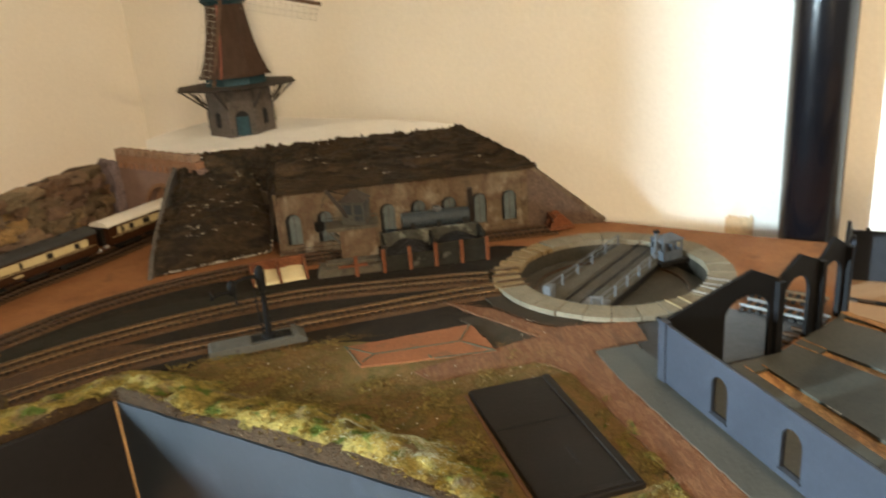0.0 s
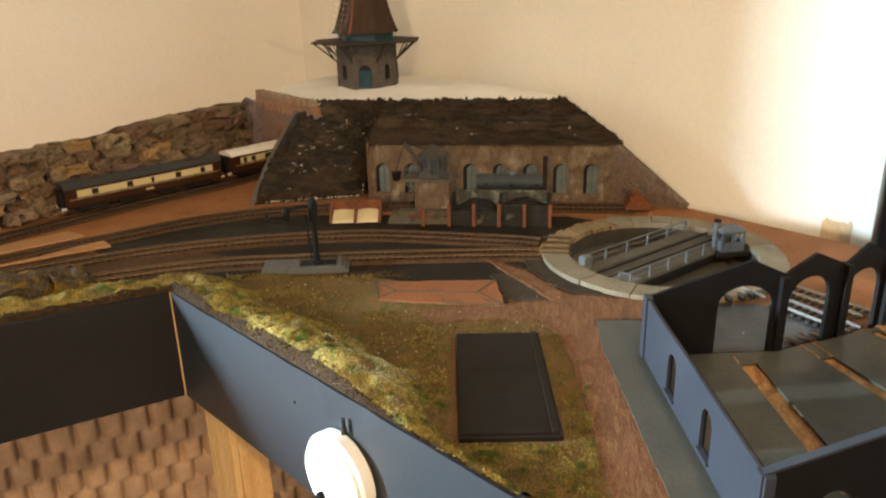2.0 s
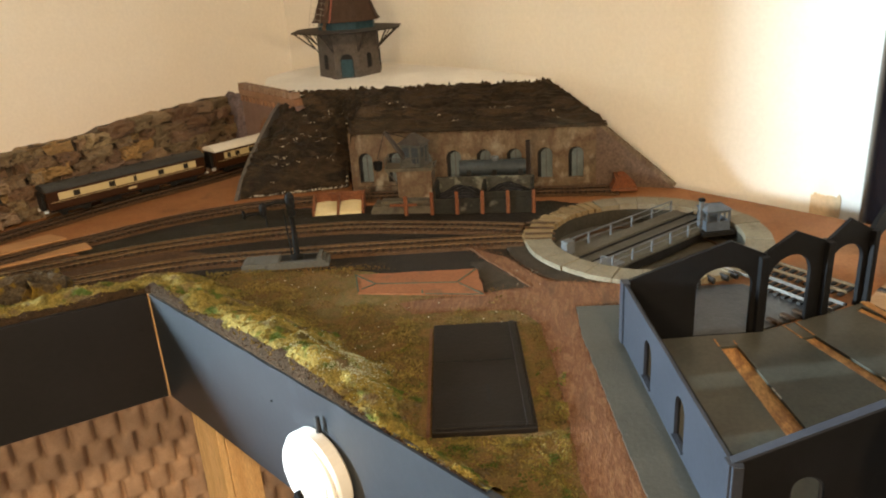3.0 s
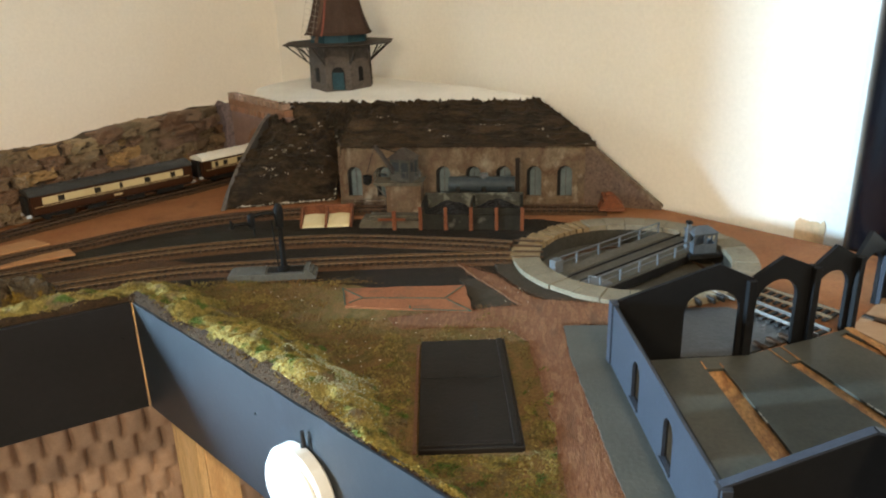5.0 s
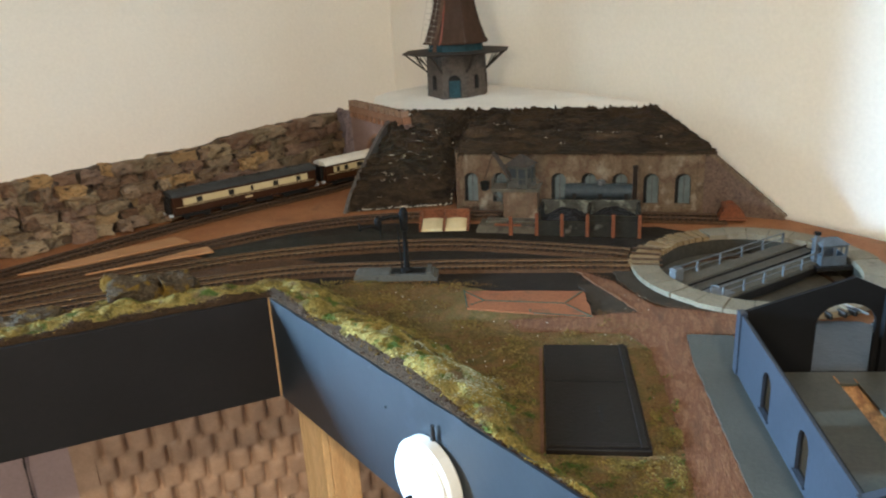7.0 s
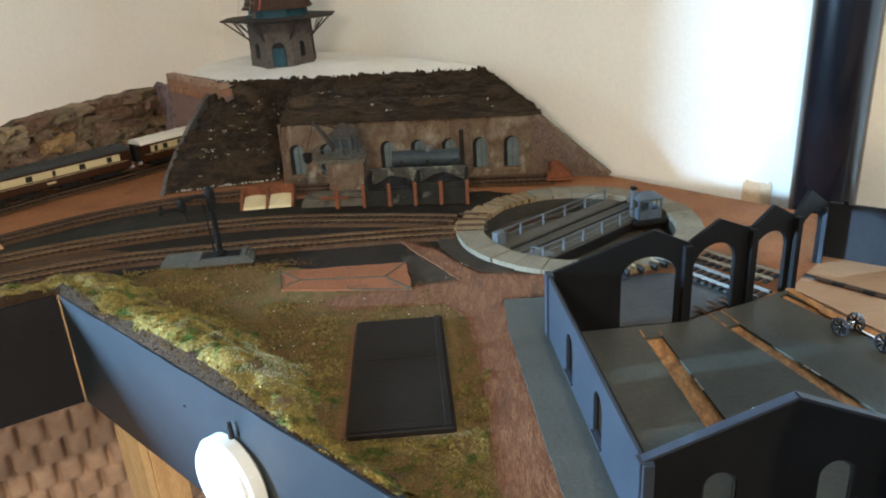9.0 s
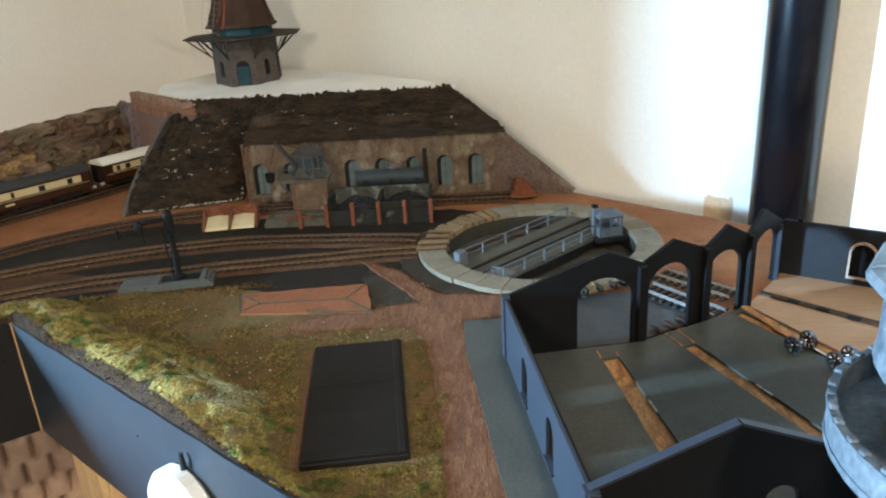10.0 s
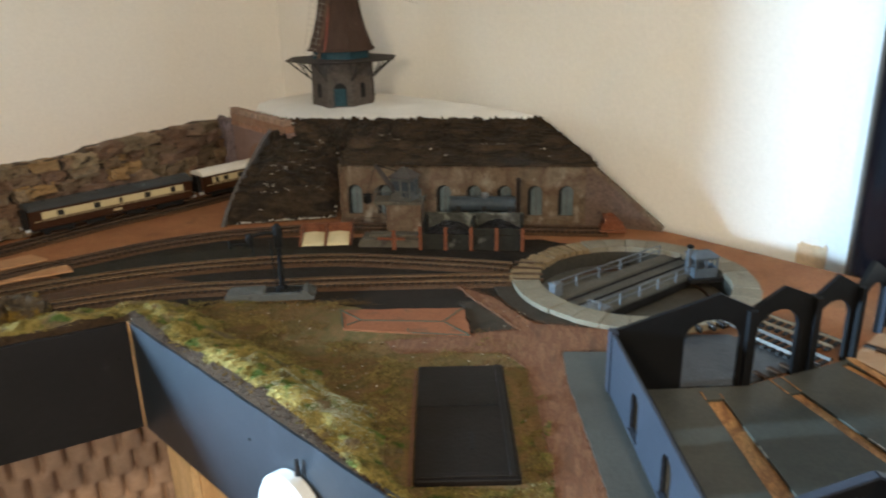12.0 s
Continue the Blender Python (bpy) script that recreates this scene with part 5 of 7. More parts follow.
for k, (x, y, a) in enumerate(((0.398, 0.735, 5), (0.414, 0.7365, -2), (0.431, 0.737, -10), (0.480, 0.660, 30), (0.494, 0.668, 28), (0.507, 0.676, 32))):
    bm = bmesh.new()
    box(bm, -0.0022, 0.0022, -0.007, 0.007, 0.0013, 0.0042, Matrix.Translation((x, y, 0)) @ Matrix.Rotation(radians(a), 4, "Z"), 0.0004)
    tagged(part("loose_sleeper", bm, M_SLEEPER if k > 2 else M_BLACKSLEEPER), "loose cut sleeper end lying by the shed", "sleeper", group="loose sleepers")

# ---- hill in the corner ----
hill = thing("clay_hill", "dark brown clay hillside with chalky flecks above the stone front", "hill", kind="structure")


def hill_front(x):
    """Front edge of the clay at x: y and z."""
    if x < 0.002:
        return 1.066 + (x + 0.145) * 0.31, 0.0
    if x < 0.022:
        f = (x - 0.002) / 0.02
        return 1.110 + (1.088 - 1.110) * f, 0.083 * f
    return 1.088, 0.0835


bm = bmesh.new()
NX, NY = 330, 120


def crag(p):
    """Torn relief of dry clay, -1 to 1."""
    a = noise.noise(p * 27)
    b = 1 - 2.4 * abs(noise.noise(p * 50 + Vector((3, 0, 0))))
    c = 1 - 2.2 * abs(noise.noise(p * 120 + Vector((0, 5, 0))))
    return 0.50 * a + 0.36 * b + 0.14 * c


vv = []
for i in range(NX + 1):
    fx = i / NX
    line = []
    for j in range(NY + 1):
        t = j / NY
        xr = 0.377 - 0.077 * (t + 0.055 * math.sin(2 * math.pi * 3 * t + 0.6) * min(1, 4 * t) * min(1, 4 * (1 - t))) + 0.004 * noise.noise(Vector((0.3, t * 22, 1)))
        xl = -0.146 + 0.02 * t
        x = xl + (xr - xl) * fx
        y0, z0 = hill_front(x)
        yb = 1.244 + 0.012 * noise.noise(Vector((x * 34, 5, 0))) + 0.007 * noise.noise(Vector((x * 120, 9, 0)))
        zb = 0.1215 + 0.0105 * noise.noise(Vector((x * 26, 2, 0))) * (1 if x < 0.13 else 0.4) + 0.0030 * noise.noise(Vector((x * 110, 4, 0)))
        y = y0 + (yb - y0) * t
        if x < 0.022:
            steep = t ** 0.62 * (1 - 0.10 * math.sin(math.pi * t))
            z = z0 + (zb - z0) * steep
            # left shoulder falls away to the plank
            fall = max(0, (-0.085 - x) / 0.06)
            z -= 0.028 * fall * t
            out, amp, squash = Vector((-0.10, -0.80, 0.58)), 0.0175, 0.80
        else:
            z = z0 + (zb - z0) * t ** 0.9
            out, amp, squash = Vector((0, -0.55, 0.83)), 0.0150, 0.40
        gully = math.exp(-((x - (0.008 - 0.035 * t)) / 0.009) ** 2) * math.sin(math.pi * min(1, t * 1.1))
        edge = min(1, 6 * t) if x > 0.016 else min(1, 3 * t)
        edge *= 1 - 0.6 * max(0, (t - 0.85) / 0.15)
        d = edge * amp * crag(Vector((x * squash, y, z))) - 0.026 * gully
        line.append(bm.verts.new(Vector((x, y, z)) + out * d))
    vv.append(line)
for i in range(NX):
    for j in range(NY):
        bm.faces.new((vv[i][j], vv[i + 1][j], vv[i + 1][j + 1], vv[i][j + 1]))
# skirt under the front lip and the back edge, so the clay has body
for i in range(NX):
    a, b = vv[i][0], vv[i + 1][0]
    c = bm.verts.new(a.co + Vector((0, 0.012, -0.004)))
    d = bm.verts.new(b.co + Vector((0, 0.012, -0.004)))
    bm.faces.new((b, a, c, d))
clay = part("clay", bm, M_HILL, hill, smooth=True)
# crumbs of clay standing proud, mostly along the ragged top edge
rnd = random.Random(11)
verts, faces = [], []
src = [v.co.copy() for v in clay.data.vertices]
def crumb(p, r):
    k = len(verts)
    for q in ((1, 0, -0.4), (-0.5, 0.9, -0.4), (-0.5, -0.9, -0.4), (0.1, 0.1, 1.0), (0.8, 0.7, 0.3)):
        verts.append(tuple(p + Vector((q[0] * rnd.uniform(0.5, 1.3), q[1] * rnd.uniform(0.5, 1.3), q[2] * rnd.uniform(0.6, 1.2))) * r))
    faces.extend(((k, k + 1, k + 3), (k + 1, k + 2, k + 3), (k + 2, k, k + 3), (k, k + 4, k + 1), (k, k + 3, k + 4), (k + 1, k + 4, k + 3)))
for n in range(2200):
    p = src[rnd.randrange((NX + 1) * (NY + 1))]
    crumb(p, rnd.uniform(0.0005, 0.0016))
for n in range(130):
    f = rnd.random()
    x = -0.12 + 0.42 * f
    crumb(Vector((x, 1.242 + 0.010 * noise.noise(Vector((x * 40, 5, 0))) + rnd.uniform(-0.006, 0.003), 0.1225 + rnd.uniform(-0.002, 0.0025))), rnd.uniform(0.001, 0.0032))
for n in range(500):
    f = rnd.random()
    crumb(Vector((0.377 - 0.077 * f + rnd.uniform(-0.004, 0.002), 1.09 + 0.157 * f, 0.0835 + 0.039 * f ** 0.9 + rnd.uniform(-0.001, 0.002))), rnd.uniform(0.001, 0.003))
for n in range(26):
    f = rnd.random()
    crumb(Vector((0.374 - 0.077 * f + rnd.uniform(-0.005, 0.001), 1.09 + 0.157 * f, 0.0825 + 0.039 * f ** 0.9)), rnd.uniform(0.0030, 0.0080))
for n in range(90):
    x = rnd.uniform(-0.10, 0.29)
    crumb(Vector((x, 1.243 + 0.010 * noise.noise(Vector((x * 40, 5, 0))) + rnd.uniform(-0.004, 0.002), 0.1205)), rnd.uniform(0.0025, 0.0070))
for n in range(260):
    x = rnd.uniform(0.016, 0.376)
    crumb(Vector((x, 1.088 + rnd.uniform(-0.001, 0.004), 0.0835 + rnd.uniform(-0.0008, 0.001))), rnd.uniform(0.0008, 0.002))
me = bpy.data.meshes.new("crumbs")
me.from_pydata(verts, [], faces)
me.materials.append(M_HILLCRUMB)
cr = new("crumbs", me)
cr.parent = hill
tagged(cr, kind="stuff")
# chalky flecks at the foot of the slope
verts, faces = [], []


def hill_at(x, t):
    i = max(0, min(NX, int((x + 0.146) / 0.523 * NX)))
    return src[i * (NY + 1) + max(0, min(NY, int(t * NY)))]


for cx, ct, cn in ((-0.075, 0.48, 6), (-0.095, 0.30, 4), (-0.05, 0.36, 4), (-0.045, 0.60, 4), (-0.105, 0.16, 5), (-0.06, 0.20, 3), (-0.03, 0.70, 3), (-0.01, 0.15, 2), (0.09, 0.5, 3), (0.24, 0.45, 3), (0.33, 0.3, 2), (0.17, 0.3, 2)):
    for n in range(cn):
        x, t = cx + rnd.gauss(0, 0.017), abs(ct + rnd.gauss(0, 0.06))
        p = hill_at(x, t) + Vector((0, -0.0010, 0.0008))
        for q in range(rnd.randrange(2, 7)):
            crumb(p + Vector((rnd.gauss(0, 0.0026), -0.0006, rnd.gauss(0, 0.0007))), rnd.uniform(0.0004, 0.0014))
# plaster squeezed out along the foot of the slope
for n in range(85):
    x = rnd.choice((-0.118, -0.082, -0.058, -0.048, -0.02, 0.0)) + rnd.gauss(0, 0.010)
    if -0.14 < x < 0.008:
        p = hill_at(x, 0.0)
        crumb(p + Vector((0, -0.0012 - abs(rnd.gauss(0, 0.001)), 0.0012 + abs(rnd.gauss(0, 0.0012)))), rnd.uniform(0.0006, 0.0020))
me = bpy.data.meshes.new("flecks")
me.from_pydata(verts, [], faces)
me.materials.append(M_FLECK)
fl = new("plaster_flecks", me)
fl.parent = hill
tagged(fl, kind="stuff")

# white plaster shelf behind the clay
bm = bmesh.new()
front = [(-0.190, 1.352), (-0.155, 1.318), (-0.110, 1.278), (-0.06, 1.262), (0.0, 1.257), (0.10, 1.259), (0.20, 1.257), (0.285, 1.255)]
NXP, NYP = 60, 24
back_a, back_b = Vector((-0.40, 1.70, 0)), BACK0 + (BACK0 - BACK1).normalized() * 0.30
rows = []
fp = spline([(x, y) for x, y in front], 0.003)
for i in range(NXP + 1):
    a = fp[min(len(fp) - 1, round(i / NXP * (len(fp) - 1)))]
    f = i / NXP
    b = Vector((-0.200, 1.400, 0)).lerp(Vector((-0.085, 1.555, 0)), f * 3.3) if f < 0.303 else Vector((-0.085, 1.555, 0)).lerp(Vector((0.312, 1.257, 0)), (f - 0.303) / 0.697)
    rows.append([bm.verts.new((*(a.lerp(b, j / NYP)).xy, 0.1205 + 0.010 * min(1, (a.lerp(b, j / NYP) - a).length / 0.09) + 0.0018 * noise.noise(a.lerp(b, j / NYP) * 25) + 0.0007 * noise.noise(a.lerp(b, j / NYP) * 90))) for j in range(NYP + 1)])
for i in range(NXP):
    for j in range(NYP):
        bm.faces.new((rows[i][j], rows[i + 1][j], rows[i + 1][j + 1], rows[i][j + 1]))
ret = bmesh.ops.extrude_face_region(bm, geom=list(bm.faces))
bmesh.ops.translate(bm, vec=(0, 0, -0.012), verts=[v for v in ret["geom"] if isinstance(v, bmesh.types.BMVert)])
tagged(part("plaster_shelf", bm, M_PLASTER, smooth=False), "uneven white plaster ledge behind the clay hill", "plaster", kind="structure")
# plain core under hill and shelf
bm = bmesh.new()
plate(bm, [(0.02, 1.13), (0.362, 1.13), (0.285, 1.235), (-0.075, 1.545), (-0.185, 1.405), (-0.175, 1.345), (-0.12, 1.30), (-0.085, 1.235), (-0.01, 1.20)], [], 0.1145, Matrix(((1, 0, 0, 0), (0, 0, 1, 0), (0, 1, 0, -0.002), (0, 0, 0, 1))))
for v in bm.verts:
    if v.co.z > 0.05 and v.co.y < 1.24:
        v.co.z = 0.070
tagged(part("hill_core", bm, M_ROCKDARK), "hidden plain former inside the hill", "former", kind="structure")

# grey plank wall at the hill's foot, beside the main line
bm = bmesh.new()
pl = frame_of((-0.1475, 1.058, 0), (0.022, 0.232, 0))
plate(bm, [(0.0, -0.001), (0.21, -0.001), (0.233, 0.106), (0.205, 0.108), (0.16, 0.095), (0.11, 0.071), (0.06, 0.045), (0.02, 0.019)], [], 0.006, pl)
tagged(part("plank_wall", bm, M_PLANK), "weathered grey sloping edge board of the hill", "board", kind="structure")

# ---- stone front with arched windows ----
front = thing("stone_front", "weathered buff stone arcade front with arched windows", "building", frame_of((0.016, 1.094, 0), (1, 0, 0)))
W = 0.348
AR = []
for k in range(8):
    c = 0.0219 + 0.0427 * k
    AR.append((c - 0.0104, c + 0.0104))
bm = bmesh.new()
plate(bm, [(0, -0.002), (W, -0.002), (W, 0.083), (0, 0.083)], [arch(a, b, 0.0105, 0.0545, 10) for a, b in AR], 0.006)
part("wall", bm, M_STONE, front)
bm = bmesh.new()
box(bm, 0.0, W, 0.0065, 0.010, -0.002, 0.082)
part("backing", bm, M_DARK, front)
for a, b in AR:
    bm = bmesh.new()
    # pane set to the right, so dark backing stands in for reveal shade
    plate(bm, arch(a + 0.0052, b + 0.001, 0.010, 0.0515, 8), [], 0.0012, Matrix.Translation((0, 0.0052, 0)))
    pane = part("window", bm, M_PANE, front)
    bm = bmesh.new()
    box(bm, (a + b) / 2 + 0.0012, (a + b) / 2 + 0.0022, 0.0042, 0.0052, 0.0105, 0.050)
    part("glazing_bar", bm, M_CABGREY, pane)
bm = bmesh.new()
box(bm, -0.001, W + 0.001, -0.0018, 0.004, -0.002, 0.0055, ID, 0.0006)
part("plinth", bm, M_STONE, front)
bm = bmesh.new()
box(bm, 0, W, -0.0012, 0.002, 0.080, 0.0838, ID, 0.0004)
part("cornice", bm, M_STONE, front)
for c in (0.0, 0.339):
    bm = bmesh.new()
    box(bm, c, c + 0.009, -0.0010, 0.001, 0.005, 0.080, ID, 0.0003)
    part("pilaster", bm, M_STONE, front)
# sloping wing wall
bm = bmesh.new()
wa, wb, wt = Vector((0.362, 1.095, 0)), Vector((0.466, 1.0672, 0)), Vector((0.377, 1.135, 0.078))
wd = (wb - wa).normalized()
plate(bm, [(0, -0.002), (0.108, -0.002), (0.108, 0.002), (0.012, 0.0805), (0, 0.0835)], [], 0.007, frame_of(wa, wd))
tagged(part("wing_wall", bm, M_WINGSTONE), "sloping reddish stone wing wall", "wall", kind="structure")
bm = bmesh.new()
plate(bm, [(0.0, 0.081), (0.011, 0.0840), (0.110, 0.0035), (0.106, -0.001), (0.0095, 0.0790)], [], 0.010, frame_of(wa + Vector((0, -0.0015, 0)), wd))
tagged(part("wing_coping", bm, M_STONE), "pale stone coping on the wing wall", "coping", kind="structure")

# ---- tunnel portal ----
PM = frame_of((-0.238, 1.363, 0), (0.705, -0.71, 0))
portal = thing("tunnel_portal", "pink stone tunnel portal with crenellated brick parapet", "portal", PM)
bm = bmesh.new()
TU0, TU1 = 0.058, 0.156
plate(bm, [(-0.003, -0.002), (TU0, -0.002)] + [(u, v) for u, v in arch(TU0, TU1, 0.0, 0.070, 12)[2:][::-1]] + [(TU1, -0.002), (0.225, -0.002), (0.225, 0.104), (-0.003, 0.104)], [], 0.012)
part("wall", bm, M_PORTAL, portal)
bm = bmesh.new()
box(bm, -0.005, 0.205, -0.003, 0.0125, 0.104, 0.1145, ID, 0.0005)
part("parapet", bm, M_PORTALBRICK, portal)
for k in range(13):
    bm = bmesh.new()
    u = 0.002 + k * 0.0153
    box(bm, u, u + 0.0065, -0.0042, -0.0005, 0.094, 0.1035, ID, 0.0004)
    part("corbel", bm, M_PORTALBRICK, portal)
for k in range(10):
    bm = bmesh.new()
    u = -0.004 + k * 0.0212
    box(bm, u, u + 0.0116, -0.003, 0.0125, 0.1148, 0.1240, ID, 0.0006)
    part("merlon", bm, M_CAPSTONE, portal, "greyish pink capstone")
bm = bmesh.new()
n = 14
ar = arch(TU0 - 0.006, TU1 + 0.006, 0.0, 0.076, n)[2:]
ai = arch(TU0, TU1, 0.0, 0.070, n)[2:]
plate(bm, [(TU1 + 0.006, -0.001)] + ar + [(TU0 - 0.006, -0.001), (TU0, -0.001)] + ai[::-1] + [(TU1, -0.001)], [], 0.003, Matrix.Translation((0, -0.0025, 0)))
part("arch_ring", bm, M_PORTALBRICK, portal)
# flat dark sheet behind the arch stands in for the tunnel's shade
bm = bmesh.new()
box(bm, TU0 - 0.03, TU1 + 0.03, 0.10, 0.11, -0.002, 0.10)
part("tunnel_lining", bm, M_DARK, portal)

# ---- rock face ----
CL = spline([(-0.83, 0.34), (-0.70, 0.58), (-0.613, 0.735), (-0.573, 0.801), (-0.524, 0.853), (-0.478, 0.916), (-0.430, 0.984), (-0.36, 1.10), (-0.300, 1.235), (-0.268, 1.335), (-0.252, 1.385)], 0.008)
cliff = thing("rock_face", "rugged layered brown rock face behind the main line", "cliff", kind="structure")


def cliff_top(i):
    f = i / (len(CL) - 1)
    y = CL[i].y
    base = 0.092 if y < 1.10 else 0.092 + 0.007 * min(1, (y - 1.10) / 0.03)
    return base + 0.005 * noise.noise(Vector((i * 0.25, 2, 0)))


bm = bmesh.new()
rows = []
NV = 16
for i, p in enumerate(CL):
    d = (CL[min(i + 1, len(CL) - 1)] - CL[max(i - 1, 0)]).normalized()
    back = Vector((-d.y, d.x, 0))
    h = cliff_top(i)
    line = []
    for j in range(NV + 1):
        v = j / NV
        q = p + back * (0.006 + 0.026 * v) + Vector((0, 0, h * v))
        q += back * (0.006 * noise.noise(q * 45)) + Vector((0, 0, 0.003 * noise.noise(q * 60 + Vector((5, 0, 0)))))
        line.append(bm.verts.new(q))
    line.append(bm.verts.new(p + back * 0.06 + Vector((0, 0, h - 0.002))))
    line.append(bm.verts.new(p + back * 0.065 + Vector((0, 0, -0.002))))
    rows.append(line)
for a, b in zip(rows, rows[1:]):
    for j in range(NV + 2):
        bm.faces.new((a[j], b[j], b[j + 1], a[j + 1]))
part("rock_body", bm, M_ROCKDARK, cliff, smooth=True)
# blocks of stone in rough courses
rr = random.Random(21)
ROCKS = []
for k in range(14):
    b = bmesh.new()
    rough_rock(b, 1, 1, 1, k + 20, ID, 5, 0.20, 0.06)
    for v in b.verts:
        v.co += 0.035 * Vector((noise.noise(v.co * 6 + Vector((k, 0, 0))), noise.noise(v.co * 6 + Vector((0, k, 0))), noise.noise(v.co * 6 + Vector((0, 0, k)))))
    ROCKS.append(finish("rock", b, M_ROCK, False))
n_rock = 0
for row in range(6):
    s = rr.uniform(0, 0.02)
    total = 0.008 * (len(CL) - 1)
    while s < total:
        i = min(len(CL) - 2, int(s / 0.008))
        p = CL[i]
        h = cliff_top(i)
        wl = rr.uniform(0.012, 0.042) * (1.5 if p.y > 1.10 else 1)
        hh = h / 6 * rr.uniform(0.90, 1.16)
        d = (CL[i + 1] - CL[max(0, i - 1)]).normalized()
        back = Vector((-d.y, d.x, 0))
        v = (row + 0.5) / 6
        q = p + back * (0.010 + 0.026 * v + rr.uniform(-0.010, 0.005)) + Vector((0, 0, h * v + rr.uniform(-0.0015, 0.0015)))
        ob = new("rock", ROCKS[rr.randrange(len(ROCKS))])
        ob.parent = cliff
        ob.matrix_world = frame_of(q, d) @ Matrix.Rotation(radians(rr.uniform(-5, 5)), 4, "Y") @ Matrix.Rotation(radians(rr.uniform(-16, 16)), 4, "Z") @ Matrix.Diagonal((wl * 1.05, rr.uniform(0.018, 0.034), hh, 1))
        n_rock += 1
        s += wl * rr.uniform(0.86, 1.06)
# purple-grey rock return between the face and the portal
bm = bmesh.new()
rough_rock(bm, 0.03, 0.05, 0.112, 77, frame_of((-0.256, 1.385, 0.045), (0.7, 0.7, 0)), 6, 0.22)
tagged(part("portal_rock", bm, M_PURPLE, smooth=False), "purplish grey rock beside the tunnel portal", "rock")

# ---- windmill ----
MX, MY, MZ = -0.038, 1.380, 0.1305
mill = thing("windmill", "smock windmill with stone base, railed stage and brown cap", "windmill", Matrix.Translation((MX, MY, MZ)) @ Matrix.Rotation(radians(7), 4, "Z"))
PH = radians(22.5)
R8 = 0.0565
bm = bmesh.new()
lathe(bm, [(R8, -0.004), (R8 * 0.985, 0.02), (R8 * 0.97, 0.074)], 8, ID, PH)
base = part("base", bm, M_MILLSTONE, mill)
AP = R8 * math.cos(PH)
for k in range(8):
    fm = Matrix.Rotation(radians(45 * k), 4, "Z") @ Matrix.Translation((0, -AP * 0.985, 0))
    if k == 0:
        bm = bmesh.new()
        plate(bm, arch(-0.0108, 0.0108, 0.0, 0.038, 8), [], 0.004, fm @ Matrix.Translation((0, -0.0020, 0)))
        part("door_surround", bm, M_DARK, base)
        bm = bmesh.new()
        plate(bm, [(-0.0098, 0.0), (0.0098, 0.0), (0.0098, 0.029), (-0.0098, 0.029)], [], 0.004, fm @ Matrix.Translation((0, -0.0028, 0)))
        part("door", bm, M_TEAL, base)
    elif k in (1, 7, 2, 6):
        bm = bmesh.new()
        plate(bm, arch(-0.0042, 0.0042, 0.013, 0.037, 6), [], 0.004, fm @ Matrix.Translation((0, -0.0016, 0)))
        part("window", bm, M_DARK, base)
        bm = bmesh.new()
        box(bm, -0.0056, 0.0056, -0.0032, 0.0, 0.0112, 0.013, fm)
        part("sill", bm, M_MILLSTONE, base)
# teal drum and railed stage
part("drum", lathe(bmesh.new(), [(R8 * 0.90, 0.076), (R8 * 0.88, 0.092)], 8, ID, PH), M_TEAL, mill)
bm = bmesh.new()
lathe(bm, [(R8 * 0.95, 0.0705), (0.098, 0.0735), (0.099, 0.0755), (R8 * 0.95, 0.0765)], 8, ID, PH)
stage = part("stage", bm, M_MILLDECK, mill)
for k in range(8):
    a = PH + radians(45 * k)
    u = Vector((math.cos(a), math.sin(a), 0))
    bm = bmesh.new()
    tube(bm, [u * R8 * 0.965 + Vector((0, 0, 0.042)), u * 0.093 + Vector((0, 0, 0.0735))], 0.0014, 6)
    part("strut", bm, M_MILLDECK, stage)
    for off in (-0.12, 0.12):
        w = Vector((math.cos(a + off), math.sin(a + off), 0))
        bm = bmesh.new()
        tube(bm, [u * R8 * 0.965 + Vector((0, 0, 0.040)), w * 0.078 + Vector((0, 0, 0.0728))], 0.0008, 5)
        part("strut", bm, M_MILLDECK, stage)
# thatched smock
bm = bmesh.new()
lathe(bm, [(0.0600, 0.089), (0.0555, 0.094), (0.046, 0.118), (0.0385, 0.145), (0.0335, 0.172), (0.0300, 0.200)], 8, ID, PH)
smock = part("smock", bm, M_THATCH, mill)
for k in range(8):
    a = PH + radians(45 * k)
    u = Vector((math.cos(a), math.sin(a), 0))
    bm = bmesh.new()
    tube(bm, [u * r + Vector((0, 0, z)) for r, z in ((0.0602, 0.0895), (0.0559, 0.094), (0.0464, 0.118), (0.0389, 0.145), (0.0339, 0.172), (0.0303, 0.199))], 0.0011 if k != 5 else 0.0018, 6)
    part("corner_post", bm, M_MILLRED if k == 5 else M_THATCH, smock)
# cap
bm = bmesh.new()
lathe(bm, [(0.031, 0.198), (0.0365, 0.204), (0.0355, 0.211)], 16)
part("cap_ring", bm, M_TEAL, mill)
bm = bmesh.new()
lathe(bm, [(0.0335, 0.210), (0.034, 0.217), (0.029, 0.227), (0.020, 0.236), (0.008, 0.243), (0.002, 0.245)], 16, Matrix.Diagonal((1.0, 1.2, 1, 1)))
part("cap", bm, M_THATCH, mill, smooth=True)
for sx in (-0.012, 0.012):
    bm = bmesh.new()
    bmesh.ops.create_uvsphere(bm, u_segments=12, v_segments=8, radius=0.0058, matrix=Matrix.Translation((sx * 0.7, -0.036, 0.208 + abs(sx) * 0.1)))
    part("cap_lamp", bm, M_TTGREY, mill, smooth=True)
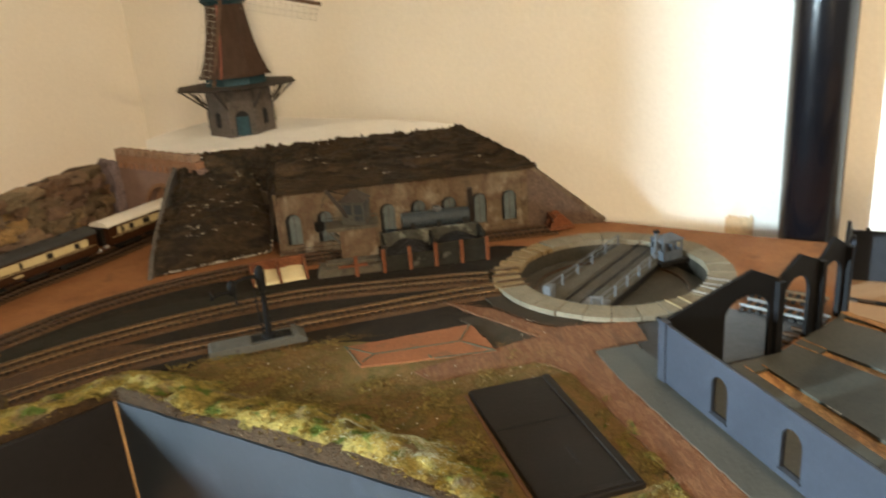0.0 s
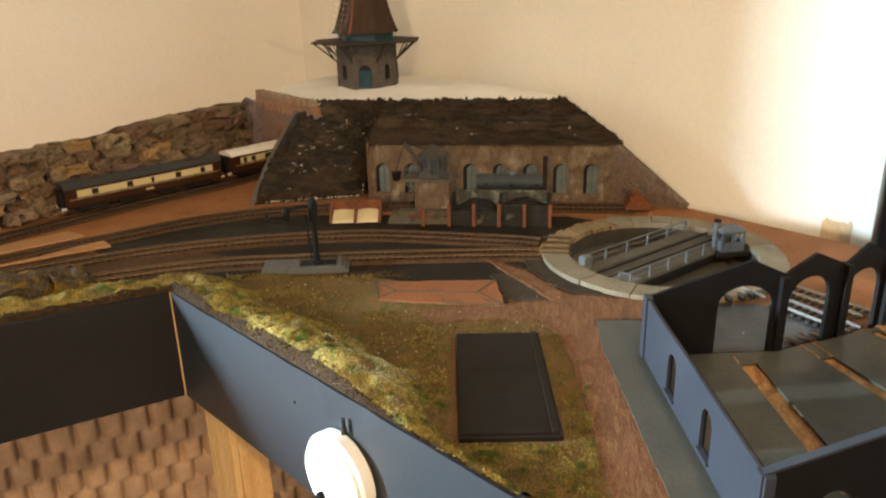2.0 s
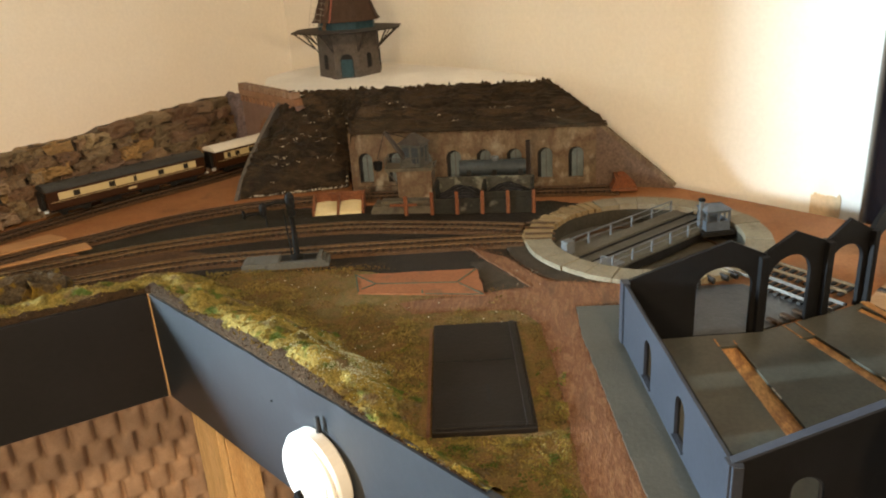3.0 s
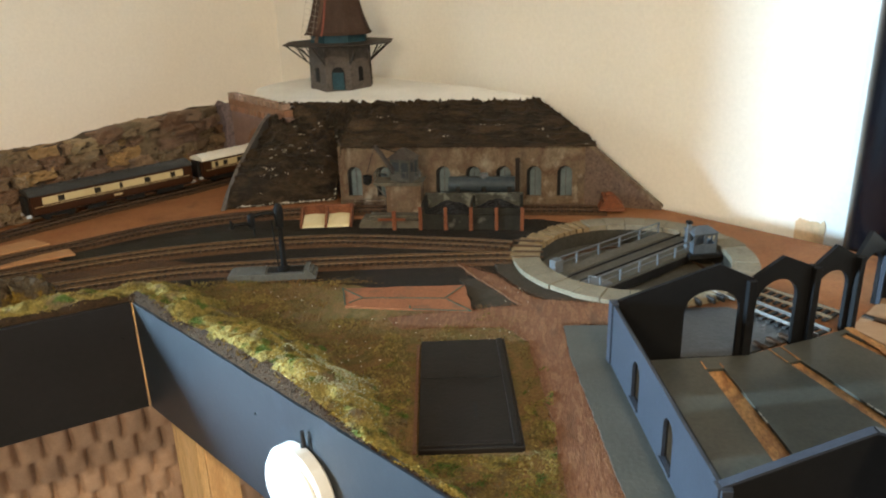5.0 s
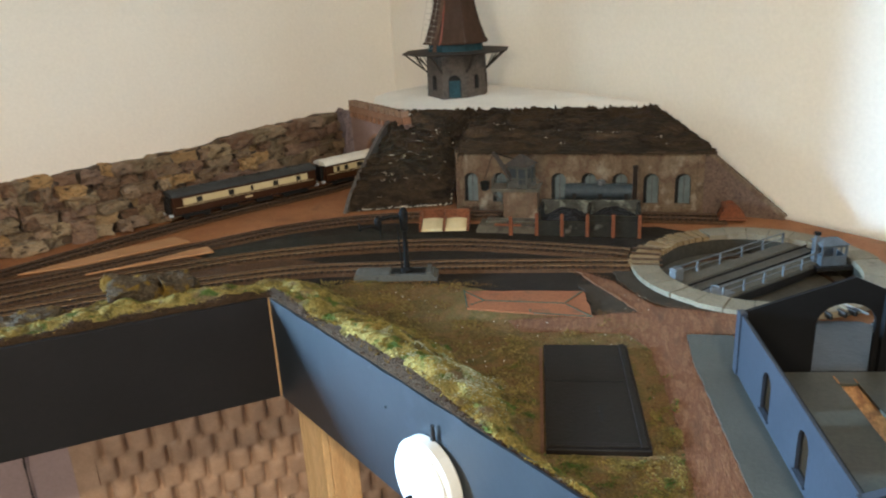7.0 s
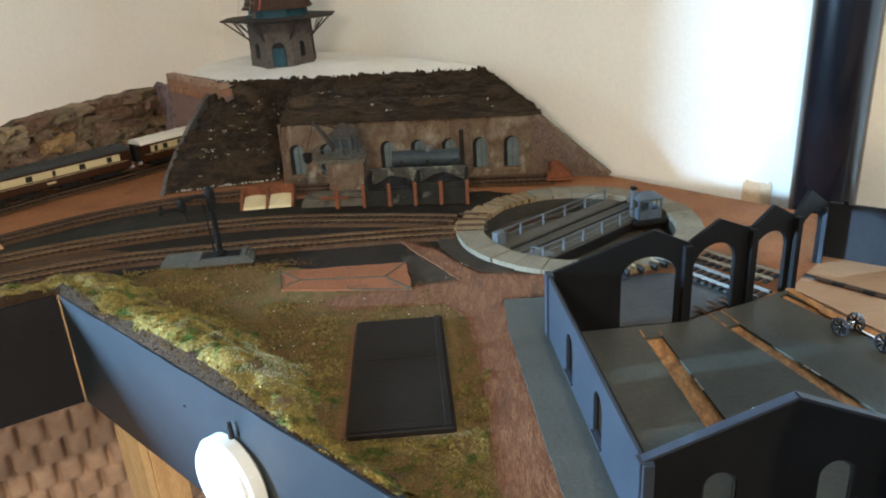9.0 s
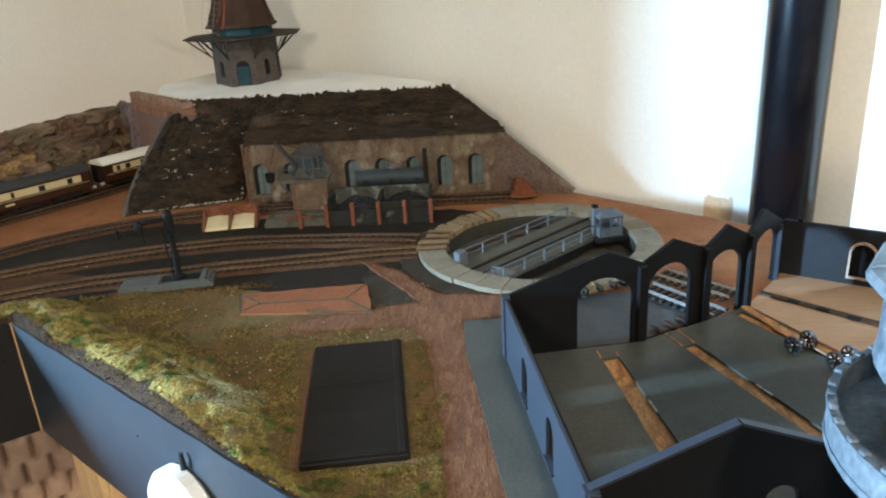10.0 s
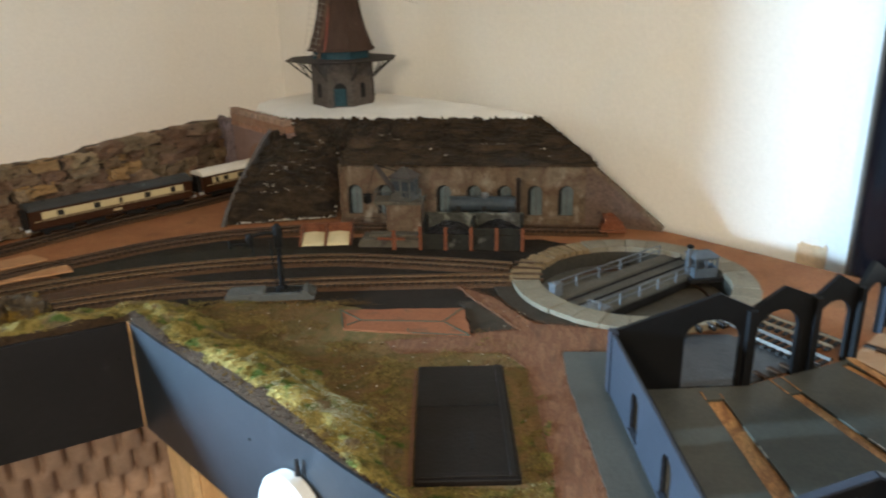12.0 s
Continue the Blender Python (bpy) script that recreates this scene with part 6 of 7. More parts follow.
# sails: four on a windshaft
SH = Matrix.Translation((0.0, -0.050, 0.222)) @ Matrix.Rotation(radians(6), 4, "X")
bm = bmesh.new()
cyl(bm, 0.0065, 0.0065, -0.006, 0.022, 12, SH @ Matrix.Rotation(radians(90), 4, "X") @ Matrix.Rotation(radians(180), 4, "X"))
part("windshaft", bm, M_TEAL, mill)
for k, an in enumerate((-13.5, 76.5, 166.5, 256.5)):
    sm = SH @ Matrix.Rotation(radians(-an), 4, "Y") @ Matrix.Rotation(radians(0), 4, "X")
    bm = bmesh.new()
    box(bm, 0.004, 0.150, -0.0022, 0.0022, -0.0028, 0.0028, sm)
    sail = part("sail_stock", bm, M_SAIL, mill)
    for q in range(13):
        bm = bmesh.new()
        x = 0.032 + q * 0.0094
        box(bm, x - 0.0002, x + 0.0002, -0.0003, 0.0003, -0.026, 0.0, sm)
        part("sail_bar", bm, M_SAILCLOTH, sail)
    for z in (-0.026, -0.017, -0.0085):
        bm = bmesh.new()
        box(bm, 0.030, 0.147, -0.0003, 0.0003, z - 0.0002, z + 0.0002, sm)
        part("sail_hem", bm, M_SAILCLOTH, sail)

# ---- railway coaches ----


def coach(label, centre, direction, roof_mat, windows, z=0.0062):
    L, Wd = 0.236, 0.036
    c = thing("railway_coach", label, "coach", frame_of((centre[0], centre[1], z), direction), group="coaches on the main line")
    body = part("body", box(bmesh.new(), -L / 2, L / 2, -Wd / 2, Wd / 2, 0.0105, 0.0375, ID, 0.0012), M_UMBER, c)
    for s in (-1, 1):
        bm = bmesh.new()
        box(bm, -L / 2 + 0.0155, L / 2 - 0.0155, s * Wd / 2 - 0.0006, s * Wd / 2 + 0.0006, 0.0240, 0.0338)
        band = part("cream_band", bm, M_CREAM, body, "cream upper panel")
        for u, w in windows:
            bm = bmesh.new()
            box(bm, u - w / 2, u + w / 2, s * Wd / 2 - 0.0009, s * Wd / 2 + 0.0009, 0.0250, 0.0328)
            part("window", bm, M_GLASSDARK, band)
        bm = bmesh.new()
        box(bm, -L / 2 + 0.004, L / 2 - 0.004, s * Wd / 2 - 0.0003, s * Wd / 2 + 0.0004, 0.0215, 0.0221)
        part("lining", bm, M_CREAM, body)
        bm = bmesh.new()
        box(bm, -0.006, 0.006, s * Wd / 2 - 0.0003, s * Wd / 2 + 0.0005, 0.0150, 0.0178)
        part("crest", bm, M_CREAM, body)
    n = 10
    prof = [(-Wd / 2 - 0.0006, 0.0372)] + [(-(Wd / 2 + 0.0006) * math.cos(math.pi * k / n), 0.0375 + 0.0078 * math.sin(math.pi * k / n)) for k in range(n + 1)] + [(Wd / 2 + 0.0006, 0.0372)]
    bm = bmesh.new()
    plate(bm, prof, [], L + 0.002, Matrix.Translation((L / 2 + 0.001, 0, 0)) @ Matrix.Rotation(radians(90), 4, "Z"))
    roof = part("roof", bm, roof_mat, c, "grey curved roof" if roof_mat is M_ROOFGREY else "white curved roof")
    for k in range(9):
        bm = bmesh.new()
        x = -L / 2 + 0.026 + k * 0.024
        box(bm, x - 0.002, x + 0.002, -0.002, 0.002, 0.0445, 0.0468, ID, 0.0005)
        part("ventilator", bm, roof_mat, roof)
    part("underframe", box(bmesh.new(), -L / 2 + 0.003, L / 2 - 0.003, -0.013, 0.013, 0.0075, 0.0108), M_UNDER, c)
    for x in (-0.03, 0.028):
        part("battery_box", box(bmesh.new(), x - 0.014, x + 0.014, -0.012, 0.012, 0.0028, 0.0077, ID, 0.0006), M_UNDER, c)
    for x in (-L / 2 + 0.036, L / 2 - 0.036):
        bm = bmesh.new()
        box(bm, x - 0.022, x + 0.022, -0.013, 0.013, 0.0035, 0.0078, ID, 0.0006)
        bogie = part("bogie", bm, M_UNDER, c)
        for dx in (-0.0155, 0.0155):
            for s in (-1, 1):
                bm = bmesh.new()
                cyl(bm, 0.0068, 0.0068, -0.0011, 0.0011, 20, Matrix.Translation((x + dx, s * 0.0087, 0.0066)) @ Matrix.Rotation(radians(90), 4, "X"))
                part("wheel", bm, M_UNDER, bogie)
    for e in (-1, 1):
        part("gangway", box(bmesh.new(), min(e * L / 2, e * (L / 2 + 0.005)), max(e * L / 2, e * (L / 2 + 0.005)), -0.009, 0.009, 0.0105, 0.036, ID, 0.0005), M_UNDER, c)
        for s in (-1, 1):
            bm = bmesh.new()
            cyl(bm, 0.0024, 0.0024, 0.0, 0.006, 12, Matrix.Translation((e * L / 2, s * 0.0115, 0.0095)) @ Matrix.Rotation(radians(90 * e), 4, "Y"))
            part("buffer", bm, M_BUFFER, c)
    return c


coach("umber and cream railway coach with grey roof", (-0.3212, 1.0763), (0.627, 0.779, 0), M_ROOFGREY, [(-0.078, 0.009), (-0.028, 0.009), (0.006, 0.0045), (0.046, 0.009), (0.086, 0.0075)])
coach("umber and cream railway coach with white roof entering the tunnel", (-0.169, 1.284), (0.583, 0.812, 0), M_ROOFWHITE, [(-0.094, 0.006), (-0.078, 0.008), (-0.05, 0.012), (-0.02, 0.012), (0.01, 0.012), (0.04, 0.012), (0.07, 0.012)])

# ---- buffer stop at the end of the siding ----
bs = thing("buffer_stop", "rusty red buffer stop at the siding end", "buffer stop", Matrix.Translation((0.398, 1.0605, 0.0015)))
bm = bmesh.new()
plate(bm, [(-0.016, 0.004), (0.016, 0.004), (0.016, 0.008), (0.001, 0.022), (-0.006, 0.022), (-0.013, 0.012)], [], 0.003, Matrix.Translation((0, -0.0105, 0)))
part("side_frame", bm, M_ORANGEPOST, bs)
bm = bmesh.new()
plate(bm, [(-0.016, 0.004), (0.016, 0.004), (0.016, 0.008), (0.001, 0.022), (-0.006, 0.022), (-0.013, 0.012)], [], 0.003, Matrix.Translation((0, 0.0075, 0)))
part("side_frame", bm, M_ORANGEPOST, bs)
part("buffer_beam", box(bmesh.new(), -0.012, -0.007, -0.017, 0.017, 0.013, 0.0195, ID, 0.0006), M_ORANGEPOST, bs)
part("foot_block", box(bmesh.new(), -0.017, 0.018, -0.014, 0.014, 0.0008, 0.004, ID, 0.0006), M_BINWOOD, bs)

# ---- sand bins ----
bins = thing("sand_bin", "dark red wooden bin with two heaps of cream sand", "bin", frame_of((-0.012, 0.974, 0.0008), (0.067, 0.010, 0)))
for u in (0.0, 0.0325, 0.065):
    bm = bmesh.new()
    plate(bm, [(0, 0), (0.032, 0), (0.032, 0.021), (0.024, 0.021), (0.0, 0.006)], [], 0.003, Matrix.Translation((u + 0.003, 0.0, 0)) @ Matrix.Rotation(radians(90), 4, "Z"))
    part("partition", bm, M_BINWOOD, bins)
part("back_board", box(bmesh.new(), -0.001, 0.069, 0.031, 0.034, 0, 0.022, ID, 0.0005), M_BINWOOD, bins)
for u in (0.0032, 0.0357):
    bm = bmesh.new()
    n = 8
    g = [[bm.verts.new((u + 0.0285 * i / n, 0.0005 + 0.030 * j / n, (0.0022 + 0.0085 * (j / n) ** 0.9) * (1 - 0.25 * abs(i / n - 0.5)) + 0.0008 * noise.noise(Vector((i, j, u * 100))))) for j in range(n + 1)] for i in range(n + 1)]
    for i in range(n):
        for j in range(n):
            bm.faces.new((g[i][j], g[i + 1][j], g[i + 1][j + 1], g[i][j + 1]))
    lo = [bm.verts.new((u + 0.0285 * i / n, 0.0005, 0.0001)) for i in range(n + 1)]
    for i in range(n):
        bm.faces.new((lo[i], lo[i + 1], g[i + 1][0], g[i][0]))
    part("sand", bm, M_SAND, bins, "heap of cream sand", smooth=True)

# ---- coaling stage ----
coal = thing("coaling_stage", "stained concrete coal bunkers with rusty orange posts", "bunker", Matrix.Translation((0.149, 0.974, 0.0)))
CW, CD = 0.130, 0.050
for nm, bx_ in (("front_wall", (0, CW, 0, 0.004, 0, 0.0205)), ("back_wall", (0, CW, CD - 0.004, CD, 0, 0.036)), ("end_wall", (0, 0.004, 0.004, CD - 0.004, 0, 0.034)), ("end_wall", (CW - 0.004, CW, 0.004, CD - 0.004, 0, 0.034)), ("dividing_wall", (0.063, 0.067, 0.004, CD - 0.004, 0, 0.033))):
    part(nm, box(bmesh.new(), *bx_, ID, 0.0006), M_COALBACK if nm == "back_wall" else M_COALWALL, coal)
bm = bmesh.new()
box(bm, 0.066, CW, 0.0002, 0.0042, 0.0207, 0.029, ID, 0.0006)
part("front_wall", bm, M_COALWALL, coal)
for k in range(5):
    u = -0.001 + k * 0.0325
    part("post", box(bmesh.new(), u - 0.0022, u + 0.0022, -0.0035, 0.0, 0, 0.031, ID, 0.0005), M_ORANGEPOST, coal)
for a, b, hh in ((0.0045, 0.0625, 0.024), (0.0675, 0.1255, 0.026)):
    bm = bmesh.new()
    n = 14
    g = [[bm.verts.new((a + (b - a) * i / n, 0.0045 + (CD - 0.009) * j / n, 0.008 + (hh - 0.006) * (0.35 + 0.65 * math.sin(math.pi * i / n)) * (0.4 + 0.6 * j / n) + 0.0022 * noise.noise(Vector((i * 0.9, j * 0.9, a * 99))))) for j in range(n + 1)] for i in range(n + 1)]
    for i in range(n):
        for j in range(n):
            bm.faces.new((g[i][j], g[i + 1][j], g[i + 1][j + 1], g[i][j + 1]))
    part("coal", bm, M_COAL, coal, "heap of black coal")

# concrete loading slab with fence post
slab = thing("concrete_slab", "pale concrete slab with a rusty orange rail", "slab", Matrix.Translation((0.066, 0.980, 0)))
bm = bmesh.new()
plate(bm, [(0.0, 0.0), (0.080, 0.0), (0.080, 0.010), (0.012, 0.010), (0.004, 0.012), (0.0, 0.004)], [], 0.028)
part("slab", bm, M_SLAB, slab)
bm = bmesh.new()
box(bm, 0.012, 0.078, 0.010, 0.026, 0.010, 0.014, ID, 0.0006)
part("step", bm, M_SLAB, slab)
part("post", box(bmesh.new(), 0.0455, 0.0505, -0.010, -0.006, 0, 0.026, ID, 0.0005), M_ORANGEPOST, slab)
part("rail", box(bmesh.new(), 0.026, 0.062, -0.0058, -0.0032, 0.0115, 0.0148, ID, 0.0005), M_ORANGEPOST, slab)

# stone crane house with cab and jib
cr_ = thing("coal_crane", "stone based coal crane with grey cab and brown jib", "crane", Matrix.Translation((0.098, 1.010, 0.0)))
part("stone_base", box(bmesh.new(), 0.0, 0.047, 0.0, 0.030, 0.0, 0.049, ID, 0.001), M_STONE, cr_)
bm = bmesh.new()
plate(bm, [(-0.014, 0.049), (0.049, 0.049), (0.051, 0.055), (0.047, 0.053), (-0.016, 0.053)], [], 0.034, Matrix.Translation((0, -0.002, 0)))
part("platform", bm, M_SLAB, cr_)
bm = bmesh.new()
tube(bm, [(0.049, -0.0005, 0.0665), (-0.014, -0.0005, 0.0665), (-0.014, 0.028, 0.0665)], 0.0006, 6)
part("guard_rail", bm, M_CONCRETE, cr_)
for x, y in ((0.049, -0.0005), (0.028, -0.0005), (0.007, -0.0005), (-0.014, -0.0005), (-0.014, 0.014), (-0.014, 0.028)):
    part("rail_post", box(bmesh.new(), x - 0.0005, x + 0.0005, y - 0.0005, y + 0.0005, 0.0530, 0.0665), M_CONCRETE, cr_)
for y in (0.001, 0.027):
    bm = bmesh.new()
    tube(bm, [(-0.013, y, 0.0492), (0.0005, y, 0.032)], 0.0010, 6)
    part("bracket", bm, M_CABGREY, cr_)
bm = bmesh.new()
wdt, dpt = 0.030, 0.024
for w, rot, off in ((wdt, 0, dpt / 2), (dpt, 90, wdt / 2), (wdt, 180, dpt / 2), (dpt, 270, wdt / 2)):
    plate(bm, [(-w / 2, 0), (w / 2, 0), (w / 2, 0.030), (-w / 2, 0.030)], [[(-w * 0.40, 0.013), (-w * 0.05, 0.013), (-w * 0.05, 0.026), (-w * 0.40, 0.026)], [(w * 0.05, 0.005), (w * 0.40, 0.005), (w * 0.40, 0.026), (w * 0.05, 0.026)]], 0.001, Matrix.Translation((0.024, 0.014, 0.0535)) @ Matrix.Rotation(radians(rot - 20), 4, "Z") @ Matrix.Translation((0, -off, 0)))
cabin = part("cab", bm, M_CABGREY, cr_)
bm = bmesh.new()
box(bm, -wdt / 2 + 0.002, wdt / 2 - 0.002, -dpt / 2 + 0.002, dpt / 2 - 0.002, 0.001, 0.028, Matrix.Translation((0.024, 0.014, 0.0535)) @ Matrix.Rotation(radians(-20), 4, "Z"))
part("glazing", bm, M_TANK, cabin, "bluish glazing")
bm = bmesh.new()
lathe(bm, [(0.0245, 0.0838), (0.0235, 0.0848), (0.004, 0.0965)], 4, Matrix.Translation((0.024, 0.014, 0)) @ Matrix.Rotation(radians(-20), 4, "Z") @ Matrix.Diagonal((1, 0.85, 1, 1)), radians(45))
part("cab_roof", bm, M_MILLDECK, cabin)
for dy in (-0.006, 0.006):
    bm = bmesh.new()
    tube(bm, [(0.012, 0.004 + dy, 0.066), (-0.010, -0.006 + dy * 0.5, 0.104)], 0.0021, 6)
    part("jib", bm, M_MILLDECK, cr_)
bm = bmesh.new()
tube(bm, [(-0.010, -0.006, 0.104), (0.016, 0.008, 0.092)], 0.0006, 5)
part("stay", bm, M_CRANEBLACK, cr_)
bm = bmesh.new()
tube(bm, [(-0.0105, -0.006, 0.103), (-0.0225, -0.006, 0.068)], 0.0004, 5)
part("rope", bm, M_CRANEBLACK, cr_)
bm = bmesh.new()
lathe(bm, [(0.0025, 0.0520), (0.0055, 0.0545), (0.0064, 0.0640), (0.0058, 0.0645), (0.0045, 0.059)], 10, Matrix.Translation((-0.0225, -0.006, 0)))
part("bucket", bm, M_CRANEBLACK, cr_)

# storage tank on cradles behind the bunkers
tk = thing("storage_tank", "long slate grey cylindrical tank on dark cradles", "tank", Matrix.Translation((0.178, 1.036, 0)))
bm = bmesh.new()
cyl(bm, 0.0105, 0.0105, 0.0, 0.088, 28, Matrix.Translation((0.002, 0.0, 0.0440)) @ Matrix.Rotation(radians(90), 4, "Y"))
drum = part("tank", bm, M_TANK, tk, smooth=False)
bm = bmesh.new()
lathe(bm, [(0.0058, 0.0525), (0.0058, 0.0575), (0.005, 0.0590), (0.002, 0.0595)], 16, Matrix.Translation((0.049, 0, 0)))
part("manhole", bm, M_TTGREY, drum, smooth=True)
for u in (0.015, 0.049, 0.083):
    bm = bmesh.new()
    n = 8
    plate(bm, [(-0.012, 0.0), (0.012, 0.0), (0.012, 0.044)] + [(0.0107 * math.cos(math.pi * k / n), 0.0440 - 0.0107 * math.sin(math.pi * k / n)) for k in range(1, n)] + [(-0.012, 0.044)], [], 0.006, Matrix.Translation((u + 0.003, 0, 0)) @ Matrix.Rotation(radians(90), 4, "Z"))
    part("cradle", bm, M_UNDER, tk)
mast = bmesh.new()
box(mast, 0.2685, 0.2745, 1.030, 1.036, 0.0, 0.080, ID, 0.0006)
tagged(part("brown_post", mast, M_POSTBROWN), "square dark brown upright post beside the tank", "post")

# ---- water crane ----
wc = thing("water_crane", "black cast iron water crane on a stepped concrete plinth", "water crane", frame_of((-0.039, 0.786, 0.0008), (0.094, 0.0165, 0)))
bm = bmesh.new()
plate(bm, [(0.0, 0.0), (0.095, 0.0), (0.095, 0.0048), (0.0915, 0.0048), (0.0915, 0.0078), (0.088, 0.0078), (0.088, 0.0105), (0.083, 0.0105), (0.083, 0.0075), (0.040, 0.0075), (0.040, 0.0085), (0.002, 0.0085), (0.0, 0.006)], [], 0.026)
part("plinth", bm, M_CONCRETE, wc)
bm = bmesh.new()
box(bm, 0.042, 0.081, 0.006, 0.022, 0.0073, 0.0082)
part("grating", bm, M_CRANEBLACK, wc)
bm = bmesh.new()
lathe(bm, [(0.0075, 0.0080), (0.0075, 0.0105), (0.0034, 0.013), (0.0027, 0.056), (0.0046, 0.058), (0.0046, 0.066), (0.0052, 0.068), (0.0052, 0.078), (0.0040, 0.081), (0.002, 0.0835)], 16, Matrix.Translation((0.060, 0.0135, 0)))
col_ = part("column", bm, M_CRANEBLACK, wc, smooth=False)
bm = bmesh.new()
tube(bm, [(0.060, 0.0135, 0.073), (0.046, 0.010, 0.0745), (0.036, 0.007, 0.073), (0.030, 0.005, 0.0705)], 0.0022, 8)
part("arm", bm, M_CRANEBLACK, wc)
bm = bmesh.new()
lathe(bm, [(0.0022, 0.060), (0.0040, 0.062), (0.0042, 0.072), (0.0030, 0.075), (0.0010, 0.0765)], 12, Matrix.Translation((0.032, 0.0055, 0)))
part("valve_drum", bm, M_CRANEBLACK, wc)
bm = bmesh.new()
tube(bm, [(0.032, 0.0055, 0.064), (0.024, 0.003, 0.0655), (0.016, 0.001, 0.0655), (0.011, 0.0, 0.062)], 0.0018, 8)
part("spout", bm, M_CRANEBLACK, wc)
bm = bmesh.new()
cyl(bm, 0.0048, 0.0048, 0.0, 0.0012, 14, Matrix.Translation((0.012, 0.0, 0.066)) @ Matrix.Rotation(radians(70), 4, "Y"))
part("hand_wheel", bm, M_CRANEBLACK, wc)
bm = bmesh.new()
tube(bm, [(0.0545, 0.0125, 0.012), (0.052, 0.0115, 0.066)], 0.0009, 6)
part("drain_pipe", bm, M_CRANEBLACK, wc)
bm = bmesh.new()
tube(bm, [(0.034, 0.006, 0.060), (0.034, 0.006, 0.050)], 0.0011, 6)
part("chain", bm, M_CRANEBLACK, wc)

# ---- engine shed, roofless ----
SH0, SH1 = Vector((0.350, 0.626, 0)), Vector((0.380, 0.393, 0))
shed = thing("engine_shed", "roofless black model engine shed, blue daylight painted on its outside", "shed")
m = frame_of(SH0, SH1 - SH0)
SL = (SH1 - SH0).length
side_in = 1 if (m.to_3x3() @ Vector((0, 1, 0))).x > 0 else -1
wins = [arch(0.0665, 0.0855, 0.0095, 0.0425, 8), arch(0.141, 0.160, 0.0095, 0.0425, 8)]
bm = bmesh.new()
plate(bm, [(0, 0), (SL, 0), (SL, 0.0555), (SL * 0.75, 0.0550), (SL * 0.5, 0.0556), (SL * 0.25, 0.0550), (0, 0.0556)], wins, side_in * 0.0022, m)
sw = part("side_wall", bm, M_SHEDDAYLIT, shed, "black outer wall with blue daylight painted in")
bm = bmesh.new()
plate(bm, [(0.001, 0), (SL - 0.001, 0), (SL - 0.001, 0.0545), (0.001, 0.0545)], wins, side_in * 0.0014, m @ Matrix.Translation((0, side_in * 0.0024, 0)))
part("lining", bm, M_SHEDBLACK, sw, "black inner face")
for u0, u1 in ((0.0665, 0.0855), (0.141, 0.160)):
    bm = bmesh.new()
    box(bm, u0 - 0.001, u1 + 0.001, min(0, -side_in * 0.0016), max(0, -side_in * 0.0016), 0.0078, 0.0093, m)
    part("sill", bm, M_SHEDDAYLIT, sw)
# corner pilasters
for u in (-0.004, SL - 0.006):
    bm = bmesh.new()
    box(bm, u, u + 0.010, min(-side_in * 0.0015, side_in * 0.0045), max(-side_in * 0.0015, side_in * 0.0045), 0, 0.057, m, 0.0004)
    part("pilaster", bm, M_SHEDDAYLIT, shed)


def screen(a, b, outline, hole, mat=None):
    """A thin arched screen wall from a to b."""
    mm = frame_of((a[0], a[1], 0), (b[0] - a[0], b[1] - a[1], 0))
    bm = bmesh.new()
    if hole:
        u0, u1, spring, top = hole
        n = 12
        c, r = (u0 + u1) / 2, (u1 - u0) / 2
        curve = [(c + r * math.cos(math.pi * k / n), spring + (top - spring) * math.sin(math.pi * k / n)) for k in range(n + 1)]
        outline = [outline[0]] + [(u0, 0)] + curve[::-1] + [(u1, 0)] + outline[1:]
    plate(bm, outline, [], 0.0035, mm)
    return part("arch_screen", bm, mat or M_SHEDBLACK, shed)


screen((0.350, 0.626), (0.462, 0.643), [(0.002, 0), (0.1165, 0), (0.1165, 0.0705), (0.086, 0.0845), (0.002, 0.0555)], (0.060, 0.1055, 0.045, 0.0625))
screen((0.463, 0.6435), (0.522, 0.674), [(0.0, 0), (0.066, 0), (0.066, 0.0700), (0.032, 0.0848), (0.0, 0.0705)], (0.006, 0.050, 0.046, 0.0650))
screen((0.5225, 0.6745), (0.566, 0.699), [(0.0, 0), (0.0495, 0), (0.0495, 0.0705), (0.024, 0.0848), (0.0, 0.0700)], (0.0035, 0.0420, 0.046, 0.0620))
screen((0.5665, 0.6995), (0.624, 0.770), [(0.0, 0), (0.0915, 0), (0.0915, 0.0550), (0.034, 0.0835), (0.0, 0.0700)], (0.010, 0.074, 0.043, 0.0600))
# thick posts between the arches
for (x, y), d in (((0.4615, 0.6430), (0.97, 0.2, 0)), ((0.5215, 0.6740), (0.88, 0.47, 0)), ((0.5665, 0.6993), (0.8, 0.6, 0))):
    bm = bmesh.new()
    box(bm, -0.0035, 0.0035, -0.005, 0.007, 0.0, 0.0700, frame_of((x, y, 0), d), 0.0005)
    part("post", bm, M_SHEDBLACK, shed)
bm = bmesh.new()
box(bm, 0.0738, 0.0768, -0.0045, -0.0005, 0, 0.056, frame_of((0.5665, 0.6995, 0), (0.0575, 0.0705, 0)))
part("post", bm, M_SHEDDAYLIT, shed)
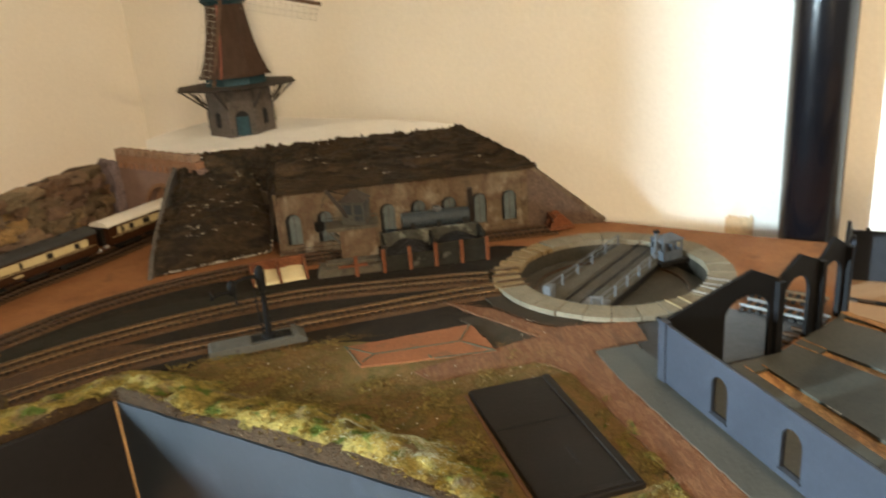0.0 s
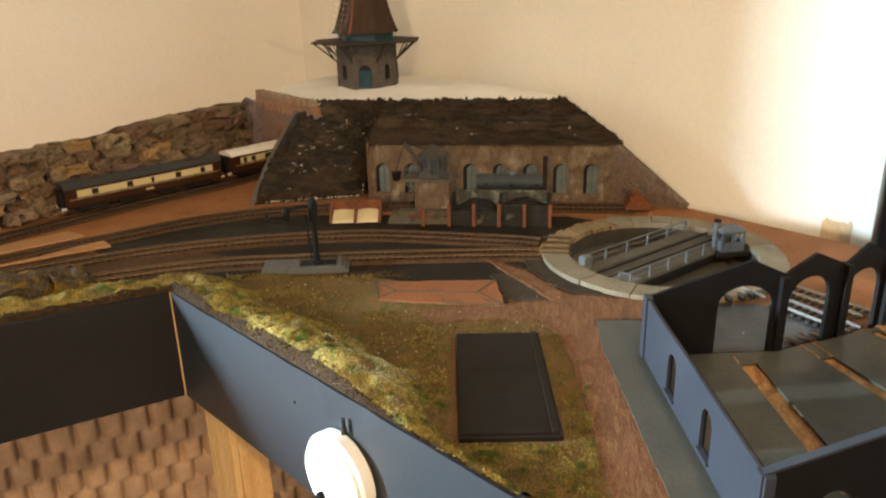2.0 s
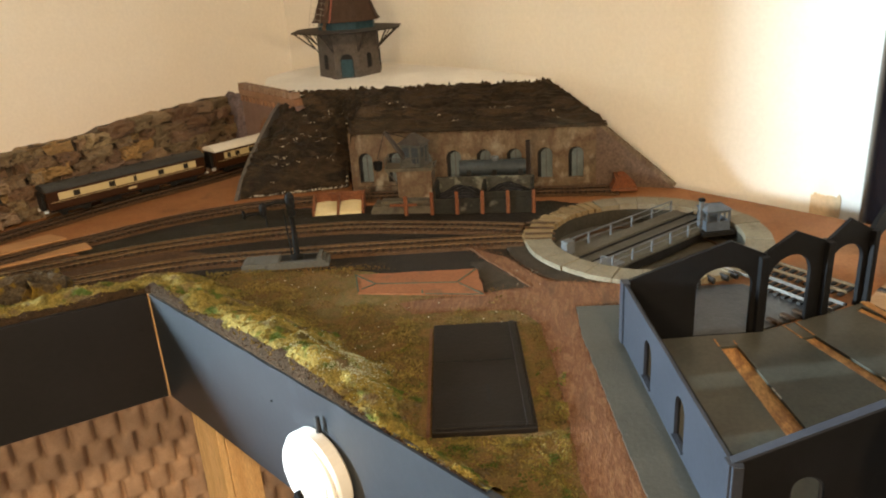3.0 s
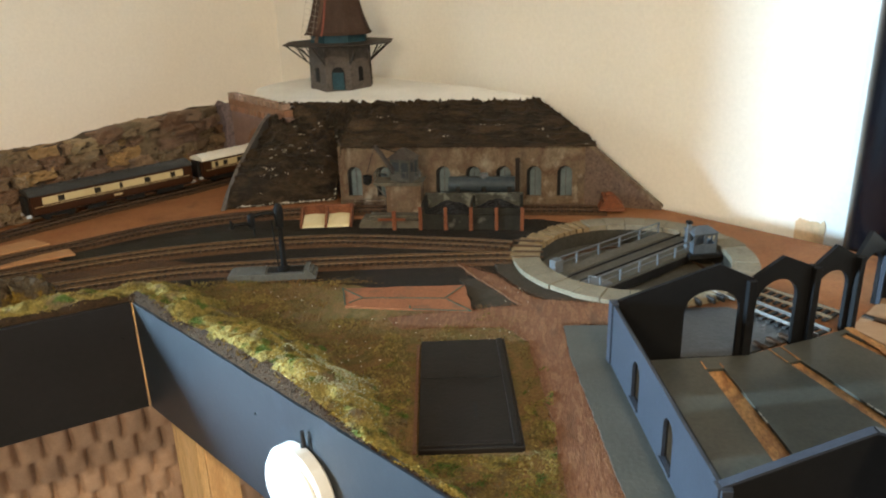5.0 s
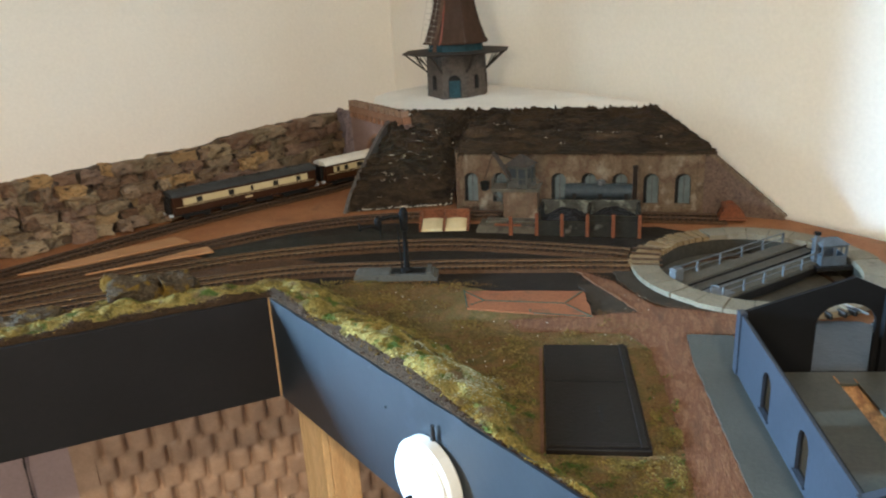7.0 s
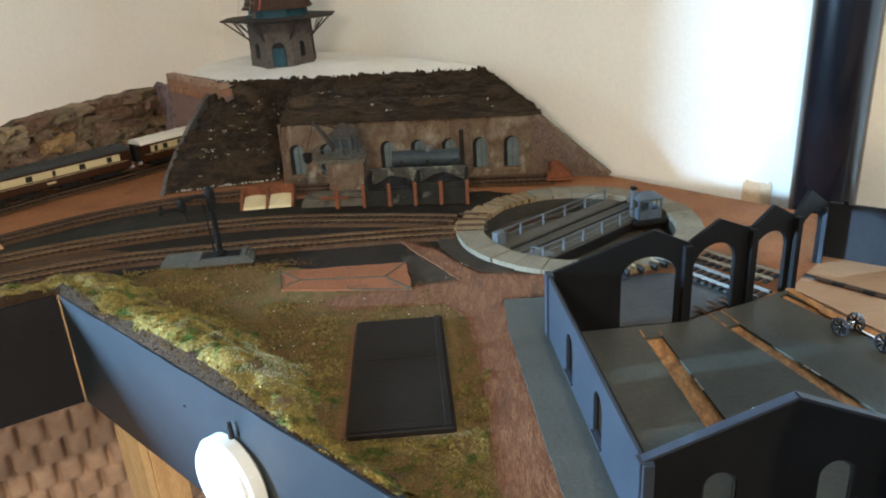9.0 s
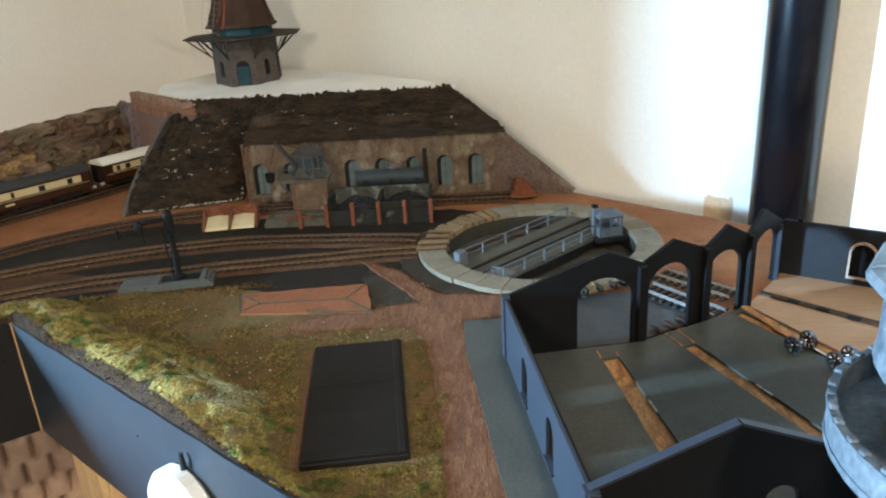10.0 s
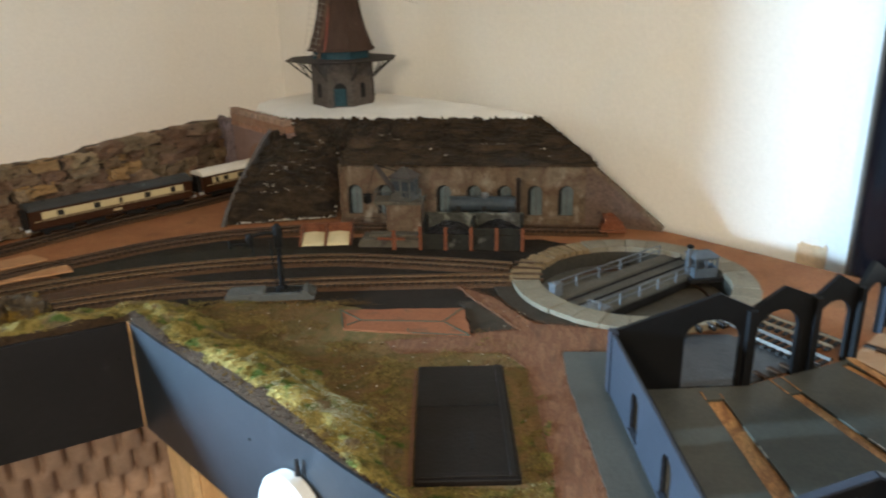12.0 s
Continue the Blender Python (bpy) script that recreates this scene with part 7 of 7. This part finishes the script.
# far side wall with two framed windows
FW0, FW1 = Vector((0.625, 0.771, 0)), Vector((0.768, 0.678, 0))
fd = (FW1 - FW0).normalized()
mf = frame_of(FW0, fd)
fwins = [(0.059, 0.080), (0.133, 0.154)]
bm = bmesh.new()
plate(bm, [(0, 0), (0.33, 0), (0.33, 0.0545), (0, 0.0555)], [arch(a, b, 0.008, 0.043, 8) for a, b in fwins], 0.0035, mf)
fw = part("side_wall", bm, M_FARWALL, shed, "black side wall with framed windows, lightened for daylight")
bm = bmesh.new()
box(bm, 0.0, 0.33, 0.0065, 0.0085, 0.0, 0.053, mf)
part("outer_skin", bm, M_SHEDBLACK, fw)
for a, b in fwins:
    bm = bmesh.new()
    o = arch(a - 0.001, b + 0.001, 0.007, 0.044, 8)
    i_ = arch(a + 0.0008, b - 0.0008, 0.0090, 0.0418, 8)
    plate(bm, o, [i_], 0.0016, mf @ Matrix.Translation((0, -0.0018, 0)))
    part("window_frame", bm, M_FRAME, fw, "tan window frame")
for u in (0.012, 0.148):
    bm = bmesh.new()
    box(bm, u, u + 0.004, 0.0, 0.003, 0.0548, 0.0585, mf)
    part("peg", bm, M_SHEDBLACK, fw)
# front gable with two arched windows
G0 = Vector((0.380, 0.393, 0))
gd = Vector((0.075, 0.010, 0)).normalized()
mg = frame_of(G0, gd)
GW = 0.150
gw = [arch(0.0315, 0.0495, 0.0, 0.0455, 10), arch(0.0925, 0.1125, 0.0055, 0.0455, 10)]
gw[0] = [(u, max(v, 0.003)) for u, v in gw[0]]
bm = bmesh.new()
plate(bm, [(0, 0), (GW, 0), (GW, 0.0560), (0.076, 0.0850), (0, 0.0560)], gw, 0.0040, mg)
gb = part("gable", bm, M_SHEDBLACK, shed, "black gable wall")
bm = bmesh.new()
for a, b in (((0, 0.0562), (0.076, 0.0852)), ((0.076, 0.0852), (GW, 0.0562))):
    d = Vector((b[0] - a[0], 0, b[1] - a[1]))
    box(bm, 0, d.length, -0.0008, 0.0046, 0.0, 0.0016, mg @ Matrix.Translation((a[0], 0, a[1])) @ Matrix.Rotation(-math.atan2(d.z, d.x), 4, "Y"))
part("coping", bm, M_SHEDDAYLIT, gb, "black gable edge with blue daylight painted in")
for a, b in ((0.0315, 0.0495), (0.0925, 0.1125)):
    bm = bmesh.new()
    o = arch(a - 0.0003, b + 0.0003, 0.004, 0.0458, 10)
    i_ = arch(a + 0.0016, b - 0.0016, 0.0055, 0.0438, 10)
    plate(bm, o, [i_], 0.0010, mg @ Matrix.Translation((0, 0.0018, 0)))
    part("window_frame", bm, M_SHEDDAYLIT, gb)
for u in (-0.003, GW - 0.004):
    bm = bmesh.new()
    box(bm, u, u + 0.008, -0.0022, 0.0055, 0, 0.0575, mg, 0.0005)
    part("pilaster", bm, M_SHEDDAYLIT, gb)

# shed floor with open inspection slots
FLO = [(0.3545, 0.622), (0.3835, 0.3985), (0.530, 0.4185), (0.640, 0.50), (0.612, 0.590), (0.566, 0.694), (0.522, 0.669), (0.461, 0.638)]
P1 = [(0.4255, 0.6130), (0.4395, 0.6155), (0.4625, 0.4560), (0.4465, 0.4500)]
P2 = [(0.4930, 0.6270), (0.5040, 0.6315), (0.5680, 0.4700), (0.5560, 0.4660)]
P3 = [(0.5520, 0.6790), (0.5600, 0.6850), (0.6060, 0.5960), (0.5975, 0.5920)]
flo = thing("shed_floor", "grey card engine shed floor with raw wooden slots", "floor", kind="structure")
bm = bmesh.new()
plate(bm, FLO, [P1, P2, P3], 0.0040, Matrix(((1, 0, 0, 0), (0, 0, 1, 0), (0, 1, 0, 0.0002), (0, 0, 0, 1))))
part("floor_card", bm, M_SHEDFLOOR, flo)
for P in (P1, P2, P3):
    sheet("slot_bottom", P, 0.0018, M_PITWOOD, "", "", 0.0, 0.0012, parent=flo)
    a, b = Vector((*P[1], 0)), Vector((*P[2], 0))
    # pale slivers painted where daylight would glint on the slot's edge
    for f0, f1 in ((0.40, 0.43), (0.44, 0.49), (0.83, 0.86), (0.88, 0.93)):
        bm = bmesh.new()
        q = a.lerp(b, f0)
        box(bm, 0, (b - a).length * (f1 - f0), -0.0009, 0.0003, 0.0036, 0.0045, frame_of(q, b - a))
        part("paint_scrape", bm, M_FLECK, flo, "pale slot edge, a daylight glint painted on")
# saw cuts running on past the far end of the slots
for (x0, y0), (x1, y1) in (((0.4252, 0.6135), (0.4238, 0.6255)), ((0.4393, 0.6160), (0.4384, 0.6230)), ((0.4926, 0.6276), (0.4845, 0.6500)), ((0.5036, 0.6322), (0.4960, 0.6550))):
    bm = bmesh.new()
    d = Vector((x1 - x0, y1 - y0, 0))
    box(bm, 0, d.length, -0.0006, 0.0006, 0.0038, 0.0046, frame_of((x0, y0, 0), d))
    part("saw_cut", bm, M_PITWOOD, flo, "raw wooden saw cut")
# torn raw edge of the floor card
sheet("torn_edge", [(0.5615, 0.6935), (0.5675, 0.6960), (0.5840, 0.6480), (0.6140, 0.5900), (0.6400, 0.5060), (0.6340, 0.5040), (0.6050, 0.5860), (0.5760, 0.6420)], 0.0047, M_PITWOOD, "", "", 0.0030, 0.0010, parent=flo, freq=170)
sheet("plywood_ground", [(0.571, 0.703), (0.628, 0.771), (0.80, 0.655), (0.90, 0.42), (0.70, 0.36), (0.545, 0.405), (0.655, 0.50), (0.618, 0.602)], 0.0008, M_PLY, "bare tan plywood beyond the shed floor", "board", 0.0008)
bm = bmesh.new()
SLOT = [(0.588, 0.7235), (0.5935, 0.728), (0.668, 0.655), (0.735, 0.57), (0.729, 0.565), (0.6625, 0.6495)]
plate(bm, SLOT, [], 0.0016, Matrix(((1, 0, 0, 0), (0, 0, 1, 0), (0, 1, 0, 0.0009), (0, 0, 0, 1))))
slot = tagged(part("track_slot", bm, M_RAIL), "rusty brown strip of cut track in the plywood", "track", kind="structure")
for k in range(7):
    f = k / 6
    p = Vector((0.594, 0.7215, 0)).lerp(Vector((0.70, 0.61, 0)), f)
    bm = bmesh.new()
    box(bm, -0.005, 0.005, -0.0025, 0.0025, 0.0016, 0.0034, frame_of(p, (0.7, -0.72, 0)))
    part("chair_block", bm, M_UNDER, slot)

# ---- wheelsets lying on the floor ----


def wheelset(x, y, ang):
    w = thing("wheelset", "loose steel wheelset with dark spoked wheels", "wheelset", Matrix.Translation((x, y, 0.0119)) @ Matrix.Rotation(radians(ang), 4, "Z"), group="loose wheelsets")
    bm = bmesh.new()
    cyl(bm, 0.0011, 0.0011, -0.0105, 0.0105, 10, Matrix.Rotation(radians(90), 4, "Y"))
    part("axle", bm, M_CHROME, w)
    for s in (-1, 1):
        wm = Matrix.Translation((s * 0.0082, 0, 0)) @ Matrix.Rotation(radians(90), 4, "Y")
        bm = bmesh.new()
        n = 28
        prof = ((0.0076, -0.0012), (0.0062, -0.0012), (0.0062, 0.0012), (0.0071, 0.0012), (0.0071, -0.0004), (0.0076, -0.0006))
        rings = [[bm.verts.new(wm @ Vector((r * math.cos(2 * math.pi * k / n), r * math.sin(2 * math.pi * k / n), -s * z))) for k in range(n)] for r, z in prof]
        for a, b in zip(rings, rings[1:] + rings[:1]):
            for k in range(n):
                bm.faces.new((a[k], a[(k + 1) % n], b[(k + 1) % n], b[k]))
        wheel = part("wheel", bm, M_DARKSTEEL, w, "dark steel tyre")
        bm = bmesh.new()
        for k in range(8):
            box(bm, 0.0012, 0.0063, -0.0005, 0.0005, -0.0006, 0.0006, wm @ Matrix.Rotation(2 * math.pi * k / 8, 4, "Z"))
        cyl(bm, 0.0018, 0.0018, -0.0009, 0.0009, 12, wm)
        part("spokes", bm, M_CRANEBLACK, wheel)
    return w


wheelset(0.579, 0.612, 28)
wheelset(0.599, 0.586, 30)
bm = bmesh.new()
box(bm, -0.009, 0.009, -0.0011, 0.0011, 0.0042, 0.0062, frame_of((0.5930, 0.605, 0), (0.40, -0.92, 0)))
tagged(part("silver_rod", bm, M_CHROME), "short bright steel rod on the shed floor", "rod")

# ---- water tower ----
TC = Vector((0.5365, 0.3255, 0))
tower = thing("water_tower", "pale grey round water tower with faceted roof and railed gallery", "tower", Matrix.Translation(TC))
bm = bmesh.new()
lathe(bm, [(0.052, 0.0), (0.052, 0.008), (0.047, 0.010), (0.045, 0.060), (0.046, 0.105), (0.050, 0.113)], 32)
part("shaft", bm, M_TOWER, tower, smooth=False)
for k in range(16):
    bm = bmesh.new()
    box(bm, -0.0045, 0.0045, 0.0435, 0.0530, 0.0, 0.109, Matrix.Rotation(2 * math.pi * k / 16, 4, "Z"), 0.0008)
    part("buttress", bm, M_TOWER, tower)
bm = bmesh.new()
lathe(bm, [(0.052, 0.109), (0.0715, 0.113), (0.0735, 0.116), (0.0735, 0.119), (0.050, 0.1195)], 40)
gal = part("gallery", bm, M_TOWER, tower)
n = 40
for r0, r1, z0, z1, nm in ((0.0700, 0.0738, 0.1300, 0.1320, "parapet_coping"), (0.0708, 0.0730, 0.1190, 0.1300, "parapet")):
    bm = bmesh.new()
    rings = [[bm.verts.new((r * math.cos(2 * math.pi * k / n), r * math.sin(2 * math.pi * k / n), z + 0.0003 * noise.noise(Vector((k * 1.3, r * 900, z * 90))))) for k in range(n)] for r, z in ((r0, z0), (r1, z0), (r1, z1), (r0, z1))]
    for a, b in zip(rings, rings[1:] + rings[:1]):
        for k in range(n):
            bm.faces.new((a[k], a[(k + 1) % n], b[(k + 1) % n], b[k]))
    part(nm, bm, M_TOWER, gal)
# uneven stone knobs on the coping
rk = random.Random(31)
for k in range(44):
    bm = bmesh.new()
    h = rk.uniform(0.0012, 0.0026)
    box(bm, -0.0019, 0.0019, 0.0702, 0.0736, 0.1321, 0.1321 + h, Matrix.Rotation(2 * math.pi * (k + rk.uniform(-0.15, 0.15)) / 44, 4, "Z"), 0.0006)
    part("knob", bm, M_TOWER, gal)
bm = bmesh.new()
lathe(bm, [(0.0505, 0.1190), (0.0505, 0.151)], 32)
part("upper_shaft", bm, M_TOWER, tower)
# every other plate is a dark triangle, an opening's shade put in
for k in range(12):
    bm = bmesh.new()
    plate(bm, [(-0.0058, 0.1245), (0.0058, 0.1245), (0.0, 0.1375)] if k % 2 else [(-0.0045, 0.124), (0.0045, 0.124), (0.0045, 0.137), (-0.0045, 0.137)], [], 0.003, Matrix.Rotation(2 * math.pi * k / 12 + 0.2, 4, "Z") @ Matrix.Translation((0, -0.0515, 0)))
    part("opening", bm, M_DARK if k % 2 else M_TOWER, tower)
bm = bmesh.new()
lathe(bm, [(0.050, 0.1490), (0.0585, 0.1500), (0.0600, 0.1525), (0.0590, 0.1550), (0.0585, 0.1670), (0.0592, 0.1685), (0.0583, 0.1700), (0.0575, 0.1855)], 40)
tank = part("tank", bm, M_TOWER, tower)
for k in range(16):
    bm = bmesh.new()
    box(bm, -0.0011, 0.0011, 0.0565, 0.0590, 0.1555, 0.1855, Matrix.Rotation(2 * math.pi * (k + 0.5) / 16, 4, "Z"), 0.0003)
    part("tank_rib", bm, M_TOWER, tank)
bm = bmesh.new()
lathe(bm, [(0.056, 0.1850), (0.0665, 0.1855), (0.0670, 0.1885), (0.0655, 0.1900), (0.030, 0.1985), (0.004, 0.2020)], 12, ID, radians(8))
roof = part("roof", bm, M_TOWERROOF, tower)
for k in range(12):
    a = radians(8) + 2 * math.pi * k / 12
    bm = bmesh.new()
    tube(bm, [(r * math.cos(a), r * math.sin(a), z) for r, z in ((0.0655, 0.1904), (0.030, 0.1989), (0.006, 0.2020))], 0.0007, 5)
    part("roof_seam", bm, M_TOWERROOF, roof)
part("finial", lathe(bmesh.new(), [(0.005, 0.2005), (0.006, 0.2030), (0.002, 0.206)], 12), M_TOWER, roof)
